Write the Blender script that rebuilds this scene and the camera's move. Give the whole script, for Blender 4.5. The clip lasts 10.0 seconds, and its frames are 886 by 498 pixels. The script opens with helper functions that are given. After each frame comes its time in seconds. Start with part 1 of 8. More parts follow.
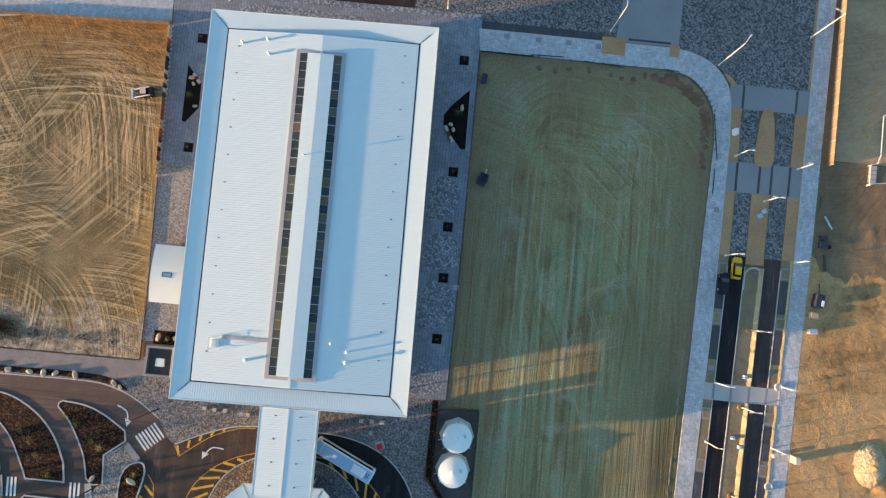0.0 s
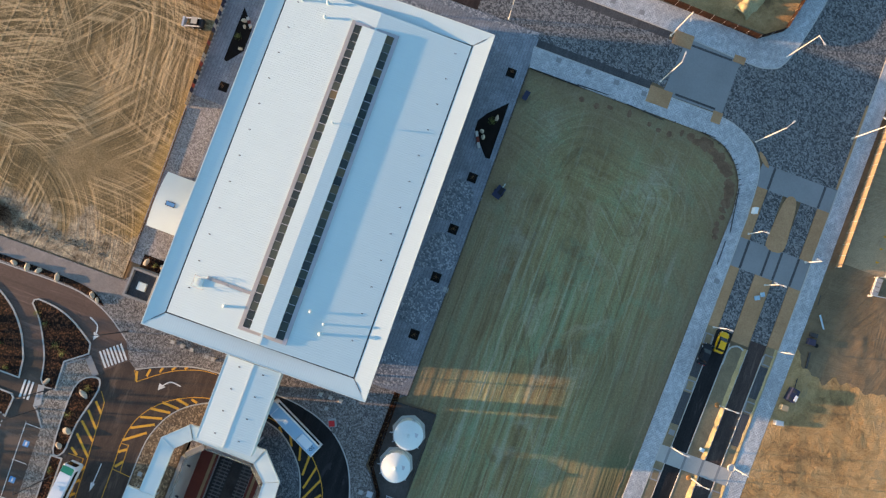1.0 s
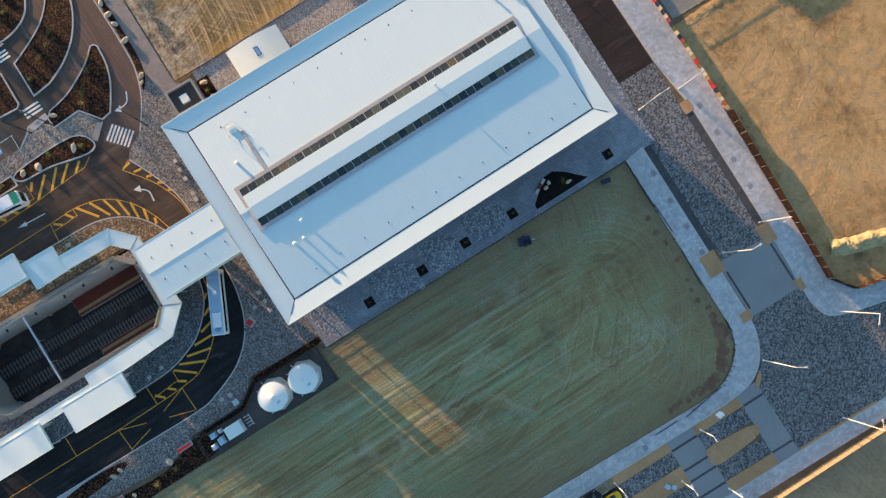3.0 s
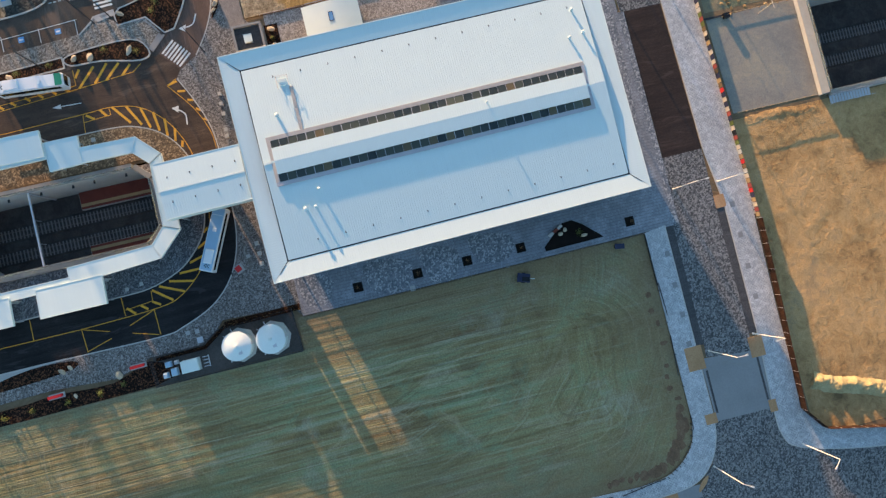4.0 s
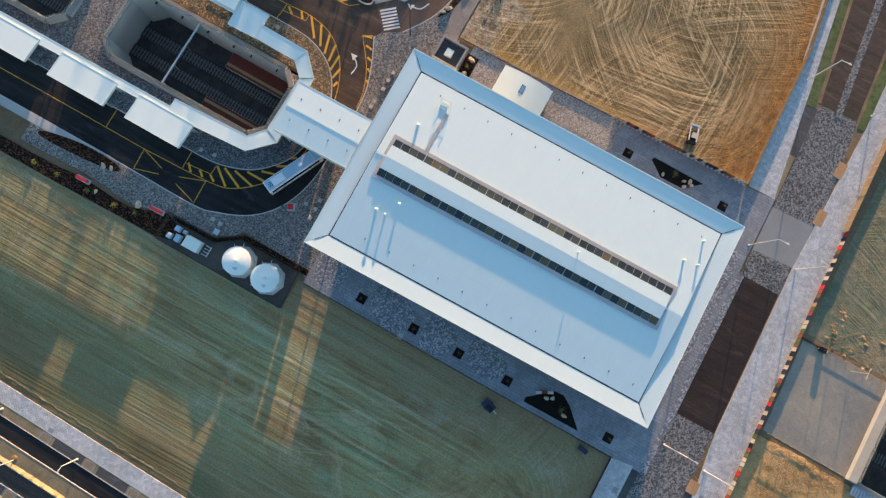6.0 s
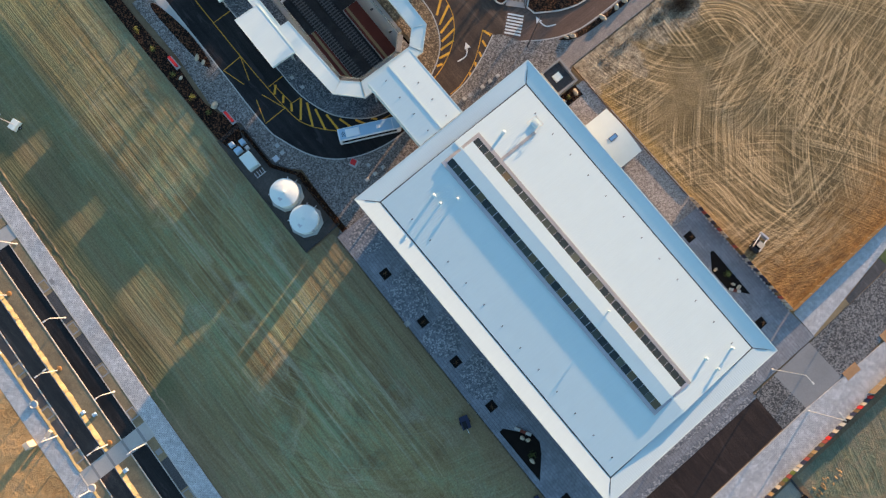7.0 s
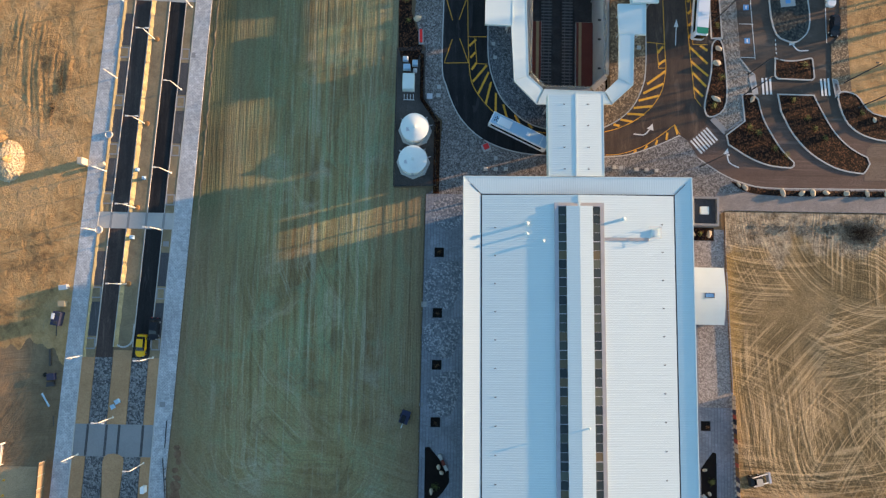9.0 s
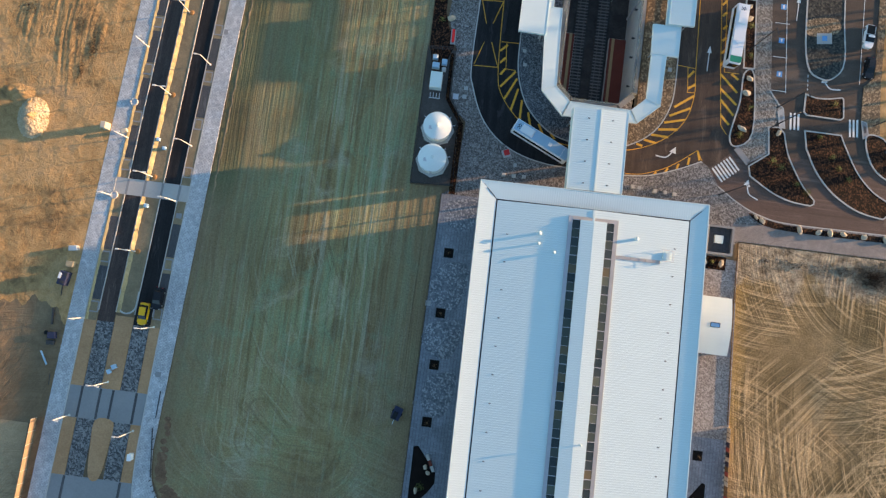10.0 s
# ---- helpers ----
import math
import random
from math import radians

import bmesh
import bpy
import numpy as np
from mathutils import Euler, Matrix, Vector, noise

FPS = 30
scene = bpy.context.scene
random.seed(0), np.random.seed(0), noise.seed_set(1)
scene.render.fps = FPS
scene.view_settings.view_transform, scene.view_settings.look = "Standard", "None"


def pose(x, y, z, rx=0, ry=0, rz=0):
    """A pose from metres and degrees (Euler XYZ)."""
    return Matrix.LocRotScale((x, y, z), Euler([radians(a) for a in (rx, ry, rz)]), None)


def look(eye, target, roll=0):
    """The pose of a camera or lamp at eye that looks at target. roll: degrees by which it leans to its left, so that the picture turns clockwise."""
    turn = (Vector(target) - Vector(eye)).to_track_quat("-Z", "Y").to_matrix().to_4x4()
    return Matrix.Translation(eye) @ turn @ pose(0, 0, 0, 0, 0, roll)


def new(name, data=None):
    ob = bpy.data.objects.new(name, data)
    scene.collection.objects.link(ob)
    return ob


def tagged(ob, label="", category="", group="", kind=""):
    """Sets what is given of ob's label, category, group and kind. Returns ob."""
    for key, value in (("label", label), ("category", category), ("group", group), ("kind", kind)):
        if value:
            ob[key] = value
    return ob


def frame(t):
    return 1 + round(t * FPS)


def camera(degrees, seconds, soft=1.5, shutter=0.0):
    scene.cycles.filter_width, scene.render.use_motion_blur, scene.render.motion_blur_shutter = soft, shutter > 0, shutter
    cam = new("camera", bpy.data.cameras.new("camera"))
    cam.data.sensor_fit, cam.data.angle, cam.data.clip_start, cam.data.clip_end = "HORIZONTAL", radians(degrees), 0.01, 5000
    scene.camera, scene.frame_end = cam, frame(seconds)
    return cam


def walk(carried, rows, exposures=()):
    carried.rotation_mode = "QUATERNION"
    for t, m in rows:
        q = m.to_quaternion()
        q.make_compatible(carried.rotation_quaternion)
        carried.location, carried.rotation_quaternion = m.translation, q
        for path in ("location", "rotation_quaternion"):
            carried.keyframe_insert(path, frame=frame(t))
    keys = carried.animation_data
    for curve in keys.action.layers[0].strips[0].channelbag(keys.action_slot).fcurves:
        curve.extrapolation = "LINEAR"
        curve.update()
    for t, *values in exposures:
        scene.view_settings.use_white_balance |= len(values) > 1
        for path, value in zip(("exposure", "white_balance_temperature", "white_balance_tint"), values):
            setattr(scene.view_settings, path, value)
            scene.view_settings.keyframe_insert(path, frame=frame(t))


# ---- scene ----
cam = camera(72.3, 10.0, soft=1.3)
PATH = [
    (0, pose(25.390, -13.289, 116.891, 4.087, -0.646, 5.601)),
    (0.5, pose(25.477, -13.138, 117.167, 3.953, -0.868, 8.858)),
    (1, pose(25.717, -13.212, 117.282, 3.827, -1.508, 20.333)),
    (1.5, pose(25.879, -13.681, 117.022, 3.855, -2.017, 29.764)),
    (2, pose(26.531, -12.991, 116.917, 3.520, -2.094, 38.761)),
    (2.5, pose(26.759, -13.249, 117.125, 3.370, -2.630, 48.151)),
    (2.7, pose(27.110, -13.278, 116.600, 3.386, -2.701, 52.096)),
    (3.8, pose(28.164, -12.741, 117.147, 2.697, -3.169, 72.849)),
    (4, pose(27.242, -12.580, 117.234, 2.904, -3.344, 76.297)),
    (4.5, pose(24.407, -12.286, 117.968, 5.136, -3.505, 85.407)),
    (5, pose(22.917, -12.046, 118.733, 6.789, -3.204, 95.196)),
    (5.5, pose(22.431, -12.196, 118.957, 5.913, -2.806, 107.067)),
    (5.7, pose(22.093, -11.929, 119.041, 5.512, -2.447, 112.128)),
    (7, pose(26.604, -14.090, 117.523, 5.461, -3.047, 141.020)),
    (7.5, pose(27.304, -12.893, 117.638, 5.603, -2.496, 151.437)),
    (8, pose(27.283, -13.320, 117.442, 5.097, -1.995, 161.862)),
    (8.5, pose(27.135, -13.770, 117.562, 4.544, -1.420, 171.929)),
    (9, pose(27.038, -14.430, 117.564, 4.044, -0.750, 181.295)),
    (9.5, pose(27.453, -14.055, 117.342, 4.182, -0.523, 186.901)),
    (10, pose(27.418, -13.930, 117.299, 4.267, -0.472, 187.402)),
]
walk(cam, PATH, exposures=[(0.0, 1.86, 6300, 7), (10.0, 1.86, 6300, 7)])

# ---- daylight: low sun in a clear sky ----
SUN_ELEVATION, SUN_AZIMUTH = 6.2, 16.0  # degrees; the azimuth is the way the shadows fall, from +x towards +y
_e, _a = radians(SUN_ELEVATION), radians(SUN_AZIMUTH)
sun_travel = Vector((math.cos(_a) * math.cos(_e), math.sin(_a) * math.cos(_e), -math.sin(_e)))
world = bpy.data.worlds.new("clear_sky")
world.use_nodes = True
scene.world = world
_sky = world.node_tree.nodes.new("ShaderNodeTexSky")
_sky.sky_type = "NISHITA"
_sky.sun_disc = False
_sky.sun_elevation = _e
_sky.sun_rotation = math.atan2(-sun_travel.x, -sun_travel.y)
_sky.air_density, _sky.dust_density, _sky.ozone_density = 1.0, 0.5, 2.0
_bg = world.node_tree.nodes["Background"]
_bg.inputs["Strength"].default_value = 0.136
world.node_tree.links.new(_sky.outputs[0], _bg.inputs["Color"])
sun = new("sun", bpy.data.lights.new("sun", "SUN"))
sun.data.energy, sun.data.angle, sun.data.color = 4.15, radians(0.55), (1.0, 0.58, 0.29)
sun.matrix_world = look(-100 * sun_travel, (0, 0, 0))


# ---- materials ----
def material(name, rough=0.8, metal=0.0, gloss=None):
    m = bpy.data.materials.new(name)
    m.use_nodes = True
    b = m.node_tree.nodes["Principled BSDF"]
    b.inputs["Roughness"].default_value = rough
    b.inputs["Metallic"].default_value = metal
    b.inputs["Specular IOR Level"].default_value = gloss if gloss is not None else (0.12 if rough >= 0.74 else 0.4)
    return m, m.node_tree, b


def node(nt, kind, **sets):
    n = nt.nodes.new(kind)
    for k, v in sets.items():
        n.inputs[k].default_value = v
    return n


def place(nt, scale=(1, 1, 1), turn=0.0, shift=(0, 0, 0)):
    """World position, scaled and turned."""
    g = nt.nodes.new("ShaderNodeNewGeometry")
    mp = nt.nodes.new("ShaderNodeMapping")
    mp.inputs["Scale"].default_value = scale
    mp.inputs["Rotation"].default_value = (0, 0, radians(turn))
    mp.inputs["Location"].default_value = shift
    nt.links.new(g.outputs["Position"], mp.inputs["Vector"])
    return mp.outputs["Vector"]


def noise_of(nt, vec, scale=1.0, detail=4.0, rough=0.6, distort=0.0):
    n = node(nt, "ShaderNodeTexNoise", Scale=scale, Detail=detail, Roughness=rough, Distortion=distort)
    nt.links.new(vec, n.inputs["Vector"])
    return n.outputs["Fac"]


def ramp(nt, fac, stops, how="LINEAR"):
    r = nt.nodes.new("ShaderNodeValToRGB")
    r.color_ramp.interpolation = how
    e = r.color_ramp.elements
    while len(e) < len(stops):
        e.new(0.5)
    for el, (p, c) in zip(e, stops):
        el.position, el.color = p, (*c, 1.0)
    nt.links.new(fac, r.inputs["Fac"])
    return r.outputs["Color"]


def span(nt, fac, lo, hi):
    r = nt.nodes.new("ShaderNodeMapRange")
    r.inputs["From Min"].default_value, r.inputs["From Max"].default_value = lo, hi
    nt.links.new(fac, r.inputs["Value"])
    return r.outputs["Result"]


def mix(nt, fac, a, b, how="MIX"):
    m = nt.nodes.new("ShaderNodeMix")
    m.data_type, m.blend_type = "RGBA", how
    for sock, v in ((m.inputs[0], fac), (m.inputs[6], a), (m.inputs[7], b)):
        if isinstance(v, (int, float)):
            sock.default_value = v
        elif isinstance(v, tuple):
            sock.default_value = (*v, 1.0)
        else:
            nt.links.new(v, sock)
    return m.outputs[2]


def calc(nt, op, a, b=None):
    m = nt.nodes.new("ShaderNodeMath")
    m.operation = op
    for i, v in enumerate((a, b)):
        if v is None:
            continue
        if isinstance(v, (int, float)):
            m.inputs[i].default_value = v
        else:
            nt.links.new(v, m.inputs[i])
    return m.outputs[0]


def relief(nt, b, height, strength=0.4, distance=0.05):
    bp = node(nt, "ShaderNodeBump", Strength=strength, Distance=distance)
    nt.links.new(height, bp.inputs["Height"])
    nt.links.new(bp.outputs["Normal"], b.inputs["Normal"])


def plain(name, col, rough=0.7, metal=0.0, vary=0.12, scale=1.5, bump=0.0):
    """A painted, cast or moulded surface with soft blotches and fine grain."""
    m, nt, b = material(name, rough, metal)
    big = noise_of(nt, place(nt), scale * 0.25, 3)
    fine = noise_of(nt, place(nt), scale * 6, 3)
    f = calc(nt, "ADD", calc(nt, "MULTIPLY", big, 0.6), calc(nt, "MULTIPLY", fine, 0.4))
    lo, hi = tuple(c * (1 - vary) for c in col), tuple(min(1.0, c * (1 + vary)) for c in col)
    nt.links.new(ramp(nt, f, [(0.3, lo), (0.7, hi)]), b.inputs["Base Color"])
    if bump:
        relief(nt, b, fine, bump, 0.03)
    return m


def paver_mat(name, light, dark, size=(0.6, 0.3), share=0.5, turn=0.0, patch=0.0, joint=0.6, bump=0.3, clump=0.35):
    """Mixed blocks, each of its own tone, with joints; patch makes whole areas lighter or darker."""
    m, nt, b = material(name, 0.75)
    v = place(nt, (1 / size[0], 1 / size[1], 1), turn)
    br = node(nt, "ShaderNodeTexBrick", Scale=1.0)
    br.inputs["Mortar Size"].default_value = 0.05
    br.inputs["Brick Width"].default_value, br.inputs["Row Height"].default_value = 1.0, 1.0
    br.inputs["Bias"].default_value = (share - 0.5) * 2
    for k, c in (("Color1", light), ("Color2", dark), ("Mortar", tuple(x * joint for x in dark))):
        br.inputs[k].default_value = (*c, 1)
    nt.links.new(v, br.inputs["Vector"])
    col = br.outputs["Color"]
    stain = noise_of(nt, place(nt), 0.12, 5, 0.65)
    col = mix(nt, 1.0, col, ramp(nt, stain, [(0.3, (0.78, 0.77, 0.76)), (0.7, (1.0, 1.0, 1.0))]), "MULTIPLY")
    if patch:
        p = noise_of(nt, place(nt, (clump, clump * 0.6, clump)), 1.0, 2, 0.5)
        col = mix(nt, span(nt, p, 0.50, 0.56), col, mix(nt, 1.0, col, (1 + patch, 1 + patch, 1 + patch), "MULTIPLY"))
    nt.links.new(col, b.inputs["Base Color"])
    relief(nt, b, br.outputs["Fac"], bump, 0.02)
    return m


def cobble_mat(name, tones, size=0.35, patch=0.0):
    """Random split stones, seen as a speckle of light and dark pieces."""
    m, nt, b = material(name, 0.8)
    vo = node(nt, "ShaderNodeTexVoronoi", Scale=1 / size)
    vo.distance = "MANHATTAN"
    nt.links.new(place(nt, (1.0, 1.0, 1.0), 42), vo.inputs["Vector"])
    sep = nt.nodes.new("ShaderNodeSeparateColor")
    nt.links.new(vo.outputs["Color"], sep.inputs[0])
    n = len(tones)
    col = ramp(nt, sep.outputs[0], [(i / n, t) for i, t in enumerate(tones)], "CONSTANT")
    stain = noise_of(nt, place(nt), 0.1, 5, 0.65)
    col = mix(nt, 1.0, col, ramp(nt, stain, [(0.3, (0.75, 0.74, 0.72)), (0.7, (1, 1, 1))]), "MULTIPLY")
    if patch:
        p = noise_of(nt, place(nt, (0.2, 0.2, 0.2)), 1.0, 2, 0.4)
        col = mix(nt, span(nt, p, 0.45, 0.52), col, tones[1])
    nt.links.new(col, b.inputs["Base Color"])
    relief(nt, b, sep.outputs[1], 0.35, 0.02)
    return m


def asphalt_mat(name, col, worn, rough=0.75, along=(0.9, 0.04)):
    m, nt, b = material(name, rough)
    wear = noise_of(nt, place(nt, (along[0], along[1], 1)), 1.0, 4, 0.6, 0.4)
    blot = noise_of(nt, place(nt), 0.09, 5, 0.65)
    grit = noise_of(nt, place(nt), 9.0, 2)
    f = calc(nt, "ADD", calc(nt, "MULTIPLY", wear, 0.5), calc(nt, "MULTIPLY", blot, 0.5))
    c = ramp(nt, f, [(0.35, col), (0.7, worn)])
    c = mix(nt, 1.0, c, ramp(nt, grit, [(0.3, (0.6, 0.6, 0.6)), (0.7, (1.35, 1.35, 1.35))]), "MULTIPLY")
    wet = noise_of(nt, place(nt, (along[0] * 0.7, max(0.1, along[1] * 2.5), 1), 0, (5, 9, 0)), 1.0, 5, 0.7, 0.6)
    c = mix(nt, calc(nt, "MULTIPLY", span(nt, wet, 0.54, 0.58), 0.45), c, tuple(x * 0.7 for x in col))
    c = mix(nt, calc(nt, "MULTIPLY", span(nt, wet, 0.42, 0.37), 0.5), c, tuple(min(1.0, x * 1.5) for x in worn))
    nt.links.new(c, b.inputs["Base Color"])
    nt.links.new(ramp(nt, wet, [(0.52, (rough, rough, rough)), (0.60, (rough * 0.72, rough * 0.72, rough * 0.72))]), b.inputs["Roughness"])
    relief(nt, b, grit, 0.2, 0.01)
    return m


def ribbed(name, col, rough=0.45, metal=0.0, vary=0.05):
    """Coil-coated roof sheet: fine soiling in streaks."""
    m, nt, b = material(name, rough, metal)
    streak = noise_of(nt, place(nt, (0.15, 2.5, 1)), 1.0, 4)
    soil = noise_of(nt, place(nt), 0.2, 5)
    f = calc(nt, "ADD", calc(nt, "MULTIPLY", streak, 0.5), calc(nt, "MULTIPLY", soil, 0.5))
    nt.links.new(ramp(nt, f, [(0.3, tuple(c * (1 - vary) for c in col)), (0.65, col)]), b.inputs["Base Color"])
    return m


def ring_tracks(nt, centre, half, freq, seed, bend=3.0, wave=0.06):
    """Tyre tracks: stripes that follow the distance from a rounded rectangle."""
    g = nt.nodes.new("ShaderNodeNewGeometry")
    warp = node(nt, "ShaderNodeTexNoise", Scale=wave, Detail=2.0)
    nt.links.new(g.outputs["Position"], warp.inputs["Vector"])
    sep = nt.nodes.new("ShaderNodeSeparateXYZ")
    nt.links.new(g.outputs["Position"], sep.inputs[0])
    ds = []
    for i in (0, 1):
        d = calc(nt, "ABSOLUTE", calc(nt, "SUBTRACT", sep.outputs[i], centre[i]))
        ds.append(calc(nt, "MAXIMUM", calc(nt, "SUBTRACT", d, half[i]), 0.0))
    d = calc(nt, "SQRT", calc(nt, "ADD", calc(nt, "MULTIPLY", ds[0], ds[0]), calc(nt, "MULTIPLY", ds[1], ds[1])))
    d = calc(nt, "ADD", d, calc(nt, "MULTIPLY", warp.outputs["Fac"], bend))
    comb = nt.nodes.new("ShaderNodeCombineXYZ")
    nt.links.new(calc(nt, "MULTIPLY", d, freq), comb.inputs[0])
    nt.links.new(calc(nt, "MULTIPLY", sep.outputs[0], 0.035), comb.inputs[1])
    nt.links.new(calc(nt, "ADD", calc(nt, "MULTIPLY", sep.outputs[1], 0.035), seed), comb.inputs[2])
    return noise_of(nt, comb.outputs[0], 1.0, 4, 0.65)


def west_field_mat():
    m, nt, b = material("mown_dry_field", 0.95)
    blot = noise_of(nt, place(nt), 0.05, 6, 0.65)
    col = ramp(nt, blot, [(0.36, (0.095, 0.077, 0.039)), (0.5, (0.192, 0.146, 0.078)), (0.64, (0.30, 0.222, 0.124))])
    sets = (((-52, 0), (4, 15), 2.0, 0, 5.0, 0.8), ((-92, 44), (1, 1), 1.8, 7, 2.8, 0.75), ((-66, -34), (6, 1), 2.2, 13, 2.4, 0.75),
            ((-20, 46), (1, 1), 2.1, 21, 2.6, 0.75), ((-112, -14), (1, 9), 1.9, 33, 3.0, 0.75), ((-40, -52), (2, 2), 1.7, 41, 3.0, 0.9))
    h = None
    for c, half, freq, seed, bend, k in sets:
        t = ring_tracks(nt, c, half, freq, seed, bend, 0.028)
        where = span(nt, noise_of(nt, place(nt, (1, 1, 1), 0, (seed * 3.0, seed, 0)), 0.036, 3, 0.55, 0.5), 0.46, 0.56)
        col = mix(nt, calc(nt, "MULTIPLY", where, calc(nt, "MULTIPLY", span(nt, t, 0.54, 0.60), min(1.0, k))), col, (0.48, 0.365, 0.215))
        col = mix(nt, calc(nt, "MULTIPLY", where, calc(nt, "MULTIPLY", span(nt, t, 0.46, 0.39), k * 0.8)), col, (0.10, 0.082, 0.046))
        u = calc(nt, "MULTIPLY", t, where)
        h = u if h is None else calc(nt, "ADD", h, u)
    # bare orange sand towards the northern edge, grey scrub by the southern one
    sep = nt.nodes.new("ShaderNodeSeparateXYZ")
    nt.links.new(place(nt), sep.inputs[0])
    edge = calc(nt, "ADD", sep.outputs[1], calc(nt, "MULTIPLY", noise_of(nt, place(nt), 0.12, 4), 22.0))
    col = mix(nt, calc(nt, "MULTIPLY", span(nt, edge, 30, 42), 0.85), col, ramp(nt, noise_of(nt, place(nt), 0.6, 5, 0.7), [(0.32, (0.13, 0.07, 0.028)), (0.5, (0.26, 0.14, 0.05)), (0.68, (0.40, 0.225, 0.08))]))
    east = calc(nt, "ADD", sep.outputs[0], calc(nt, "MULTIPLY", noise_of(nt, place(nt), 0.3, 4), 5.0))
    col = mix(nt, calc(nt, "MULTIPLY", span(nt, east, -30.5, -27.5), 0.7), col, (0.42, 0.28, 0.10))
    col = mix(nt, calc(nt, "MULTIPLY", span(nt, edge, -12.0, -14.0), 0.9), col,
              ramp(nt, noise_of(nt, place(nt), 0.5, 6, 0.75), [(0.36, (0.10, 0.082, 0.06)), (0.5, (0.28, 0.24, 0.18)), (0.62, (0.46, 0.40, 0.29))]))
    grit = noise_of(nt, place(nt), 3.2, 4, 0.75)
    col = mix(nt, 1.0, col, ramp(nt, grit, [(0.32, (0.66, 0.65, 0.63)), (0.68, (1.27, 1.25, 1.21))]), "MULTIPLY")
    nt.links.new(col, b.inputs["Base Color"])
    relief(nt, b, calc(nt, "ADD", calc(nt, "MULTIPLY", h, 1.0), calc(nt, "MULTIPLY", grit, 0.4)), 0.95, 0.32)
    return m


def green_field_mat():
    m, nt, b = material("sprayed_green_field", 0.95)
    v = place(nt, (0.55, 0.018, 1), 2.0)
    s1 = noise_of(nt, v, 1.0, 5, 0.62, 0.7)
    s2 = noise_of(nt, place(nt, (1.6, 0.03, 1), -1.5), 1.0, 3, 0.6, 0.1)
    r = ring_tracks(nt, (53, -30), (8, 44), 1.7, 3, 6.0)
    r2 = ring_tracks(nt, (53, 15), (5, 3), 1.5, 17, 2.0)
    r3 = ring_tracks(nt, (20, -55), (2, 30), 2.0, 29, 4.0)
    blot = noise_of(nt, place(nt), 0.06, 5, 0.6)
    # the straight passes end in turning loops at the northern end
    sep = nt.nodes.new("ShaderNodeSeparateXYZ")
    nt.links.new(place(nt), sep.inputs[0])
    loops = span(nt, calc(nt, "ADD", sep.outputs[1], calc(nt, "MULTIPLY", noise_of(nt, place(nt), 0.07, 3), 24.0)), 12, 27)
    straight = calc(nt, "SUBTRACT", 1.0, calc(nt, "MULTIPLY", loops, 0.8))
    cloud = noise_of(nt, place(nt, (1, 1, 1), 0, (17, 4, 0)), 0.16, 6, 0.68, 1.2)
    swept = calc(nt, "ADD", calc(nt, "MULTIPLY", s1, straight), calc(nt, "MULTIPLY", cloud, calc(nt, "SUBTRACT", 1.0, straight)))
    f = calc(nt, "ADD", calc(nt, "MULTIPLY", swept, 0.55), calc(nt, "MULTIPLY", blot, 0.45))
    col = ramp(nt, f, [(0.38, (0.185, 0.118, 0.056)), (0.46, (0.25, 0.188, 0.09)), (0.53, (0.28, 0.232, 0.111)), (0.60, (0.265, 0.28, 0.147))])
    s3 = noise_of(nt, place(nt, (0.8, 0.022, 1), 4.0, (9, 2, 0)), 1.0, 4, 0.6, 0.8)
    col = mix(nt, calc(nt, "MULTIPLY", span(nt, s3, 0.53, 0.66), calc(nt, "MULTIPLY", straight, 0.65)), col, (0.29, 0.315, 0.178))
    col = mix(nt, calc(nt, "MULTIPLY", span(nt, s3, 0.47, 0.36), calc(nt, "MULTIPLY", straight, 0.65)), col, (0.145, 0.10, 0.052))
    col = mix(nt, calc(nt, "MULTIPLY", span(nt, s2, 0.57, 0.70), calc(nt, "MULTIPLY", straight, 0.7)), col, (0.42, 0.385, 0.25))
    col = mix(nt, calc(nt, "MULTIPLY", span(nt, r, 0.55, 0.66), 0.35), col, (0.48, 0.41, 0.27))
    col = mix(nt, calc(nt, "MULTIPLY", span(nt, r, 0.44, 0.34), 0.4), col, (0.15, 0.12, 0.075))
    for q, sd in ((r2, 5.0), (r3, 11.0)):
        where = span(nt, noise_of(nt, place(nt, (1, 1, 1), 0, (sd, sd, 0)), 0.05, 3, 0.55), 0.47, 0.57)
        if q is r2:
            where = calc(nt, "MULTIPLY", where, loops)
        col = mix(nt, calc(nt, "MULTIPLY", where, calc(nt, "MULTIPLY", span(nt, q, 0.54, 0.66), 0.42)), col, (0.38, 0.37, 0.25))
        col = mix(nt, calc(nt, "MULTIPLY", where, calc(nt, "MULTIPLY", span(nt, q, 0.46, 0.36), 0.55)), col, (0.15, 0.11, 0.06))
    pale = noise_of(nt, place(nt, (0.07, 0.07, 0.07), 0, (3, 5, 0)), 1.0, 6, 0.7)
    col = mix(nt, calc(nt, "MULTIPLY", span(nt, pale, 0.56, 0.70), 0.4), col, (0.46, 0.47, 0.37))
    teal = noise_of(nt, place(nt, (1, 0.5, 1), 6, (8, 21, 0)), 0.11, 6, 0.7, 1.5)
    col = mix(nt, calc(nt, "MULTIPLY", span(nt, teal, 0.53, 0.66), 0.55), col, (0.225, 0.30, 0.178))
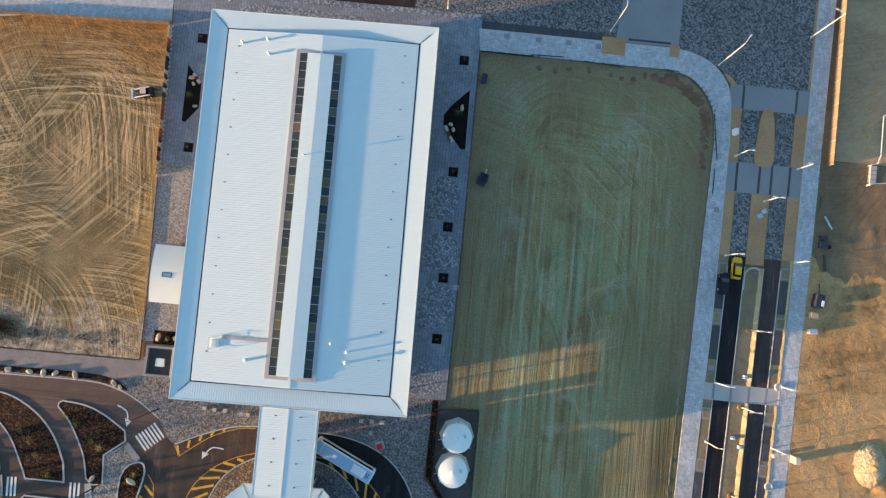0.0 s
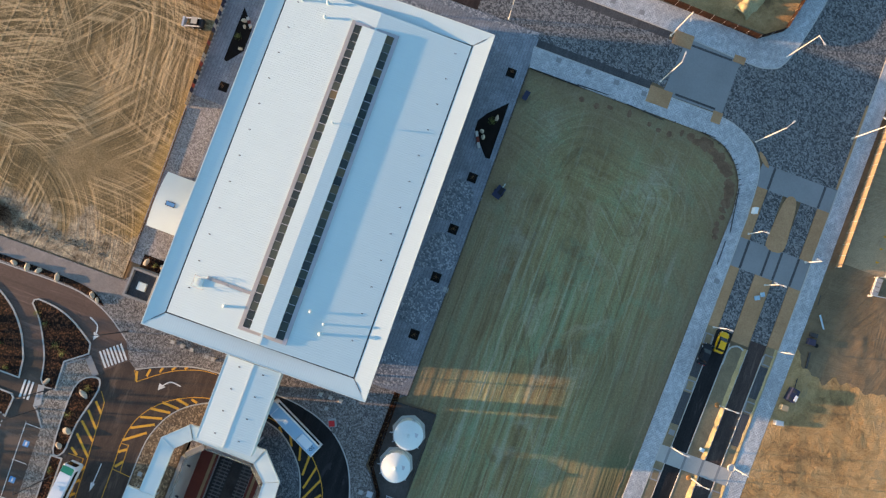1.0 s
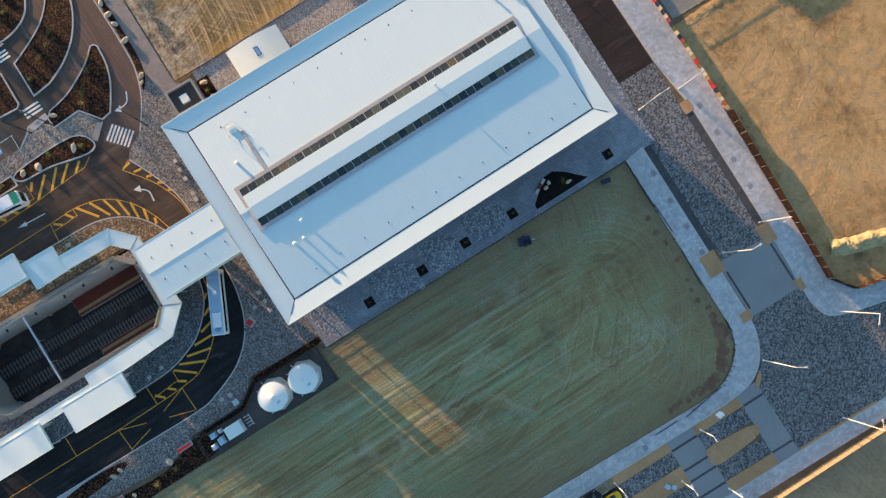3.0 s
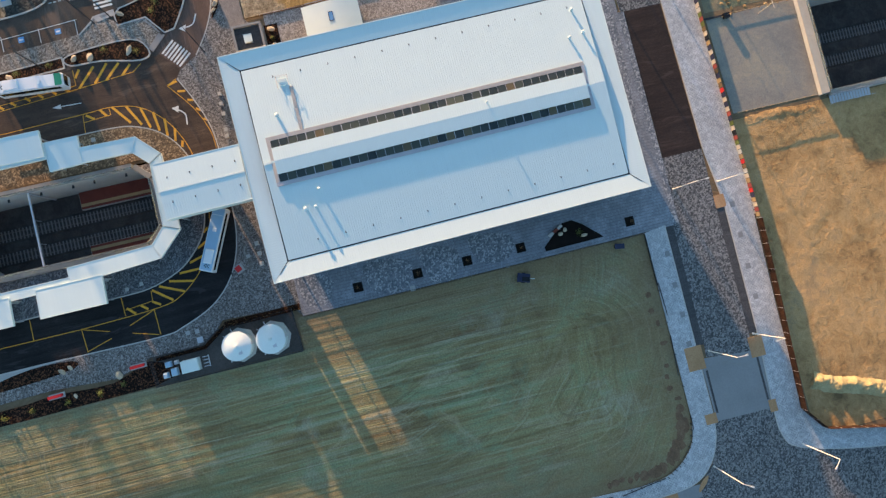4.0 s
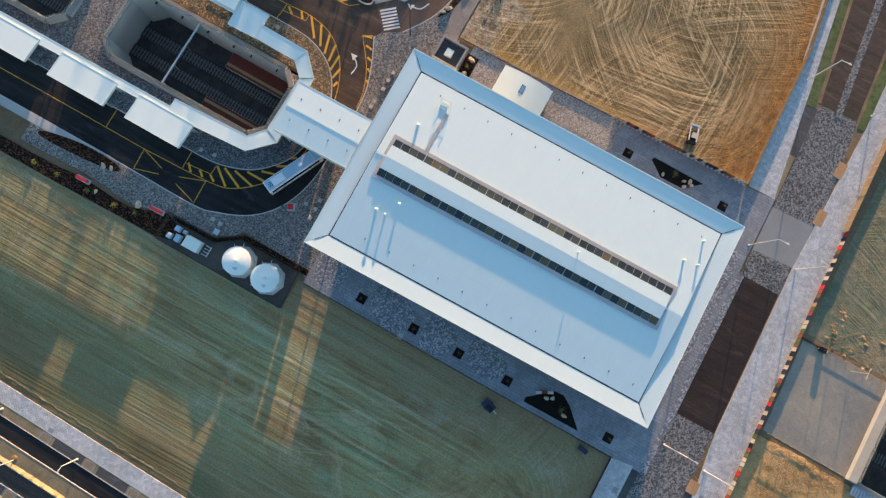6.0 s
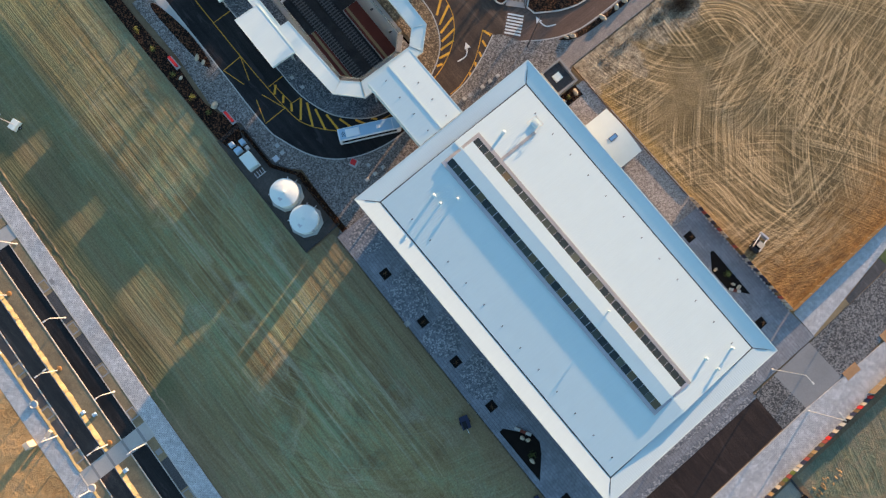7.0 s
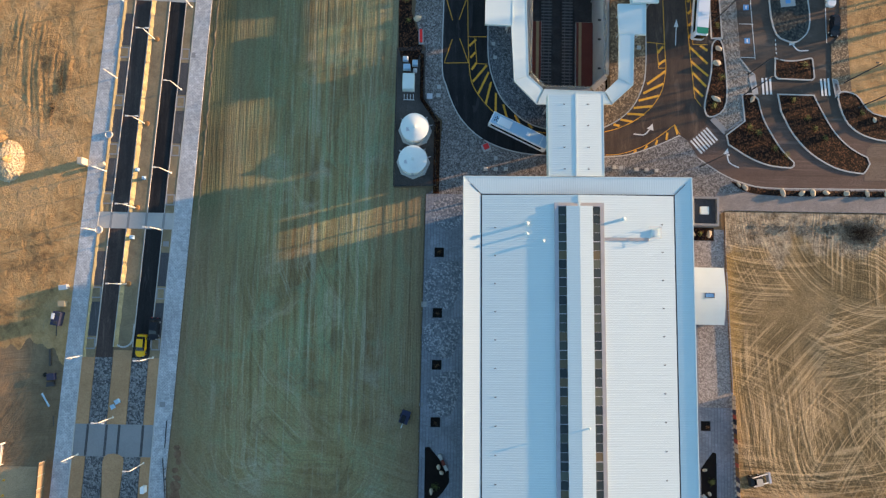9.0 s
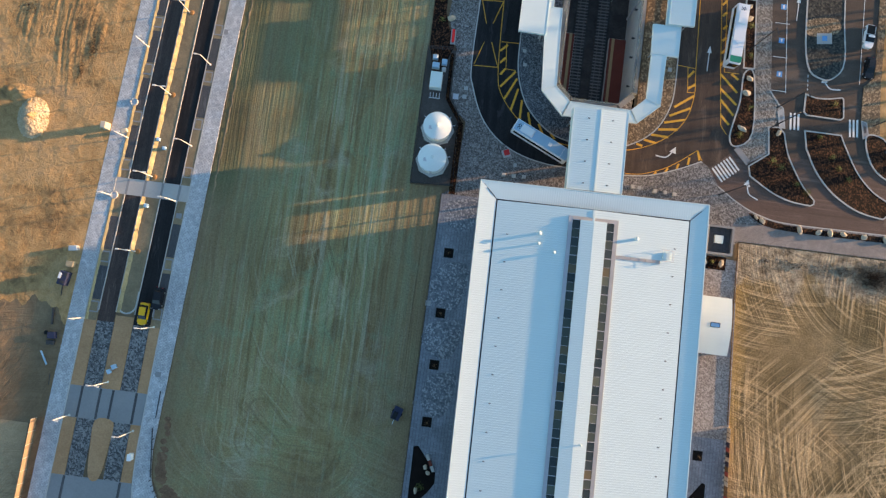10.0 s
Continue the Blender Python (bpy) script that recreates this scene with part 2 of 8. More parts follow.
    for turn, shift in ((21.0, 3.0), (-17.0, 8.0), (68.0, 14.0), (-38.0, 23.0)):
        cross = noise_of(nt, place(nt, (0.75, 0.012, 1), turn, (shift, shift, 0)), 1.0, 3, 0.55, 0.25)
        where = span(nt, noise_of(nt, place(nt, (1, 1, 1), 0, (shift, 40 - shift, 0)), 0.05, 3, 0.55), 0.50, 0.60)
        col = mix(nt, calc(nt, "MULTIPLY", where, calc(nt, "MULTIPLY", span(nt, cross, 0.59, 0.66), 0.5)), col, (0.40, 0.385, 0.27))
    # south-eastern part darkened in uneven patches, shade painted into the colour
    shade_tone = calc(nt, "ADD", calc(nt, "SUBTRACT", sep.outputs[0], calc(nt, "MULTIPLY", sep.outputs[1], 0.45)), calc(nt, "MULTIPLY", noise_of(nt, place(nt, (1, 0.35, 1), 3, (31, 5, 0)), 0.09, 5, 0.65), 70.0))
    col = mix(nt, calc(nt, "MULTIPLY", span(nt, shade_tone, 98, 130), 0.62), col, (0.125, 0.135, 0.075))
    # bare brown soil along the margins
    wob = calc(nt, "MULTIPLY", noise_of(nt, place(nt), 0.15, 4), 5.0)
    west = calc(nt, "SUBTRACT", calc(nt, "SUBTRACT", sep.outputs[0], 29.5), wob)
    east = calc(nt, "SUBTRACT", calc(nt, "SUBTRACT", calc(nt, "ADD", 76.3, calc(nt, "MULTIPLY", sep.outputs[1], 0.035)), sep.outputs[0]), wob)
    north = calc(nt, "SUBTRACT", calc(nt, "SUBTRACT", 34.6, sep.outputs[1]), wob)
    rim = calc(nt, "MINIMUM", calc(nt, "MINIMUM", west, east), north)
    col = mix(nt, calc(nt, "MULTIPLY", calc(nt, "MAXIMUM", span(nt, rim, 1.2, -1.6), calc(nt, "MULTIPLY", span(nt, rim, 12.0, -1.0), 0.85)), 0.78), col, (0.21, 0.155, 0.095))
    margin = calc(nt, "MULTIPLY", span(nt, calc(nt, "SUBTRACT", calc(nt, "ADD", 76.0, calc(nt, "MULTIPLY", sep.outputs[1], 0.046)), sep.outputs[0]), 6.2, 4.4), span(nt, sep.outputs[1], -24, -31))
    col = mix(nt, calc(nt, "MULTIPLY", margin, 0.8), col, ramp(nt, blot, [(0.35, (0.095, 0.085, 0.045)), (0.6, (0.13, 0.14, 0.075))]))
    grit = noise_of(nt, place(nt), 3.0, 5, 0.7)
    col = mix(nt, 1.0, col, ramp(nt, grit, [(0.3, (0.70, 0.70, 0.69)), (0.7, (1.24, 1.24, 1.22))]), "MULTIPLY")
    nt.links.new(col, b.inputs["Base Color"])
    h = calc(nt, "ADD", calc(nt, "MULTIPLY", calc(nt, "MULTIPLY", calc(nt, "ADD", s2, s3), straight), 0.8), calc(nt, "MULTIPLY", grit, 0.3))
    relief(nt, b, h, 1.0, 0.3)
    return m


def soil_mat(name, tones, scale=0.08, bump=0.6, streak=0.0, deep=0.15):
    m, nt, b = material(name, 0.95)
    big = noise_of(nt, place(nt), scale, 6, 0.62, 0.6)
    mid = noise_of(nt, place(nt, (1, 1, 1), 30), scale * 9, 5, 0.7, 0.8)
    fine = noise_of(nt, place(nt), 5.0, 4, 0.7)
    marks = []
    for i, (c, half, bend) in enumerate((((150, -40), (3, 30), 4.0), ((70, 110), (20, 2), 4.0), ((108, -20), (1, 40), 2.0))[:3 if streak else 0]):
        t = ring_tracks(nt, c, half, 2.0, 5 + 9 * i, bend)
        where = span(nt, noise_of(nt, place(nt, (1, 1, 1), 0, (i * 7, i * 3, 0)), 0.05, 3, 0.55), 0.45, 0.58)
        marks.append(calc(nt, "MULTIPLY", t, where))
    f = calc(nt, "ADD", calc(nt, "MULTIPLY", big, 0.65), calc(nt, "MULTIPLY", mid, 0.35))
    n = len(tones)
    col = ramp(nt, f, [(0.36 + 0.28 * i / (n - 1), t) for i, t in enumerate(tones)])
    col = mix(nt, 1.0, col, ramp(nt, fine, [(0.3, (0.78, 0.78, 0.78)), (0.7, (1.18, 1.18, 1.18))]), "MULTIPLY")
    h = calc(nt, "ADD", calc(nt, "MULTIPLY", mid, 0.8), calc(nt, "MULTIPLY", fine, 0.3))
    for t in marks:
        col = mix(nt, calc(nt, "MULTIPLY", span(nt, t, 0.54, 0.64), streak), col, tones[-2])
        col = mix(nt, calc(nt, "MULTIPLY", span(nt, t, 0.48, 0.44), calc(nt, "MULTIPLY", span(nt, t, 0.36, 0.44), streak)), col, tones[0])
        h = calc(nt, "ADD", h, t)
    nt.links.new(col, b.inputs["Base Color"])
    relief(nt, b, h, bump, deep)
    return m


M = {}
M["roof"] = ribbed("white_roof_sheet", (0.58, 0.685, 0.69), 0.5)
M["fascia"] = plain("white_fascia", (0.62, 0.695, 0.672), 0.5, 0, 0.04)
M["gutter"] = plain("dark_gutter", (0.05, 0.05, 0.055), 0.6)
M["walkway"] = plain("galvanised_walkway", (0.44, 0.40, 0.37), 0.6, 0.3)
M["kerbgrey"] = plain("lantern_flashing", (0.40, 0.40, 0.43), 0.5, 0.3, 0.1)
M["steel"] = plain("galvanised_steel", (0.55, 0.56, 0.58), 0.45, 0.6)
M["darksteel"] = plain("black_painted_steel", (0.03, 0.03, 0.033), 0.5)
M["lampwhite"] = plain("pale_lamp_post", (0.62, 0.60, 0.56), 0.5)
M["wall"] = plain("grey_wall_panel", (0.42, 0.41, 0.40), 0.7)
M["limestone"] = plain("limestone_wall", (0.50, 0.44, 0.35), 0.85, 0, 0.2, 2.0, 0.3)
M["concrete"] = plain("pale_concrete", (0.47, 0.46, 0.43), 0.85, 0, 0.18, 1.2, 0.2)
M["trenchwall"] = plain("trench_wall_concrete", (0.40, 0.40, 0.37), 0.85, 0, 0.15, 0.8, 0.15)
M["kerb"] = plain("kerb_concrete", (0.44, 0.425, 0.395), 0.8, 0, 0.12, 2.0)
M["slab"] = plain("smooth_road_slab", (0.228, 0.230, 0.232), 0.7, 0, 0.15, 0.5)
M["crossing"] = plain("crossing_slab", (0.38, 0.375, 0.36), 0.8, 0, 0.15, 0.8)
M["path"] = paver_mat("pale_path_pavers", (0.52, 0.53, 0.54), (0.40, 0.415, 0.435), (0.6, 0.3), 0.5, 0, 0.19, clump=1.2)
M["plaza"] = paver_mat("grey_plaza_pavers", (0.275, 0.292, 0.325), (0.21, 0.228, 0.26), (0.6, 0.3), 0.5, 90, 0.18)
M["pinkpaver"] = paver_mat("pink_grey_pavers", (0.30, 0.268, 0.25), (0.235, 0.21, 0.195), (0.4, 0.2), 0.5, 0, 0.1)
# lighter version of the station cobbles, the western sun painted into its tones
M["westcobble"] = cobble_mat("sun_toned_pink_grey_cobbles", [(0.21, 0.19, 0.18), (0.29, 0.265, 0.25), (0.36, 0.335, 0.315), (0.45, 0.42, 0.40)], 0.2)
M["plazacobble"] = cobble_mat("mixed_plaza_cobbles", [(0.14, 0.155, 0.18), (0.19, 0.205, 0.235), (0.23, 0.245, 0.27), (0.40, 0.41, 0.43)], 0.26)
M["stationpave"] = cobble_mat("station_forecourt_cobbles", [(0.10, 0.092, 0.088), (0.17, 0.156, 0.147), (0.22, 0.204, 0.193), (0.34, 0.32, 0.305)], 0.19)
M["islandcobble"] = cobble_mat("dark_island_cobbles", [(0.07, 0.075, 0.085), (0.11, 0.117, 0.13), (0.15, 0.158, 0.172), (0.25, 0.26, 0.275)], 0.2)
M["islandgravel"] = cobble_mat("dark_park_gravel", [(0.025, 0.028, 0.028), (0.04, 0.044, 0.042), (0.055, 0.058, 0.054), (0.10, 0.095, 0.08)], 0.3)
M["cobble"] = cobble_mat("road_cobbles", [(0.076, 0.078, 0.082), (0.152, 0.153, 0.158), (0.258, 0.255, 0.252)], 0.25)
M["asphalt"] = asphalt_mat("dark_new_asphalt", (0.012, 0.012, 0.013), (0.036, 0.034, 0.035))
M["asphaltdusty"] = asphalt_mat("dusty_new_asphalt", (0.046, 0.033, 0.030), (0.10, 0.074, 0.063))
M["asphaltbus"] = asphalt_mat("bus_road_asphalt", (0.052, 0.038, 0.031), (0.098, 0.071, 0.055))
M["asphaltwest"] = asphalt_mat("brown_car_park_asphalt", (0.066, 0.051, 0.042), (0.115, 0.088, 0.07), 0.8, (0.1, 0.1))
M["asphaltred"] = asphalt_mat("red_oxide_asphalt", (0.10, 0.066, 0.053), (0.155, 0.105, 0.084), 0.8, (0.05, 0.5))
M["asphaltdustlit"] = asphalt_mat("dusty_sun_toned_asphalt", (0.13, 0.092, 0.068), (0.21, 0.152, 0.112), 0.85, (0.05, 0.4))
M["asphaltnorth"] = asphalt_mat("plum_black_asphalt", (0.030, 0.022, 0.020), (0.052, 0.038, 0.034))
M["asphaltgrey"] = asphalt_mat("grey_parking_asphalt", (0.06, 0.06, 0.064), (0.095, 0.093, 0.094))
M["mulch"] = cobble_mat("dark_bark_mulch", [(0.004, 0.0025, 0.002), (0.010, 0.0055, 0.004), (0.024, 0.011, 0.007), (0.12, 0.052, 0.026)], 0.2)
M["gravel"] = cobble_mat("tan_gravel", [(0.12, 0.085, 0.055), (0.21, 0.15, 0.093), (0.40, 0.29, 0.18), (0.17, 0.12, 0.075)], 0.24)
M["padgravel"] = soil_mat("dark_service_yard", [(0.055, 0.05, 0.047), (0.082, 0.074, 0.069), (0.115, 0.104, 0.096)], 0.2, 0.3)
M["slabcover"] = soil_mat("sandy_deck_slab", [(0.22, 0.205, 0.185), (0.28, 0.255, 0.215), (0.38, 0.315, 0.225)], 0.07, 0.3, 0.5, 0.04)
M["verge"] = soil_mat("bare_verge_sand", [(0.17, 0.13, 0.085), (0.23, 0.18, 0.11), (0.30, 0.23, 0.14)], 0.2, 0.4)
M["brownsand"] = soil_mat("brown_median_sand", [(0.35, 0.205, 0.105), (0.41, 0.245, 0.13), (0.46, 0.285, 0.155)], 0.15, 0.25)
M["sand"] = soil_mat("golden_building_sand", [(0.205, 0.13, 0.065), (0.38, 0.24, 0.108), (0.50, 0.33, 0.158), (0.345, 0.247, 0.145)], 0.07, 1.0, 0.0, 0.7)
M["ground"] = soil_mat("bare_site_ground", [(0.13, 0.092, 0.055), (0.19, 0.137, 0.083), (0.265, 0.19, 0.115)], 0.03, 0.8, 0.4, 0.3)
M["siltsoil"] = soil_mat("brown_silty_soil", [(0.27, 0.18, 0.105), (0.40, 0.275, 0.16), (0.47, 0.325, 0.19), (0.36, 0.25, 0.15)], 0.05, 0.8, 0.35, 0.3)
M["greensoil"] = soil_mat("sprayed_green_soil", [(0.145, 0.125, 0.075), (0.145, 0.17, 0.115), (0.23, 0.20, 0.135), (0.30, 0.235, 0.135)], 0.07, 0.9, 0.6, 0.4)
M["grass"] = soil_mat("rough_grass", [(0.05, 0.075, 0.03), (0.09, 0.12, 0.05), (0.15, 0.15, 0.08)], 0.4, 0.7)
M["westfield"] = west_field_mat()
M["greenfield"] = green_field_mat()
M["ballast"] = soil_mat("dark_rail_ballast", [(0.035, 0.033, 0.032), (0.055, 0.05, 0.048), (0.08, 0.074, 0.07)], 0.4, 0.6)
M["sleeper"] = plain("concrete_sleeper", (0.17, 0.165, 0.16), 0.85)
M["rail"] = plain("worn_rail", (0.14, 0.12, 0.11), 0.45, 0.6)
M["platformred"] = plain("red_platform_paving", (0.16, 0.045, 0.032), 0.8, 0, 0.15, 2.0)
M["platformtan"] = plain("tan_tactile_paving", (0.36, 0.25, 0.13), 0.8)
M["yellow"] = plain("yellow_road_paint", (0.66, 0.33, 0.025), 0.6, 0, 0.15, 2.0)
M["white"] = plain("white_road_paint", (0.68, 0.67, 0.64), 0.6, 0, 0.12, 2.0)
M["bluepaint"] = plain("blue_bay_paint", (0.10, 0.28, 0.55), 0.6)
M["red"] = plain("red_plastic", (0.55, 0.02, 0.02), 0.5)
M["orange"] = plain("orange_collar", (0.26, 0.135, 0.045), 0.7)
M["pitsoil"] = plain("black_wet_soil", (0.010, 0.008, 0.007), 0.9, 0, 0.4, 3.0, 0.4)
M["walkpave"] = cobble_mat("grey_tan_walk_cobbles", [(0.12, 0.105, 0.09), (0.19, 0.17, 0.15), (0.27, 0.245, 0.215), (0.38, 0.35, 0.31)], 0.2)
M["rock"] = plain("pale_limestone_boulder", (0.46, 0.39, 0.29), 0.9, 0, 0.25, 2.0, 0.5)
M["leaf"] = plain("shrub_leaf", (0.10, 0.13, 0.03), 0.7, 0, 0.4, 3.0)
M["dryleaf"] = plain("dry_twigs", (0.14, 0.085, 0.045), 0.8, 0, 0.3)
M["palescrub"] = plain("pale_dead_twigs", (0.235, 0.185, 0.125), 0.9, 0, 0.4, 3.0)
M["scrub"] = plain("dead_dark_scrub", (0.04, 0.025, 0.016), 0.9, 0, 0.5, 3.0)
M["tank"] = plain("white_tank_coating", (0.70, 0.76, 0.74), 0.5, 0, 0.06, 0.6)
M["buswhite"] = plain("white_bus_paint", (0.72, 0.74, 0.76), 0.3, 0, 0.04)
M["busblue"] = plain("blue_grey_bus_roof", (0.33, 0.48, 0.62), 0.35, 0, 0.05)
M["busgreen"] = plain("green_bus_front", (0.02, 0.22, 0.13), 0.35)
M["carblack"] = plain("black_car_paint", (0.012, 0.012, 0.014), 0.2)
M["carwhite"] = plain("white_car_paint", (0.75, 0.75, 0.74), 0.3)
M["caryellow"] = plain("yellow_car_paint", (0.75, 0.42, 0.01), 0.3)
M["tyre"] = plain("black_rubber", (0.02, 0.02, 0.02), 0.85)
M["tint"] = plain("tinted_vehicle_glass", (0.01, 0.012, 0.015), 0.08)
M["cream"] = plain("cream_panel", (0.50, 0.43, 0.34), 0.7)
M["redpanel"] = plain("faded_red_banner", (0.27, 0.055, 0.045), 0.7)
M["navy"] = plain("navy_banner", (0.02, 0.025, 0.06), 0.7)
M["shadecloth"] = plain("tan_shade_cloth", (0.16, 0.11, 0.062), 0.9, 0, 0.15)
M["palecloth"] = plain("pale_tan_cloth", (0.25, 0.185, 0.12), 0.9, 0, 0.2, 2.0)
M["hedge"] = soil_mat("brown_screen_planting", [(0.012, 0.007, 0.005), (0.03, 0.014, 0.009), (0.06, 0.028, 0.015)], 1.0, 0.8)
M["rubble"] = soil_mat("pale_rubble", [(0.40, 0.33, 0.22), (0.50, 0.42, 0.29), (0.60, 0.52, 0.38)], 0.8, 0.8)
M["dumpsoil"] = soil_mat("dumped_brown_soil", [(0.13, 0.08, 0.05), (0.175, 0.11, 0.068), (0.22, 0.145, 0.09)], 0.6, 0.5)
M["bank"] = soil_mat("yellow_sand_bank", [(0.36, 0.275, 0.14), (0.46, 0.36, 0.18), (0.55, 0.44, 0.24)], 0.3, 0.5)
M["timber"] = plain("pale_timber", (0.45, 0.33, 0.20), 0.8)

_m, _nt, _b = material("lantern_glass", 0.06)
_info = _nt.nodes.new("ShaderNodeObjectInfo")
_nt.links.new(ramp(_nt, _info.outputs["Random"], [(0.0, (0.045, 0.06, 0.062)), (0.35, (0.085, 0.10, 0.085)), (0.55, (0.06, 0.075, 0.075)), (0.74, (0.13, 0.145, 0.115)), (0.9, (0.17, 0.14, 0.085))], "CONSTANT"), _b.inputs["Base Color"])
_b.inputs["Transmission Weight"].default_value = 0.35
_b.inputs["IOR"].default_value = 1.45
M["glass"] = _m
_m, _nt, _b = material("balustrade_glass", 0.1)
_b.inputs["Base Color"].default_value = (0.75, 0.85, 0.85, 1)
_b.inputs["Transmission Weight"].default_value = 0.9
M["clear"] = _m


# ---- mesh building ----
class Build:
    """Collects boxes, prisms and tubes into one mesh."""

    def __init__(self):
        self.v, self.f = [], []

    def add(self, verts, faces):
        n = len(self.v)
        self.v += [tuple(p) for p in verts]
        self.f += [tuple(n + i for i in f) for f in faces]
        return self

    def box(self, x0, x1, y0, y1, z0, z1):
        return self.prism([(x0, y0), (x1, y0), (x1, y1), (x0, y1)], z0, z1)

    def prism(self, pts, z0, z1, top=None):
        """A slab over a plan outline; top: another outline for its upper face."""
        a = sum(p[0] * q[1] - q[0] * p[1] for p, q in zip(pts, pts[1:] + pts[:1]))
        if a < 0:
            pts = pts[::-1]
            top = top[::-1] if top else None
        top = top or pts
        n = len(pts)
        faces = [tuple(range(n))[::-1], tuple(range(n, 2 * n))]
        faces += [(i, (i + 1) % n, n + (i + 1) % n, n + i) for i in range(n)]
        return self.add([(x, y, z0) for x, y in pts] + [(x, y, z1) for x, y in top], faces)

    def tube(self, a, b, r, n=8, r2=None):
        a, b = Vector(a), Vector(b)
        d = (b - a).normalized()
        u = d.orthogonal().normalized()
        w = d.cross(u)
        r2 = r if r2 is None else r2
        ring = [u * math.cos(2 * math.pi * i / n) + w * math.sin(2 * math.pi * i / n) for i in range(n)]
        faces = [(i, (i + 1) % n, n + (i + 1) % n, n + i) for i in range(n)]
        faces += [tuple(range(n))[::-1], tuple(range(n, 2 * n))]
        return self.add([a + p * r for p in ring] + [b + p * r2 for p in ring], faces)

    def bar(self, a, b, w, h):
        """A beam of rectangular section between two points."""
        a, b = Vector(a), Vector(b)
        d = (b - a).normalized()
        s = d.cross(Vector((0, 0, 1)))
        s = (s.normalized() if s.length > 1e-4 else Vector((1, 0, 0))) * w / 2
        t = s.cross(d).normalized() * h / 2
        q = [p + i * s + j * t for p in (a, b) for i, j in ((-1, -1), (1, -1), (1, 1), (-1, 1))]
        return self.add(q, [(3, 2, 1, 0), (4, 5, 6, 7), (0, 1, 5, 4), (1, 2, 6, 5), (2, 3, 7, 6), (3, 0, 4, 7)])

    def band(self, pts, width, z0, z1, closed=False, side=0.0):
        """A raised strip of constant width along a line; side shifts it to the left (+) or right (-)."""
        l, r = offset(pts, width * (0.5 + side), closed), offset(pts, width * (side - 0.5), closed)
        n = len(pts)
        m = n if closed else n - 1
        v = []
        for i in range(n):
            v += [(*l[i], z0), (*r[i], z0), (*r[i], z1), (*l[i], z1)]
        f = []
        for i in range(m):
            a, b = 4 * i, 4 * ((i + 1) % n)
            f += [(a + k, a + (k + 1) % 4, b + (k + 1) % 4, b + k) for k in range(4)]
        if not closed:
            f += [(3, 2, 1, 0), tuple(4 * (n - 1) + k for k in range(4))]
        return self.add(v, f)

    def lathe(self, c, prof, n=32):
        """A turned body round a vertical axis at c: prof is rows of radius and height."""
        v, f = [], []
        for r, z in prof:
            v += [(c[0] + r * math.cos(2 * math.pi * i / n), c[1] + r * math.sin(2 * math.pi * i / n), c[2] + z) for i in range(n)]
        for k in range(len(prof) - 1):
            f += [(k * n + i, k * n + (i + 1) % n, (k + 1) * n + (i + 1) % n, (k + 1) * n + i) for i in range(n)]
        f += [tuple(range(n))[::-1], tuple((len(prof) - 1) * n + i for i in range(n))]
        return self.add(v, f)

    def mesh(self, name, mat):
        me = bpy.data.meshes.new(name)
        me.from_pydata(self.v, [], self.f)
        me.materials.append(M[mat])
        b = bmesh.new()
        b.from_mesh(me)
        bmesh.ops.recalc_face_normals(b, faces=b.faces)
        b.to_mesh(me)
        b.free()
        return me


def offset(pts, d, closed=False):
    """The line moved d to its left."""
    out = []
    n = len(pts)
    for i, p in enumerate(pts):
        a = pts[i - 1] if (i > 0 or closed) else p
        b = pts[(i + 1) % n] if (i < n - 1 or closed) else p
        t1, t2 = Vector((p[0] - a[0], p[1] - a[1])), Vector((b[0] - p[0], b[1] - p[1]))
        t1 = t1.normalized() if t1.length > 1e-6 else t2.normalized()
        t2 = t2.normalized() if t2.length > 1e-6 else t1
        t = (t1 + t2).normalized() if (t1 + t2).length > 1e-6 else t1
        k = d / max(0.4, t.dot(t1))
        out.append((p[0] - t.y * k, p[1] + t.x * k))
    return out


def curve(pts, steps=5, closed=False):
    """A smooth line through the points."""
    n = len(pts)
    get = (lambda i: pts[i % n]) if closed else (lambda i: pts[max(0, min(n - 1, i))])
    out = []
    for i in range(n if closed else n - 1):
        p = [Vector(get(i + k)) for k in (-1, 0, 1, 2)]
        for s in range(steps):
            t = s / steps
            q = 0.5 * (2 * p[1] + (p[2] - p[0]) * t + (2 * p[0] - 5 * p[1] + 4 * p[2] - p[3]) * t * t + (3 * p[1] - p[0] - 3 * p[2] + p[3]) * t ** 3)
            out.append((q.x, q.y))
    if not closed:
        out.append(tuple(pts[-1]))
    return out


def part(name, build, mat, parent=None, label="", smooth=False, at=None):
    """One mesh object, under a thing or a part where one is given."""
    ob = new(name, build.mesh(name, mat) if isinstance(build, Build) else build)
    if smooth:
        for p in ob.data.polygons:
            p.use_smooth = True
    if parent is not None:
        ob.parent = parent
    if at is not None:
        ob.matrix_basis = at
    if label:
        ob["label"] = label
    return ob


def thing(name, label, category, at=None, group="", kind=""):
    ob = new(name)
    if at is not None:
        ob.matrix_basis = at
    return tagged(ob, label, category, group, kind)


def setting(name, build, mat, label, category, smooth=False):
    return tagged(part(name, build, mat, smooth=smooth), label, category, kind="structure")


def flat(name, pts, z, mat, label, category="paving", depth=0.3):
    """A laid surface: its top at z, going down into the ground sheet."""
    return setting(name, Build().prism(list(pts), z - depth, z), mat, label, category)


def kerb_line(parent, pts, closed=False, width=0.22, top=0.16, side=0.0):
    return part("kerb", Build().band(pts, width, -0.1, top, closed, side), "kerb", parent, "pale concrete kerb")


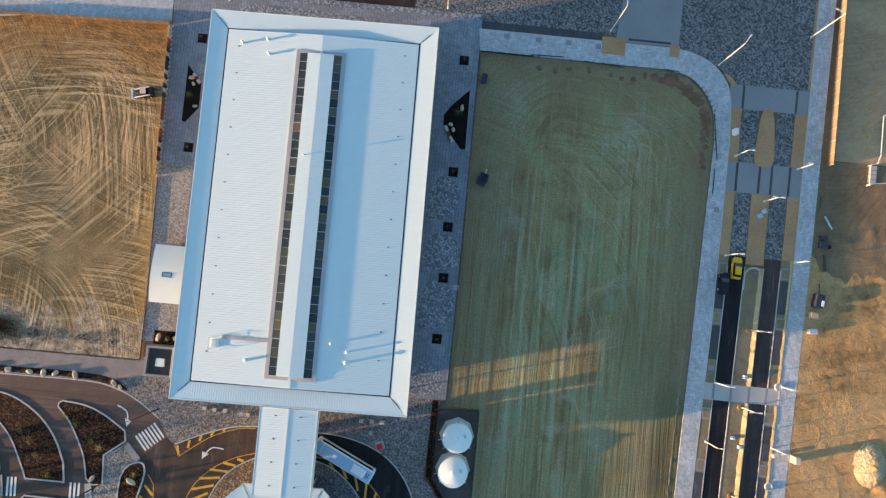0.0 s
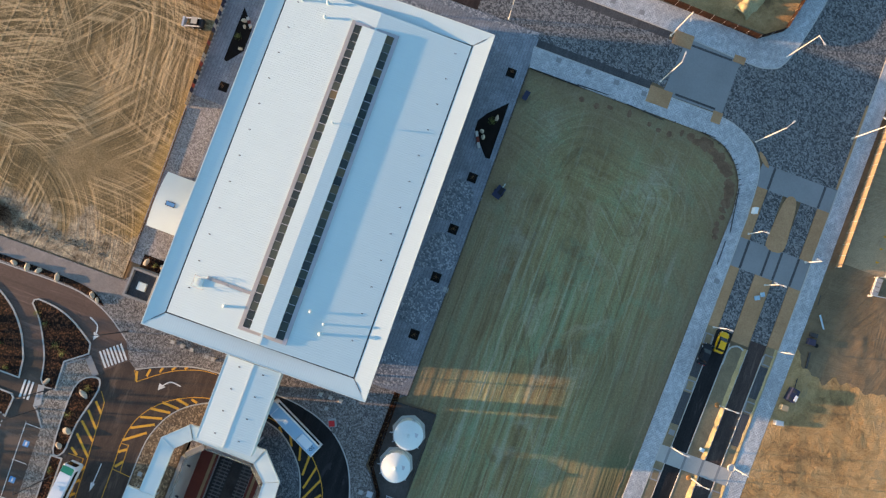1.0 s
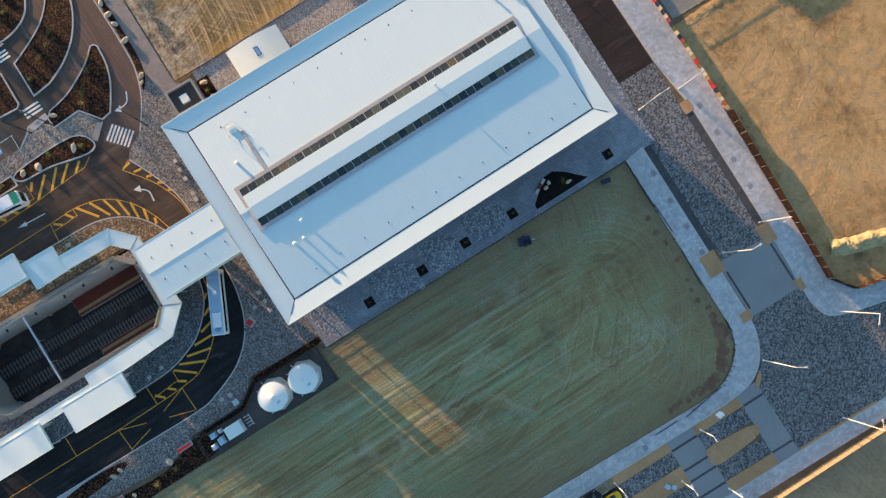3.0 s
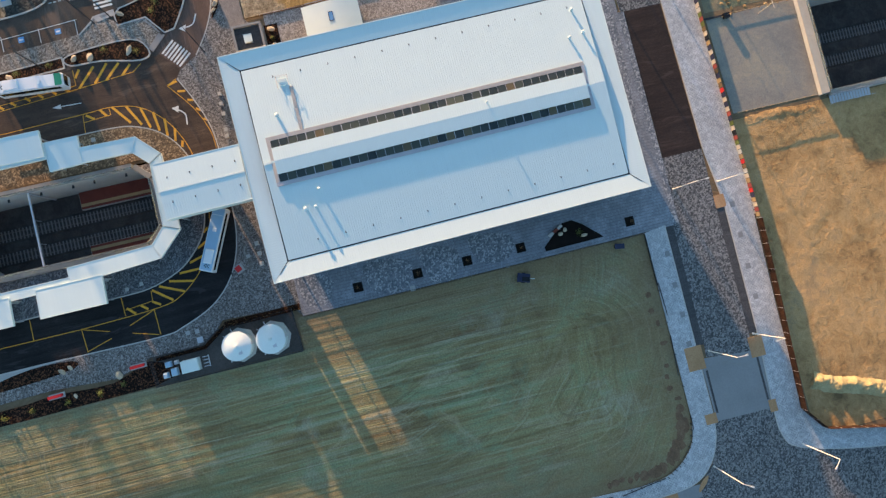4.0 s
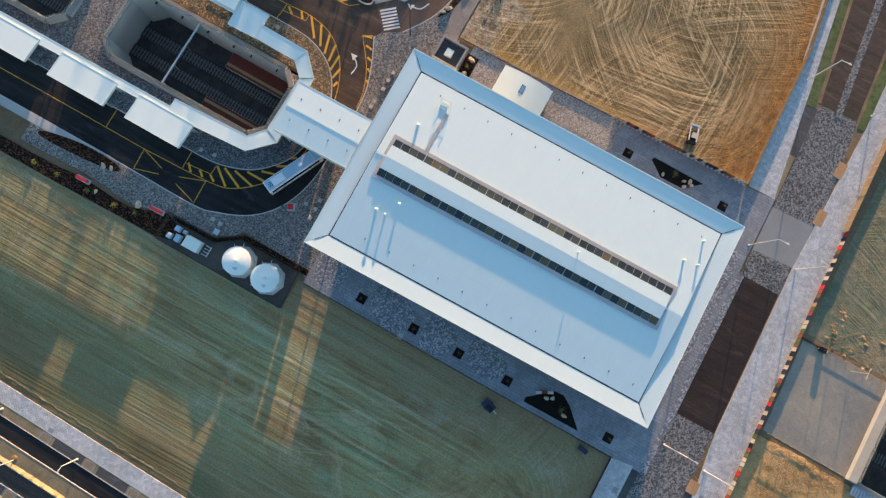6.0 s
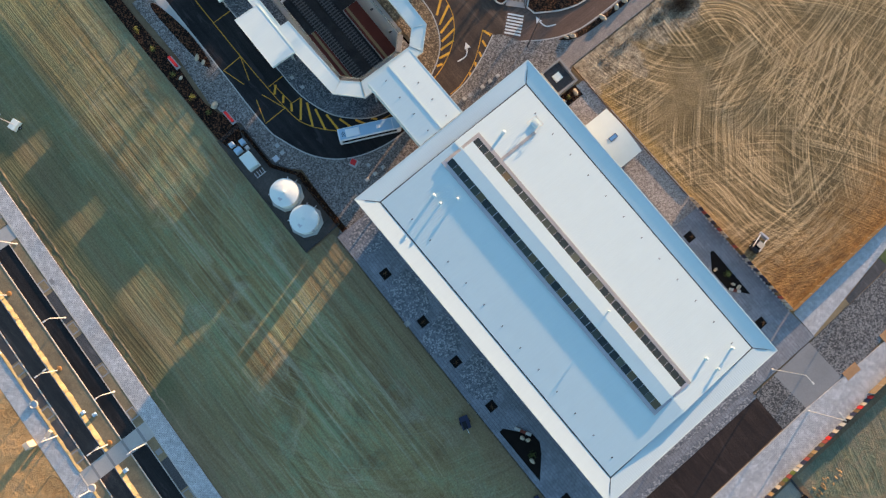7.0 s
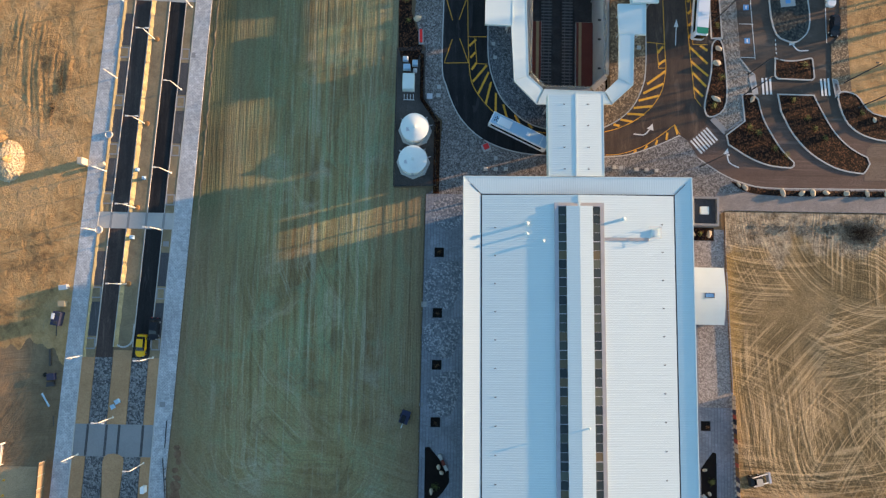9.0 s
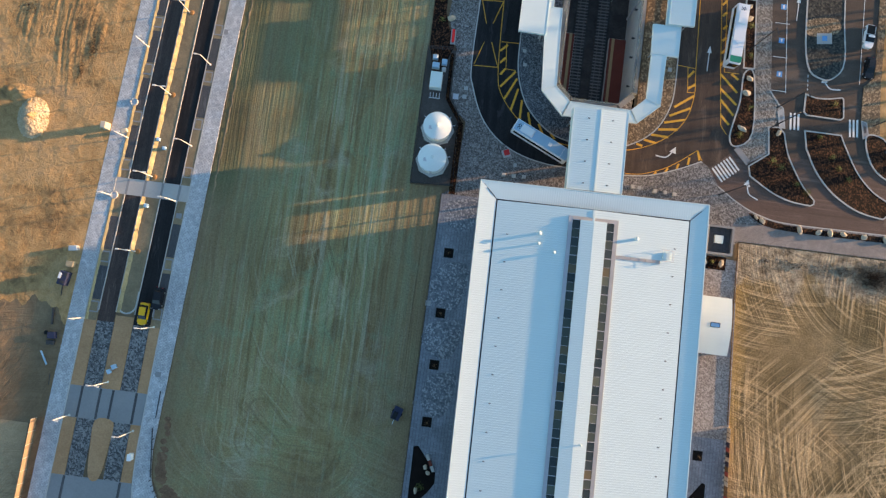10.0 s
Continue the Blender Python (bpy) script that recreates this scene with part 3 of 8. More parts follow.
# ---- ground: one sheet to the horizon, open where the railway lies in its cutting ----
HOLES = [(-6.2, 9.0, -91.5, -55.4), (-6.2, 9.0, -150.0, -100.3), (-10.6, 10.6, 79.0, 160.0)]


def ground_sheet():
    xs = sorted({-2500, -400, -150, 150, 400, 2500, *[h[i] for h in HOLES for i in (0, 1)]})
    ys = sorted({-2500, -400, 400, 2500, *[h[i] for h in HOLES for i in (2, 3)]})
    b = Build()
    ids = {}
    for x in xs:
        for y in ys:
            ids[x, y] = len(b.v)
            b.v.append((x, y, 0.0))
    for x0, x1 in zip(xs, xs[1:]):
        for y0, y1 in zip(ys, ys[1:]):
            if not any(h[0] <= x0 and x1 <= h[1] and h[2] <= y0 and y1 <= h[3] for h in HOLES):
                b.f.append((ids[x0, y0], ids[x1, y0], ids[x1, y1], ids[x0, y1]))
    return b


setting("ground", ground_sheet(), "ground", "bare sandy building site ground", "ground")


def rough_patch(name, x0, x1, y0, y1, step, amp, mat, label, keep=None, scale=0.8, base=0.015, within=None, lift=None):
    """A stretch of churned soil with real humps, that falls to nothing at its edges."""
    b = Build()
    nx, ny = int((x1 - x0) / step) + 1, int((y1 - y0) / step) + 1
    for j in range(ny):
        for i in range(nx):
            x, y = x0 + i * (x1 - x0) / (nx - 1), y0 + j * (y1 - y0) / (ny - 1)
            e = min(x - x0, x1 - x, y - y0, y1 - y)
            h = noise.fractal(Vector((x * scale, y * scale * 0.8, 3.1)), 0.9, 2.1, 5) + 0.5 * noise.noise(Vector((x * 0.06, y * 0.06, 9)))
            if keep:
                h *= keep(x, y)
            b.v.append((x, y, base + max(0.0, 0.5 + h) * amp * min(1.0, e / 1.5) + (lift(x, y) if lift else 0.0)))
    b.f = [(j * nx + i, j * nx + i + 1, (j + 1) * nx + i + 1, (j + 1) * nx + i) for j in range(ny - 1) for i in range(nx - 1)]
    if within:
        b.f = [f for f in b.f if within(*b.v[f[0]][:2])]
    return setting(name, b, mat, label, "soil", smooth=True)


# fields
flat("ground_green_field", [(29.4, 34.8), (66.8, 34.8), (71.0, 33.8), (74.1, 31.0), (76.1, 27.3), (76.75, 21.9), (75.85, 3.5), (75.05, -15), (74.05, -38), (73.5, -50),
                            (71.2, -100), (68.6, -160), (35.6, -160), (35.6, -34.6), (29.3, -34.6)], 0.03, "greenfield",
     "levelled field sprayed green, streaked by tyre tracks", "field")
flat("ground_dry_field", [(-31.4, 34.6), (-140, 33.0), (-140, -32.0), (-29.4, -31.4), (-30.3, -8)], 0.03, "westfield",
     "dry tan field with curving tyre tracks", "field")
def soil_edge(x):
    """Where the golden sand gives way to darker brown soil."""
    return -2.0 + 5.0 * noise.noise(Vector((x * 0.11, 2, 6))) + 1.5 * noise.noise(Vector((x * 0.6, 4, 6)))


rough_patch("ground_east_sand", 88.0, 175, -110, 18, 0.5, 0.09, "sand", "churned golden sand beside the road", scale=0.4, base=0.09,
            keep=lambda x, y: min(1.0, max(0.0, (x - 97.8 - 0.055 * y) / 2)), within=lambda x, y: x > 96.0 + (0.04 if y > 0 else 0.055) * y)
rough_patch("ground_east_soil", 88.0, 175, -14, 20, 0.5, 0.09, "ground", "dark brown soil beside the path", scale=0.4, base=0.09,
            keep=lambda x, y: min(1.0, max(0.0, (x - 97.8 - 0.055 * y) / 2)), within=lambda x, y: x > 96.0 + (0.04 if y > 0 else 0.055) * y and y > soil_edge(x) - 1.5,
            lift=lambda x, y: min(0.009, max(-0.06, 0.02 * (y - soil_edge(x)))))


def rutted_ground():
    """Deep wheel ruts that lorries left in the soft sand, running beside the road and swinging off eastwards."""
    b = Build()
    xs, ys = np.arange(97.8, 124.1, 0.18), np.arange(-74.0, -38.9, 0.4)
    for y in ys:
        for x in xs:
            bend = 1.2 * noise.noise(Vector((x * 0.06, y * 0.05, 4)))
            swing = min(1.0, max(0.0, (x - 106.5) / 4.0)) * min(1.0, max(0.0, (y + 56.0) / 6.0))
            rut = 0.0
            for d, share in ((x + 0.0016 * (y + 55) ** 2 + bend, 1 - swing), (math.hypot(x - 121.0, y + 36.0) + bend, swing)):
                rut += share * (noise.noise(Vector((d * 1.3, y * 0.045, 7))) + 0.7 * noise.noise(Vector((d * 3.1, y * 0.07, 11))))
            tread = 0.6 + 0.7 * noise.noise(Vector((x * 0.3, y * 0.08, 2)))
            clod = noise.fractal(Vector((x * 1.4, y * 1.4, 5)), 0.8, 2.1, 3)
            where = min(1.0, max(0.0, 1.25 - ((x - 108.0) / 11.0) ** 2 - ((y + 55.5) / 15.0) ** 2 + 0.4 * noise.noise(Vector((x * 0.15, y * 0.15, 1)))))
            b.v.append((x, y, -0.02 + 0.26 * where + where * (0.115 * rut * tread + 0.045 * clod)))
    nx, ny = len(xs), len(ys)
    b.f = [(j * nx + i, j * nx + i + 1, (j + 1) * nx + i + 1, (j + 1) * nx + i) for j in range(ny - 1) for i in range(nx - 1)]
    setting("ground_rutted_sand", b, "sand", "golden sand cut up by deep curving wheel ruts", "soil", smooth=True)


rutted_ground()
rough_patch("ground_north_sand", 11.5, 76.5, 58.6, 125, 0.5, 0.06, "sand", "churned golden sand behind the fence", scale=0.4)
rough_patch("ground_north_green", -110, -11.0, 58.5, 120, 0.6, 0.08, "greensoil", "uneven green sprayed soil behind the fence")
rough_patch("ground_east_soil", 101.0, 170, 18.5, 80, 0.7, 0.07, "siltsoil", "dull brown site soil with wheel marks")

# ---- paving round the station ----
OUTER = curve([(26.6, -150), (26.6, -95), (26.6, -76), (26.7, -59.8), (25.8, -55.2), (23.4, -49.6), (19.9, -45.7), (15.6, -43.3), (10.4, -42.0), (5.0, -41.7)]) + \
    [(-5.7, -41.7)] + curve([(-5.7, -41.7), (-10.6, -42.3), (-16.2, -44.3), (-20.6, -46.4)])[1:]
NORTHWEST = curve([(-24.3, -41.9), (-28.9, -38.9), (-33.7, -37.0), (-39.6, -36.3), (-58, -36.5), (-120, -37.0)])
station_paving = flat("pavement_forecourt", OUTER[5:] + [(-22.3, -45.3), (-24.3, -41.9)] + NORTHWEST[1:] + [(-120, -32.2), (-29.3, -31.6), (-24, -27), (-24, -20), (27.0, -20),
                      (29.0, -33.5), (27.0, -35.2), (26.4, -48.2), (27.9, -49.5), (30.0, -52.3), (30.0, -62.4), (32.4, -69), (31.6, -81), (32.0, -95)], 0.14, "stationpave",
                      "brown and grey cobbled forecourt paving")
kerb_line(station_paving, OUTER)
part("walk_strip", Build().prism([(-27.6, -34.9), (-33.9, -35.3), (-40.8, -34.75), (-120, -34.9), (-120, -32.2), (-29.3, -31.7), (-27.6, -31.2)], 0.05, 0.147), "pinkpaver", station_paving, "smooth pink-grey paved walk")
kerb_line(station_paving, NORTHWEST)
plaza = flat("pavement_plaza", [(29.2, 41.2), (29.4, -8), (29.2, -33.5), (15, -33.6), (15, -19.6), (-24, -19.6), (-29.8, -19.6), (-30.6, 0), (-31.4, 34.6), (-32.0, 40.8)], 0.144, "plaza",
             "blue-grey block paving round the station")
COBBLES = [(21.8, 27.6, -33, -26.6), (22.2, 28.4, -20, -11.5), (22.2, 28.6, -9, -2), (22.0, 27.4, 1, 9), (-16, 16, 36, 40)]
for x0, x1, y0, y1 in COBBLES:
    part("cobble_panel", Build().prism(curve([(x0, y0), (x1, y0 + 1.0), (x1 + 0.3, y1 - 1.5), (x0 + 1.5, y1)], 5, True), 0.05, 0.15), "plazacobble", plaza, "speckled cobble panel")

part("cobble_panel", Build().box(-30.3, -24.0, -9.2, 6.5, 0.05, 0.149), "westcobble", plaza, "brown-grey cobble panel, lightened for the sun")
part("cobble_panel", Build().box(-29.6, -19.6, -27.8, -19.7, 0.05, 0.1475), "westcobble", plaza, "brown-grey cobble panel, lightened for the sun")

# path that rings the green field
path_in = [(29.4, 35.0)] + [(66.5, 35.0)] + curve([(66.5, 35.0), (71.0, 34.0), (74.3, 31.2), (76.3, 27.4), (76.9, 21.9)])[1:] + [(76.0, 3.5), (75.2, -15), (74.2, -38), (73.7, -50), (71.4, -100), (68.8, -160)]
path_out = [(28.8, 39.4), (66.5, 39.4)] + curve([(66.5, 39.4), (71.4, 38.8), (75.7, 36.8), (78.5, 33.6), (79.6, 29.5), (79.85, 21.9)])[1:] + [(79.3, 3.5), (78.65, -15), (77.4, -38), (76.8, -50), (74.4, -100), (71.6, -160)]
ring_path = flat("pavement_field_path", path_in + path_out[::-1], 0.15, "path", "pale blue-grey block paved path round the field")
kerb_line(ring_path, path_out)
north_path = flat("pavement_north_path", [(-120, 49.0), (-55, 51.0), (-22, 50.2), (16, 51.0), (27.4, 52.4), (54, 52.3), (69, 51.6)] + curve([(69, 51.6), (74.1, 51.9), (77.6, 54.9), (81.1, 68.5), (84, 90)])[1:] +
                  [(80.6, 90), (77.8, 72.6), (75.0, 60.6), (70.6, 57.4), (50, 57.4), (12, 58.3), (-17, 56.8), (-66, 55.0), (-120, 53.6)], 0.15, "path", "pale block paved path beside the site fence")
kerb_line(north_path, [(-22, 50.2), (16, 51.0), (27.4, 52.4), (54, 52.3), (69, 51.6)] + curve([(69, 51.6), (74.1, 51.9), (77.6, 54.9), (81.1, 68.5), (84, 90)])[1:])
nw_path = flat("pavement_northwest_path", [(-31.8, 34.7), (-32, 40.6), (-60, 36.6), (-120, 28), (-120, 24), (-60, 33.2)], 0.15, "path", "pale blue block paved path beside the dry field")

# road north of the station
flat("road_north_cobbles_west", [(-54.3, 40.4), (-30.4, 41.2), (-31, 51.3), (-55.3, 48.9)], 0.045, "cobble", "grey speckled cobbled road")
flat("road_north_slab_west", [(-30.4, 41.0), (-20.6, 41.3), (-21.3, 50.2), (-31, 51.3)], 0.05, "slab", "smooth grey raised road slab")
flat("road_north_cobbles_mid", [(-20.6, 41.3), (-14.9, 41.5), (-15.0, 50.3), (-21.3, 50.2)], 0.045, "cobble", "grey speckled cobbled road")
flat("road_north_asphalt", [(-14.9, 42.2), (15.7, 42.5), (15.6, 50.7), (-15.0, 50.0)], 0.04, "asphaltnorth", "dark asphalt stretch of road")
flat("pavement_north_edge", [(-14.9, 40.6), (29, 41.0), (29, 42.4), (-14.9, 42.2)], 0.12, "plazacobble", "speckled cobble strip beside the road")
flat("road_north_cobbles_east", [(15.7, 42.4), (28.4, 41.1), (54.3, 41.1), (56, 40.9), (57.3, 50.5), (53.4, 50.6), (27.2, 50.6), (15.6, 50.7)], 0.045, "cobble", "grey speckled cobbled road")
flat("road_parking_lane_south", [(28.4, 39.5), (53.4, 39.6), (53.4, 41.1), (28.4, 41.1)], 0.07, "asphaltgrey", "dark grey parking lane")
flat("road_parking_lane_north", [(27.3, 50.6), (53.6, 50.6), (53.6, 52.3), (27.3, 52.2)], 0.07, "asphaltgrey", "brownish grey parking lane")
flat("road_north_slab_east", [(56, 39.6), (68.6, 39.8), (68.8, 51.8), (57.2, 52.2)], 0.06, "slab", "smooth blue-grey raised road slab")
flat("road_crossroads", [(68.6, 39.3), (71.5, 38.9), (76.2, 36.9), (79.4, 33.5), (95.6, 33.3), (97.4, 90), (84.2, 90), (81.2, 68.5), (77.7, 54.8), (74.1, 51.8), (68.8, 51.5)], 0.045, "cobble",
     "wide cobbled crossroads of grey setts")
flat("road_northwest_asphalt", [(-55, 40.4), (-120, 30), (-120, 44), (-55.6, 48.6)], 0.04, "asphaltbus", "dark asphalt road between verges")
flat("road_northwest_median", [(-54, 44.0), (-120, 36.6), (-120, 38.4), (-54.2, 45.4)], 0.14, "cobble", "narrow cobbled median")
for pts in ([(-53.0, 36.4), (-53.4, 39.8), (-120, 29.6), (-120, 28.2), (-60, 36.8)], [(-54.0, 49.4), (-54.3, 51.0), (-120, 49.0), (-120, 44.4)]):
    flat("verge_grass", pts, 0.08, "grass", "rough green grass verge", "verge")
flat("verge_bay", [(-53.2, 37.8), (-33, 40.75), (-33, 41.1), (-53.6, 40.2)], 0.06, "asphaltgrey", "grey parking bay beside the road")
flat("verge_sandy_bay", [(-42, 40.6), (-32.0, 41.0), (-32.0, 40.4), (-42, 39.0)], 0.10, "verge", "bare sandy verge at the path corner", "verge")
for x0, x1, y0, y1 in ((53.3, 58.0, 36.9, 40.4), (54.4, 58.4, 50.0, 52.9), (67.2, 69.6, 50.9, 52.4), (66.8, 68.8, 37.6, 40.0), (25.4, 28.0, 50.6, 52.7), (-35, -31.5, 49.8, 51.6), (-46, -42.5, 49.2, 51.0)):
    flat("verge_brown_bed", [(x0, y0), (x1, y0), (x1, y1), (x0, y1)], 0.162, "brownsand", "small bare brown planting bed", "planting bed")
flat("verge_corner_bed", curve([(78.2, 35.4), (79.6, 34.6), (80.9, 32.9), (79.9, 33.2), (78.6, 34.4)], 4, True), 0.17, "brownsand", "small bare brown corner bed", "planting bed")

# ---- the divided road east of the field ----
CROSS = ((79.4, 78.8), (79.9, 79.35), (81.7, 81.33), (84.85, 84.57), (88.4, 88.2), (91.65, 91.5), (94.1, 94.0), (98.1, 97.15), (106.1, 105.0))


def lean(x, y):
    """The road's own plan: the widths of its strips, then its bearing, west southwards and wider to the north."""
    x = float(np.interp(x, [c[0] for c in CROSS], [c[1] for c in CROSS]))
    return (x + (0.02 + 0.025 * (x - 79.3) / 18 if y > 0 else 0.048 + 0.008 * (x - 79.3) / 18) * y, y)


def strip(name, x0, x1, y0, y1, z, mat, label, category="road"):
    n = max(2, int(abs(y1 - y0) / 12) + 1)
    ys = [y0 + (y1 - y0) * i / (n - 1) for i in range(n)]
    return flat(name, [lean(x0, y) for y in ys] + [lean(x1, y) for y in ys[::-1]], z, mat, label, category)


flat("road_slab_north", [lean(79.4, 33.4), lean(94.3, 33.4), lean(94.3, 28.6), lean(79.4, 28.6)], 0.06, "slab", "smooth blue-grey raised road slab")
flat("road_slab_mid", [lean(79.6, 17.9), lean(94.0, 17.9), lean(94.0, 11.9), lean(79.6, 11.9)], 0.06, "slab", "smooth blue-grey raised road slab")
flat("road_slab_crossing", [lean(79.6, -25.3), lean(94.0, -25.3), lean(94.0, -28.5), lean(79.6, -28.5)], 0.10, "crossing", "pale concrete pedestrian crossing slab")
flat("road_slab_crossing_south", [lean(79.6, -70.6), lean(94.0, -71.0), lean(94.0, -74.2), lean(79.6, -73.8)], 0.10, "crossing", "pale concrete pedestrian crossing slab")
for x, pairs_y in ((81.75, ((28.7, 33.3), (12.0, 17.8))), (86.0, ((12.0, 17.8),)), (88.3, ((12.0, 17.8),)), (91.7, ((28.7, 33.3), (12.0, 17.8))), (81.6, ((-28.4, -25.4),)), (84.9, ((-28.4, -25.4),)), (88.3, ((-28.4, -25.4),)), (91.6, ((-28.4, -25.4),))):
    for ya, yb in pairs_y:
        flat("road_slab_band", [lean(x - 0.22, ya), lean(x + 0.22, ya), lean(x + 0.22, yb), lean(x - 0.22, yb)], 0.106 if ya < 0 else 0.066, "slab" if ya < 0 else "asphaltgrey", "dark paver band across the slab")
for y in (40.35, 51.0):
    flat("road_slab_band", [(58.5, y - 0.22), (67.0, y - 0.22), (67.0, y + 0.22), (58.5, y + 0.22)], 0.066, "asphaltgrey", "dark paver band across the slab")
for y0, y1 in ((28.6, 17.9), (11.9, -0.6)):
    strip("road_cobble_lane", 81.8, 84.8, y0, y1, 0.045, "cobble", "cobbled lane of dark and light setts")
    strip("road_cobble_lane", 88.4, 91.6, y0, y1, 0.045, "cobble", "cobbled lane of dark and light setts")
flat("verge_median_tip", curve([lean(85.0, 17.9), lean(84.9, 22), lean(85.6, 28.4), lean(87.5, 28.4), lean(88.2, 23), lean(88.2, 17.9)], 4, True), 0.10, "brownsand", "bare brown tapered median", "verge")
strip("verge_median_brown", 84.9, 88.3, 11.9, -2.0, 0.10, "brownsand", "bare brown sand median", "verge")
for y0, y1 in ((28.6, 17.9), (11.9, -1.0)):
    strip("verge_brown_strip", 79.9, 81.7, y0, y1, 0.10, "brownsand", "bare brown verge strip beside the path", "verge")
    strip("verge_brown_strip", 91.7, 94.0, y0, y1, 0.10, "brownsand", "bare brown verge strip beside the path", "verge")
strip("verge_brown_strip", 93.6, 95.8, 33.6, 52.0, 0.10, "brownsand", "bare brown verge strip beside the path", "verge")
def bank(parent, x0, x1, y0, y1, rise=0.34):
    """A sand bank that rises towards the east along a strip."""
    n = max(3, int(abs(y1 - y0) / 0.6))
    b = Build()
    for i in range(n + 1):
        y = y0 + (y1 - y0) * i / n
        w = 0.14 * noise.noise(Vector((y * 0.9, x0, 1)))
        h = rise * (1 + 0.8 * noise.noise(Vector((y * 1.3, x0, 7))))
        for x, z in ((x0 + w, 0.1), (x0 + 0.55 * (x1 - x0) + w, 0.15 + 0.55 * h), (x1 - 0.08, 0.15 + h), (x1, 0.1)):
            b.v.append((*lean(x, y), z))
    b.f = [(4 * i + k, 4 * i + k + 1, 4 * i + k + 5, 4 * i + k + 4) for i in range(n) for k in range(3)]
    return part("sand_bank", b, "bank", parent, "bright yellow sand bank")


LANES = ((-0.6, -25.3), (-28.5, -70.8), (-74.0, -160))
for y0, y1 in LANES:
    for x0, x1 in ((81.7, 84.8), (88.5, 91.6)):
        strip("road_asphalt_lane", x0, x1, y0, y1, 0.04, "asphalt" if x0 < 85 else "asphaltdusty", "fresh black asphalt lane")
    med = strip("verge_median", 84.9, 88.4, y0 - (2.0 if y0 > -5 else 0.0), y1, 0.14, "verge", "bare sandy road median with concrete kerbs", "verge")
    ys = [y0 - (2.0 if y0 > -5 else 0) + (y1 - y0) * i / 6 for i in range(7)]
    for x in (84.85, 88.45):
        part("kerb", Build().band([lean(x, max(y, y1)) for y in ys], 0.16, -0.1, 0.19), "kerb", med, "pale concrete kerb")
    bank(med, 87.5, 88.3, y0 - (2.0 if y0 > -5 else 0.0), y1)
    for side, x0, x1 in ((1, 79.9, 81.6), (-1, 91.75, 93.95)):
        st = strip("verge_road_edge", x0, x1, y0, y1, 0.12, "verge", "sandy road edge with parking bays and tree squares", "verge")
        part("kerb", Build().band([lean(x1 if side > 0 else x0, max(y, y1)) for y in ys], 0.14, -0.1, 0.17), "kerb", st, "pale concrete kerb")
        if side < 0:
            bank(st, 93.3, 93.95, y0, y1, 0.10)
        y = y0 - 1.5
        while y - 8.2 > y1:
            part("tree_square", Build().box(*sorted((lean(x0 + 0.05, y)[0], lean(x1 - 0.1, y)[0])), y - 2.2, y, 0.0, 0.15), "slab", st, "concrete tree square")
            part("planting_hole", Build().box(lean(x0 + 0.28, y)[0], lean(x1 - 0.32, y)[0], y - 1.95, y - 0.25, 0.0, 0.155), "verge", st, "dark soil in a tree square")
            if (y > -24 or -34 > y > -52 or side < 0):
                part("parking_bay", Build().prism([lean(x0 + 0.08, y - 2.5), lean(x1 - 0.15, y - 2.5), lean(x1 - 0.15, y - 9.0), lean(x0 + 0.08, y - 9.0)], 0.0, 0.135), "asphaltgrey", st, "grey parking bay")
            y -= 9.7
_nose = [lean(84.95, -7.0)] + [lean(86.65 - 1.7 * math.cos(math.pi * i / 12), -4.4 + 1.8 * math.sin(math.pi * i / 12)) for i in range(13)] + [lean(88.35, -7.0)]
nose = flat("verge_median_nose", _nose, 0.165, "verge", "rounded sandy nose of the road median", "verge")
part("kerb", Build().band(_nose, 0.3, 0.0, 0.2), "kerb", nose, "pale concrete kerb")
# loose soil pushed up against the field path
rim = Build()
_line = [(75.9, 2), (75.2, -15), (74.2, -38), (73.7, -50), (71.4, -100), (68.9, -158)]
_n = 0
for (xa, ya), (xb, yb) in zip(_line, _line[1:]):
    m = int((ya - yb) / 0.4)
    for i in range(m + (yb == -158)):
        x, y = xa + (xb - xa) * i / m, ya + (yb - ya) * i / m
        h = max(0.01, 0.03 + 0.17 * noise.noise(Vector((y * 0.8, 3, 1))) + 0.12 * noise.noise(Vector((y * 2.3, 5, 1))))
        w = 0.25 * noise.noise(Vector((y * 0.6, 8, 2)))
        rim.v += [(x - 1.55 + w, y, 0.0), (x - 1.35 + w, y, 0.03 + 0.7 * h), (x - 1.2 + w, y, 0.04 + h), (x - 1.05 + w, y, 0.0)]
        _n += 1
rim.f = [(4 * i + k, 4 * i + k + 1, 4 * i + k + 5, 4 * i + k + 4) for i in range(_n - 1) for k in range(3)]
setting("ground_field_rim", rim, "verge", "thin uneven ridge of loose soil beside the path", "soil rim", smooth=True)
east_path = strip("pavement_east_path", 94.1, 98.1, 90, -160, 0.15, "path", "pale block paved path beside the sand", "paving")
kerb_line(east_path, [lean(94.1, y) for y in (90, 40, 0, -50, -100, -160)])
for x, y in ((34.4, 38.5), (40.7, 38.4), (46.7, 38.4), (52.6, 38.2), (27.9, 54.0), (34.2, 54.0), (40.6, 53.9), (46.8, 53.8), (79.2, -22.5), (78.2, 8), (76.0, -60)):
    flat("pavement_access_cover", [(x - 0.55, y - 0.5), (x + 0.55, y - 0.5), (x + 0.55, y + 0.5), (x - 0.55, y + 0.5)], 0.157, "slab", "square grey access cover set in the path", "access cover")

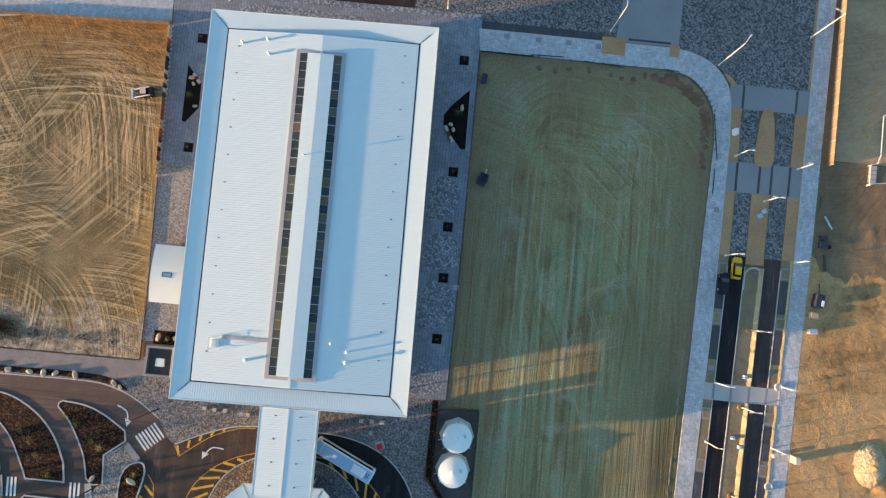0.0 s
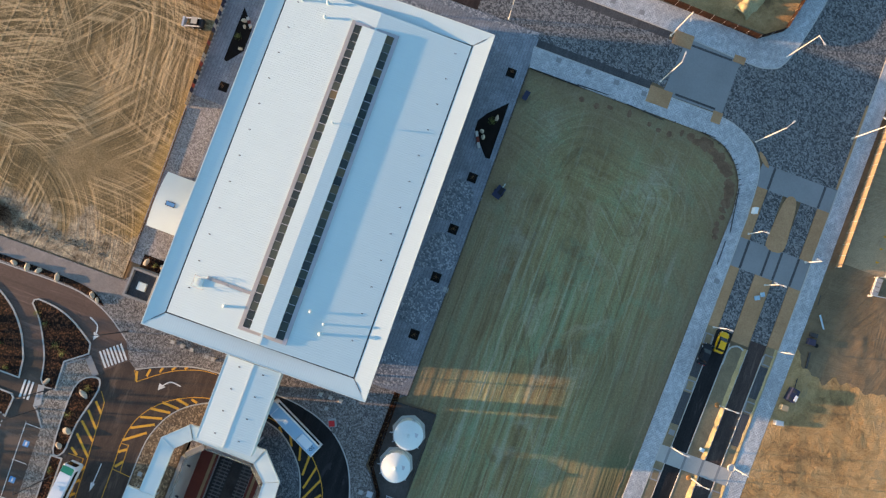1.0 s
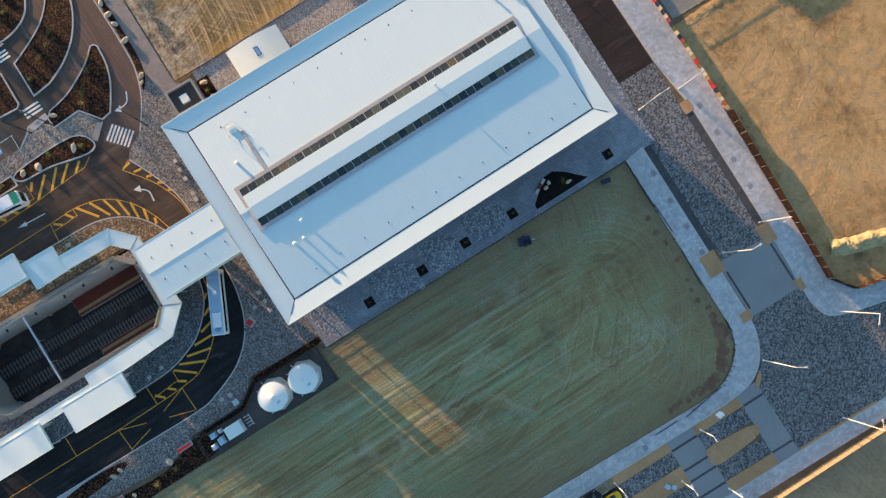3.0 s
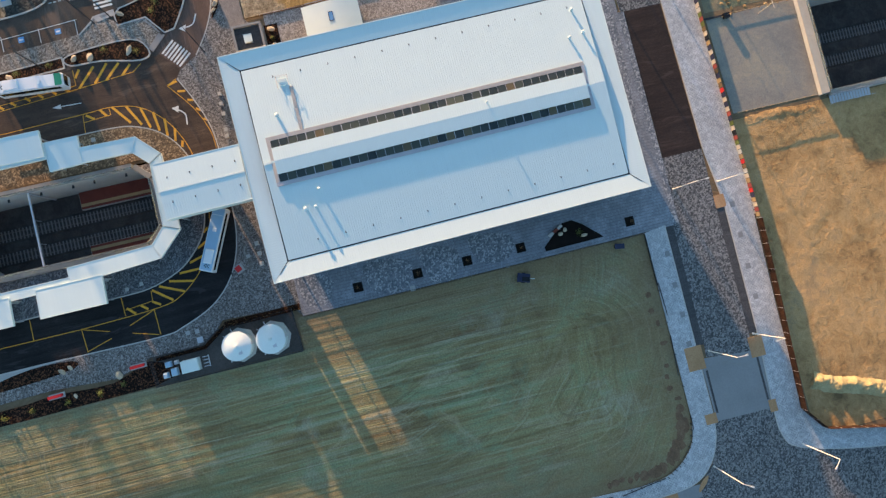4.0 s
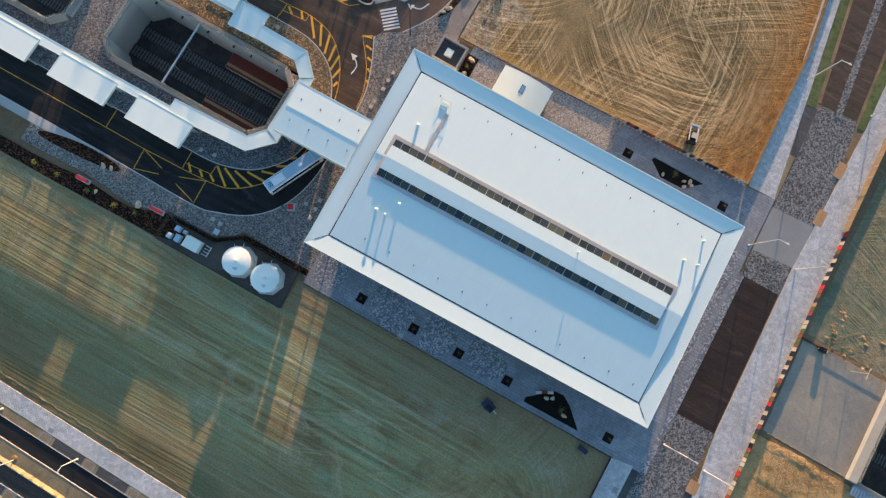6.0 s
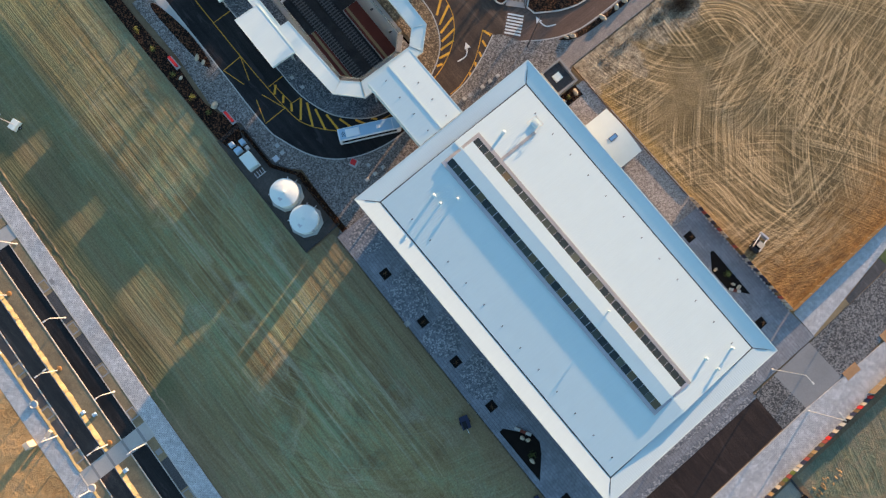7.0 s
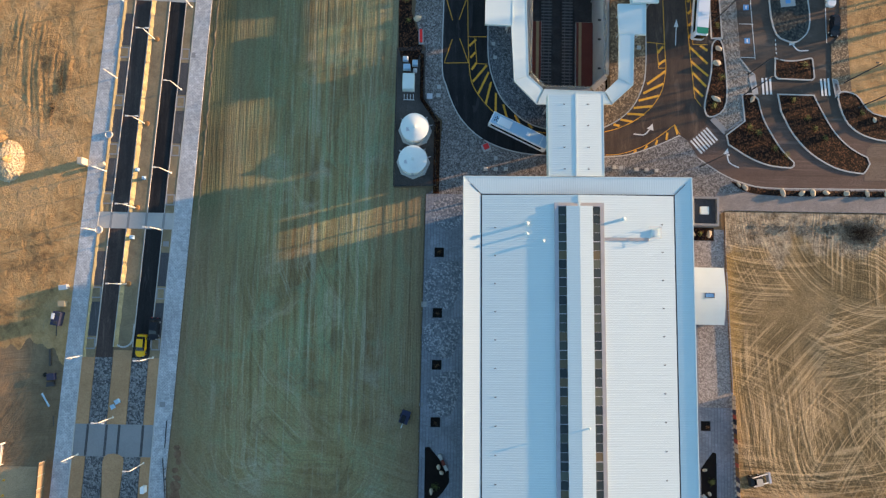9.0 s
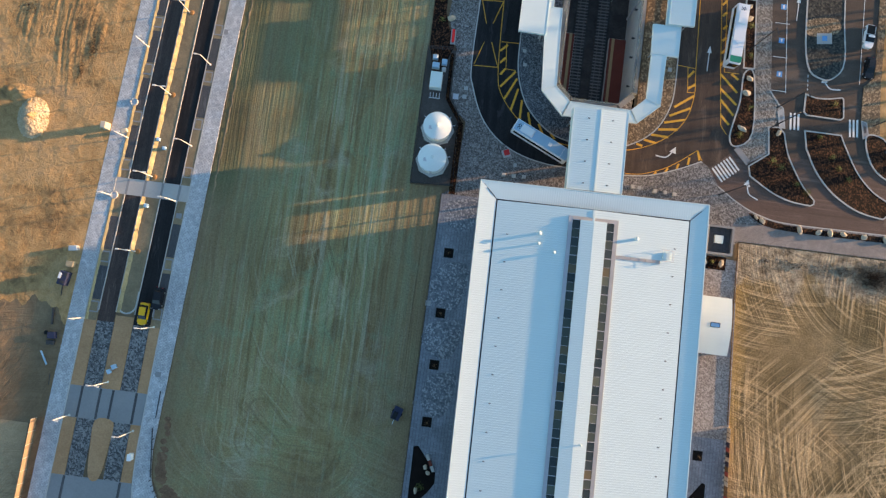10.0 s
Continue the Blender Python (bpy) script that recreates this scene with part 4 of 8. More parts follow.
# ---- bus loop and car park ----
INNER_E = [(17.7, -150), (17.7, -67.2)] + curve([(17.7, -67.2), (17.4, -60.0), (15.4, -54.0), (12.5, -50.4), (9.2, -48.0), (5.5, -46.9)])[1:]
INNER_W = curve([(-3.5, -46.9), (-5.8, -47.7), (-9.0, -49.6), (-11.6, -52.4), (-13.4, -56.5), (-13.9, -60.5), (-13.9, -66.9)]) + [(-14.1, -150)]
# one road in two tones: shade painted into the east half, sun into the west
flat("road_bus_loop_east", OUTER[:OUTER.index((5.0, -41.7)) + 1] + [(0, -41.7), (0, -46.9)] + INNER_E[::-1], 0.03, "asphalt", "asphalt bus loop, painted black for the shade east of the link")
flat("road_bus_loop_west", [(0, -41.7)] + OUTER[OUTER.index((5.0, -41.7)) + 1:] + [(-22.4, -45.4), (-26.8, -49.3), (-25.2, -52.2), (-26.9, -61.0), (-25.7, -80.4), (-25, -150)] + INNER_W[::-1] + [(0, -46.9)],
     0.032, "asphaltbus", "asphalt bus road, painted browner for the low sun")
flat("road_car_park", [(-25.7, -80.4), (-26.9, -61.0), (-25.2, -52.2), (-26.8, -49.3), (-24.4, -47.5), (-30, -42), (-40, -40), (-60, -45), (-60, -150), (-25, -150)], 0.026, "asphaltwest",
     "worn brown asphalt car park")
flat("road_entry", [(-22.3, -45.3), (-24.3, -41.9)] + NORTHWEST[1:] + [(-120, -52), (-58, -50), (-26.7, -49.2)], 0.034, "asphaltred", "reddish brown asphalt entry road")
flat("ground_west_scrub", [(-53.4, -55), (-60, -47.5), (-140, -47), (-140, -150), (-53.0, -150), (-53.2, -68)], 0.045, "sand", "dry tan grassland beside the car park", "field")

# road end in a paler tone: dust, with the strong sunlight painted in
flat("ground_entry_dust_lit", [(-57.2, -38.2), (-140, -38.2), (-140, -47), (-60.2, -46.6), (-58.0, -44.6)], 0.05, "asphaltdustlit", "dusty end of the entry road, painted lighter for the sun", "road")

# the island between the two bus roads, open over the railway
isl = flat("pavement_island_east", INNER_E + [(5.5, -52), (9.6, -56), (9.6, -150)], 0.14, "islandcobble", "dark speckled cobbled island paving")
kerb_line(isl, INNER_E)
isw = flat("pavement_island_west", INNER_W + [(-6.8, -150), (-6.8, -56), (-3.5, -52)], 0.14, "gravel", "tan speckled gravel and cobble island")
kerb_line(isw, INNER_W)
flat("pavement_island_north", [(-3.5, -46.9), (5.5, -46.9), (5.5, -55.2), (-3.5, -55.2)], 0.136, "stationpave", "grey cobbled paving under the canopy")
flat("pavement_island_gap", [(-6.8, -91.6), (9.6, -91.6), (9.6, -100.2), (-6.8, -100.2)], 0.136, "stationpave", "grey and tan cobbled deck between the cuttings")

# planted beds and walks in the car park
def bed(name, pts, label, mat="mulch", steps=4, smooth=True, kerb=True):
    line = curve(pts, steps, True) if smooth else pts
    b = flat(name, line, 0.17, mat, label, "planting bed")
    if kerb:
        kerb_line(b, line, True, 0.26, 0.22)
    return b


walk_w = flat("pavement_park_walk", [(-28.5, -150), (-28.5, -80.8), (-29.4, -65.1), (-30.2, -53.2), (-26.9, -49.4), (-29.3, -47.0), (-33.3, -49.4), (-33.5, -54.0), (-35.8, -58.8), (-32.9, -62.5), (-31.6, -81.2), (-31.5, -150)], 0.15,
              "walkpave", "grey-tan cobbled walkway with a ramp")
flat("pavement_ramp", [(-26.7, -49.6), (-29.4, -46.8), (-30.3, -47.5), (-27.5, -50.4)], 0.17, "slab", "blue-grey tactile ramp at the crossing")
bed("bed_bus_side", [(-26.4, -80.5), (-28.4, -80.5), (-29.2, -66.4), (-27.1, -66.3)], "long dark mulch bed with boulders and shrubs", steps=1)
bed("bed_bus_side_south", [(-25.8, -140), (-28.0, -140), (-28.3, -82), (-26.2, -82)], "long dark mulch bed with boulders and shrubs", steps=1)
bed("bed_corner", [(-27.3, -65.1), (-29.3, -65.1), (-30.0, -53.4), (-27.0, -50.3), (-25.6, -52.2), (-27.0, -59.4)], "dark mulch bed beside the bus road")
bed("bed_crescent", [(-33.1, -55.0), (-35.2, -55.2), (-36.3, -54.1)] + curve([(-36.3, -54.1), (-37.2, -50.5), (-38.6, -47.6), (-40.8, -44.1), (-43.3, -41.5)])[1:] + [(-43.2, -40.8)] + curve([(-42.6, -40.4), (-38.5, -40.8), (-34.6, -42.2), (-30.3, -44.8)]) + [(-29.9, -46.7), (-33.6, -49.6)], "crescent mulch bed with green shrubs", smooth=False)
bed("bed_long_crescent", [(-40.3, -55.2)] + curve([(-47.5, -55.2), (-48.7, -52.7), (-51.3, -48.1), (-54.5, -44.8), (-57.9, -42.9)]) + [(-58.4, -41.6), (-57.6, -40.2)] + curve([(-57.0, -39.6), (-53.4, -40.1), (-50.3, -41.2), (-46.4, -43.7), (-43.1, -47.4), (-40.9, -51.7)]), "long crescent mulch bed with shrubs", smooth=False)
bed("bed_small", curve([(-39.9, -62.6), (-41.9, -62.1), (-44.3, -62.2), (-47.1, -62.8)], 3) + [(-47.4, -62.5), (-47.7, -58.8), (-47.2, -58.3), (-40.4, -58.4), (-39.8, -59.0)], "small four-sided mulch bed", smooth=False)
bed("bed_far", [(-52.5, -55.6), (-56.0, -55.5), (-59.4, -51.8), (-68.0, -50.3), (-68.2, -48.0), (-63.1, -46.3), (-57.4, -47.3), (-53.8, -50.3)], "dark mulch bed at the car park edge")
bed("bed_boulders", [(-30.6, -37.5), (-33.9, -36.6), (-40.8, -35.9), (-58, -36.1), (-92, -36.4), (-92, -35.0), (-58.3, -35.0), (-40.8, -34.8), (-33.9, -35.4)], "narrow mulch bed lined with pale boulders", kerb=False)
pisl = bed("bed_park_island", [(-38.4, -120), (-45.8, -120), (-46.1, -83), (-47.0, -70.5), (-45.2, -66.7), (-42.6, -66.1), (-39.6, -69.0), (-38.6, -82)], "rounded car park island of dark gravel", "islandgravel")
part("gravel_patch", Build().prism(curve([(-39.2, -77.9), (-44.9, -78.7), (-45.2, -75.9), (-39.5, -74.6)], 4, True), 0.1, 0.176), "gravel", pisl, "pale tan gravel patch")
part("pad", Build().prism([(-41.0, -75.3), (-44.0, -75.7), (-44.2, -73.5), (-41.2, -73.1)], 0.1, 0.184), "crossing", pisl, "pale concrete pad")
part("painted_mark", Build().prism([(-42.1, -74.9), (-43.1, -75.0), (-43.2, -74.0), (-42.2, -73.9)], 0.1, 0.19), "bluepaint", pisl, "faded blue painted mark")
flat("pavement_park_east", [(-52.4, -150), (-53.3, -67.8), (-51.2, -65.6), (-51.2, -58.4), (-52.6, -53.9), (-55.2, -55.2), (-54.6, -66), (-54.8, -150)], 0.15, "gravel", "tan paved strip with blue-grey ramps")

# kerb ramps at the crossings, with pale edge lines
for pts, mat, lab in (([(-34.6, -58.4), (-35.7, -59.1), (-36.3, -55.2), (-35.3, -55.1)], "crossing", "pale concrete kerb ramp at the crossing"),
                      ([(-51.3, -58.6), (-52.3, -58.4), (-52.9, -55.9), (-51.9, -55.0)], "slab", "blue-grey kerb ramp at the crossing")):
    rp = flat("pavement_kerb_ramp", pts, 0.185, mat, lab)
    part("edge_line", Build().band(pts, 0.14, 0.1, 0.195, True), "kerb", rp, "pale concrete edge")
    cx, cy = sum(p[0] for p in pts) / 4, sum(p[1] for p in pts) / 4
    part("tactile_pad", Build().prism([(cx + 0.45 * (x - cx), cy + 0.45 * (y - cy)) for x, y in pts], 0.1, 0.192), "slab" if mat == "crossing" else "asphaltgrey", rp, "dark tactile pad")
part("edge_line", Build().band([(-32.7, -62.4), (-34.5, -60.0), (-35.7, -59.1)], 0.2, 0.05, 0.2), "kerb", walk_w, "pale concrete edge")
part("edge_line", Build().band([(-29.6, -47.2), (-33.3, -50.1), (-33.3, -54.0)], 0.25, 0.05, 0.17), "slab", walk_w, "blue-grey border")

# service yard and screen planting east of the bus loop
flat("pavement_service_yard", [(35.5, -61.8), (30.1, -62.2), (30.1, -52.4), (28.0, -49.2), (27.5, -35.2), (35.5, -34.8)], 0.16, "padgravel", "dark gravel service yard inside a fence")
bed("bed_east_margin", [(35.4, -62.6), (30.6, -62.8), (33.0, -70), (32.6, -81), (33.2, -92), (33.4, -140), (35.4, -140)], "dark mulch strip with shrubs beside the field", steps=3, kerb=False)
bed("bed_bus_bay", [(27.2, -76.4), (28.6, -76.3), (29.5, -85), (29.6, -92), (28.4, -92), (26.9, -84)], "small dark mulch bed beside the bus bay", steps=3, kerb=False)
flat("road_bus_bay", [(26.4, -77), (26.9, -84), (28.2, -92), (28.2, -140), (26.4, -140)], 0.155, "crossing", "pale concrete bus bay apron")


# ---- railway cuttings ----
def cutting(name, x0, x1, y0, y1, depth, tracks, chamfer=2.6):
    """A walled railway cutting with ballast, tracks and a parapet."""
    top = 0.14
    outline = [(x0 + chamfer, y1), (x0, y1 - chamfer), (x0, y0 + chamfer), (x0 + chamfer, y0), (x1 - chamfer, y0), (x1, y0 + chamfer), (x1, y1 - chamfer), (x1 - chamfer, y1)]
    f0, f1 = y0 - 9, y1 + 9
    root = tagged(part("cutting", Build().box(x0 - 0.6, x1 + 0.6, f0, f1, -depth - 0.5, -depth), "ballast"), "deep concrete railway cutting with dark ballast", "railway cutting", kind="structure")
    root.name = name
    n = len(outline)
    for i in range(n):
        a, b = outline[i], outline[(i + 1) % n]
        low = -1.5 if a[1] == b[1] else -depth
        w = Build().band([a, b], 1.1, low, top + 0.75, side=-0.5)
        part("wall", w, "trenchwall", root, "pale concrete retaining wall")
        part("coping", Build().band([a, b], 1.16, top + 0.75, top + 0.85, side=-0.47), "slab", root, "blue-grey coping")
        part("balustrade", Build().band([a, b], 0.04, top + 0.85, top + 1.7, side=-5.0), "clear", root, "clear glass balustrade")
    # close the corners behind the chamfers
    for sx, sy in ((x0, y0), (x0, y1), (x1, y0), (x1, y1)):
        dx, dy = (1 if sx == x0 else -1), (1 if sy == y0 else -1)
        part("corner_deck", Build().prism([(sx - 0.6 * dx, sy - 0.6 * dy), (sx + (chamfer + 0.3) * dx, sy - 0.6 * dy), (sx - 0.6 * dx, sy + (chamfer + 0.3) * dy)], -0.4, 0.13), "stationpave", root, "paved corner")
    for ya, yb in ((f0, y0 + chamfer), (y1 - chamfer, f1)):
        for xa in (x0 - 0.5, x1):
            part("wall", Build().box(xa, xa + 0.5, ya, yb, -depth, -0.5), "trenchwall", root, "pale concrete tunnel wall")
    for ya, yb in ((f0, y0 - 0.6), (y1 + 0.6, f1)):
        part("tunnel_roof", Build().box(x0 - 0.5, x1 + 0.5, ya, yb, -1.0, -0.05), "concrete", root, "concrete tunnel roof")
    for ya in (f0 - 0.3, f1):
        part("wall", Build().box(x0 - 0.5, x1 + 0.5, ya, ya + 0.3, -depth, -0.5), "trenchwall", root, "concrete end wall")
    for cx in tracks:
        tr = part("track_bed", Build().prism([(cx - 1.5, f0), (cx + 1.5, f0), (cx + 1.5, f1), (cx - 1.5, f1)], -depth, -depth + 0.25,
                                              [(cx - 1.2, f0), (cx + 1.2, f0), (cx + 1.2, f1), (cx - 1.2, f1)]), "ballast", root, "dark ballast bed")
        sl = Build().box(-1.1, 1.1, -0.12, 0.12, 0, 0.10).mesh("sleeper", "sleeper")
        y = y0 - 2.0
        while y < y1 + 2.0:
            part("sleeper", sl, None, tr, at=Matrix.Translation((cx, y, -depth + 0.22)))
            y += 0.7
        for dx in (-0.56, 0.56):
            part("rail", Build().box(cx + dx - 0.05, cx + dx + 0.05, f0, f1, -depth + 0.3, -depth + 0.47), "rail", tr, "worn steel rail")
    return root


DEPTH = 8.3
cut = cutting("cutting_station", -5.2, 8.95, -91.0, -55.4, DEPTH, (0.1, 4.6))
cutting("cutting_south", -5.2, 8.95, -149.5, -100.8, DEPTH, (0.1, 4.6))
north_cut = cutting("cutting_north", -10.1, 10.1, 79.5, 159.5, DEPTH, (-2.6, 2.6), 0.02)


def platform(x0, x1, y0, y1, edge):
    p = thing("platform", "red paved station platform with a tan tactile strip", "platform")
    part("base", Build().box(x0, x1, y0, y1, -DEPTH, -DEPTH + 1.05), "concrete", p, "concrete platform wall")
    part("paving", Build().box(x0 + 0.05, x1 - 0.05, y0 + 0.05, y1, -DEPTH + 1.05, -DEPTH + 1.09), "platformred", p, "dark red platform paving")
    s = (x1 - 1.15, x1 - 0.55) if edge > 0 else (x0 + 0.55, x0 + 1.15)
    part("tactile_strip", Build().box(*s, y0 + 0.05, y1, -DEPTH + 1.09, -DEPTH + 1.11), "platformtan", p, "tan tactile strip")
    return p


tagged(platform(-5.2, -1.6, -72.3, -48.0, 1), group="station platforms")
tagged(platform(5.75, 8.95, -72.3, -48.0, -1), group="station platforms")
gantry = thing("overhead_gantry", "pale blue-grey steel beam spanning the cutting", "gantry")
part("beam", Build().box(-5.2, 8.95, -77.5, -77.2, 0.5, 0.8), "steel", gantry)
for x in (-5.06, 8.8):
    part("post", Build().box(x - 0.12, x + 0.12, -77.5, -77.2, -DEPTH, 0.5), "steel", gantry)
for x in (0.1, 4.6):
    part("dropper", Build().tube((x, -77.35, 0.5), (x, -77.35, -1.8), 0.05, 6), "steel", gantry)
for y in (-60, -66, -70, -76, -82, -88):
    lf = thing("wall_lamp", "small dark lamp on the cutting wall", "wall lamp", group="cutting wall lamps")
    part("bracket", Build().box(-5.25, -4.95, y - 0.1, y + 0.1, -1.3, -0.9), "darksteel", lf)
    part("head", Build().box(-4.95, -4.6, y - 0.18, y + 0.18, -1.15, -0.95), "darksteel", lf)

# deck and parapet over the northern cutting
deck = flat("ground_north_deck", [(-9.5, 58.4), (10.2, 59.0), (10.4, 77.4), (-10.2, 77.4)], 0.06, "slabcover", "grey concrete deck slab over the railway", "deck")
pw = tagged(part("wall_north_portal", Build().box(-10.8, 10.6, 77.5, 79.1, -1.0, 1.1), "concrete"), "wide pale concrete portal parapet", "parapet", kind="structure")
for i in range(16):
    x = -10.1 + i * 1.333
    part("coping_slab", Build().box(x - 0.655, x + 0.655, 77.4, 79.2, 1.1, 1.2), "cream", pw, "cream coping slab")
st = thing("access_stair", "steel access stair with handrails beside the cutting", "stair")
for i in range(14):
    part("tread", Build().box(11.2, 12.8, 79.4 + i * 0.62, 79.9 + i * 0.62, 0.25 + 0.02 * i, 0.32 + 0.02 * i), "steel", st)
for x in (11.1, 12.9):
    part("handrail", Build().bar((x, 79.2, 1.2), (x, 88.2, 1.4), 0.06, 0.06), "steel", st)
    for y in (79.4, 82.3, 85.2, 88.0):
        part("baluster", Build().box(x - 0.03, x + 0.03, y - 0.03, y + 0.03, 0.0, 1.3), "steel", st)

# ---- the station building ----
ST = pose(1.08, -0.74, 0.144, 0, 0, 1.0)
station = thing("station_building", "large white ribbed-roof railway station with a glazed roof lantern", "station building", ST)
HW, HL, GW, GL = 20.6, 34.9, 17.45, 31.75   # half sizes: roof edge, gutter line
Z_EDGE, Z_GUT, Z_RIDGE = 9.35, 9.03, 10.03


def ribbed_slope(x0, z0, x1, z1, y0, y1, pitch=0.42, rib=0.009, thick=0.12, along="x", trim=None):
    """Roof sheet that rises from (x0, z0) to (x1, z1), with raised ribs down its slope.
    trim(y) gives the two ends of the sheet at y."""
    b = Build()
    n = int((y1 - y0) / pitch)
    prof = []
    for i in range(n):
        y = y0 + (y1 - y0) * i / n
        p = (y1 - y0) / n
        prof += [(y, 0.0), (y + p * 0.66, 0.0), (y + p * 0.74, rib), (y + p * 0.92, rib)]
    prof.append((y1, 0.0))
    for y, h in prof:
        a, c = trim(y) if trim else (x0, x1)
        za, zc = (z0 + (z1 - z0) * (q - x0) / (x1 - x0) for q in (a, c))
        pts = [(a, y, za + h), (c, y, zc + h)]
        b.v += pts if along == "x" else [(p[1], p[0], p[2]) for p in pts]
    for i in range(len(prof) - 1):
        b.f.append((2 * i, 2 * i + 1, 2 * i + 3, 2 * i + 2))
    return b


for s, nm in ((-1, "west"), (1, "east")):
    part("roof_slope", ribbed_slope(s * (GW - 0.12), Z_GUT + 0.12, 0.0, Z_RIDGE, -GL + 0.12, GL - 0.12), "roof", station, "white ribbed roof sheet")
    part("roof_rim", ribbed_slope(s * HW, Z_EDGE, s * (GW + 0.12), Z_GUT + 0.06, -HL, HL,
                                   trim=lambda y, s=s: (s * HW, s * (GW + 0.12 if abs(y) < GL else GW + 0.12 + (abs(y) - GL) * (HW - GW - 0.12) / (HL - GL)))), "roof", station, "white raised roof rim")
    part("roof_rim", ribbed_slope(s * HL, Z_EDGE, s * (GL + 0.12), Z_GUT + 0.06, -HW, HW, along="y",
                                   trim=lambda y, s=s: (s * HL, s * (GL + 0.12 if abs(y) < GW else GL + 0.12 + (abs(y) - GW) * (HL - GL - 0.12) / (HW - GW)))), "roof", station, "white raised roof rim")
    part("gutter", Build().box(*sorted((s * (GW - 0.14), s * (GW + 0.14))), -GL - 0.14, GL + 0.14, Z_GUT - 0.15, Z_GUT - 0.02), "gutter", station, "dark box gutter")
    part("gutter", Build().box(-GW + 0.15, GW - 0.15, *sorted((s * (GL - 0.14), s * (GL + 0.14))), Z_GUT - 0.15, Z_GUT - 0.02), "gutter", station, "dark box gutter")
    part("fascia", Build().box(*sorted((s * HW, s * (HW + 0.14))), -HL - 0.14, HL + 0.14, Z_EDGE - 1.0, Z_EDGE + 0.06), "fascia", station, "white fascia")
    part("fascia", Build().box(-HW, HW, *sorted((s * HL, s * (HL + 0.14))), Z_EDGE - 1.0, Z_EDGE + 0.06), "fascia", station, "white fascia")
    for t in (-1, 1):
        part("hip_joint", Build().bar((s * (GW + 0.5), t * (GL + 0.5), Z_GUT + 0.12), (s * (GW + 1.9), t * (GL + 1.9), Z_GUT + 0.25), 0.10, 0.06), "gutter", station, "dark mitre joint in the roof rim")
part("roof_ridge", Build().bar((0, -GL + 0.2, Z_RIDGE + 0.02), (0, -30.2, Z_RIDGE + 0.02), 0.5, 0.08), "fascia", station)
part("soffit", Build().box(-HW, HW, -HL, HL, Z_EDGE - 1.0, Z_EDGE - 0.96), "wall", station, "grey soffit")
# walls under the roof, set back from its edge
WX, WY = 16.0, 30.4
for s in (-1, 1):
    part("wall", Build().box(*sorted((s * WX, s * (WX - 0.3))), -WY, WY, -0.1, 1.2), "limestone", station, "limestone base wall")
    part("wall", Build().box(-WX + 0.3, WX - 0.3, *sorted((s * WY, s * (WY - 0.3))), -0.1, 1.2), "limestone", station, "limestone base wall")
    part("wall_panel", Build().box(*sorted((s * WX, s * (WX - 0.2))), -WY, WY, 4.2, Z_EDGE - 1.0), "wall", station, "grey upper wall")
    part("wall_panel", Build().box(-WX + 0.3, WX - 0.3, *sorted((s * WY, s * (WY - 0.2))), 4.2, Z_EDGE - 1.0), "wall", station, "grey upper wall")
    for i in range(20):
        y = -WY + 1.5 + i * 3.04
        part("window", Build().box(*sorted((s * (WX - 0.08), s * (WX - 0.14))), y - 1.4, y + 1.4, 1.2, 4.2), "tint", station, "dark window pane")
        part("mullion", Build().box(*sorted((s * (WX + 0.02), s * (WX - 0.2))), y + 1.4, y + 1.64, 1.2, 4.2), "darksteel", station, "dark mullion")
    for i in range(7):
        y = -29.4 + i * 9.8
        part("column", Build().tube((s * 19.0, y, -0.1), (s * 19.0, y, Z_EDGE - 1.0), 0.22, 12), "steel", station, "steel canopy column")
    for i in range(10):
        x = -14.4 + i * 3.2
        part("window", Build().box(x - 1.4, x + 1.4, *sorted((s * (WY - 0.08), s * (WY - 0.14))), 1.2, 4.2), "tint", station, "dark window pane")
    for x in (-13, -6.5, 6.5, 13):
        part("column", Build().tube((x, s * 33.4, -0.1), (x, s * 33.4, Z_EDGE - 1.0), 0.09, 12), "steel", station, "steel canopy column")
part("floor", Build().box(-WX + 0.3, WX - 0.3, -WY + 0.3, WY - 0.3, -0.05, 0.02), "plaza", station, "grey paved concourse floor")

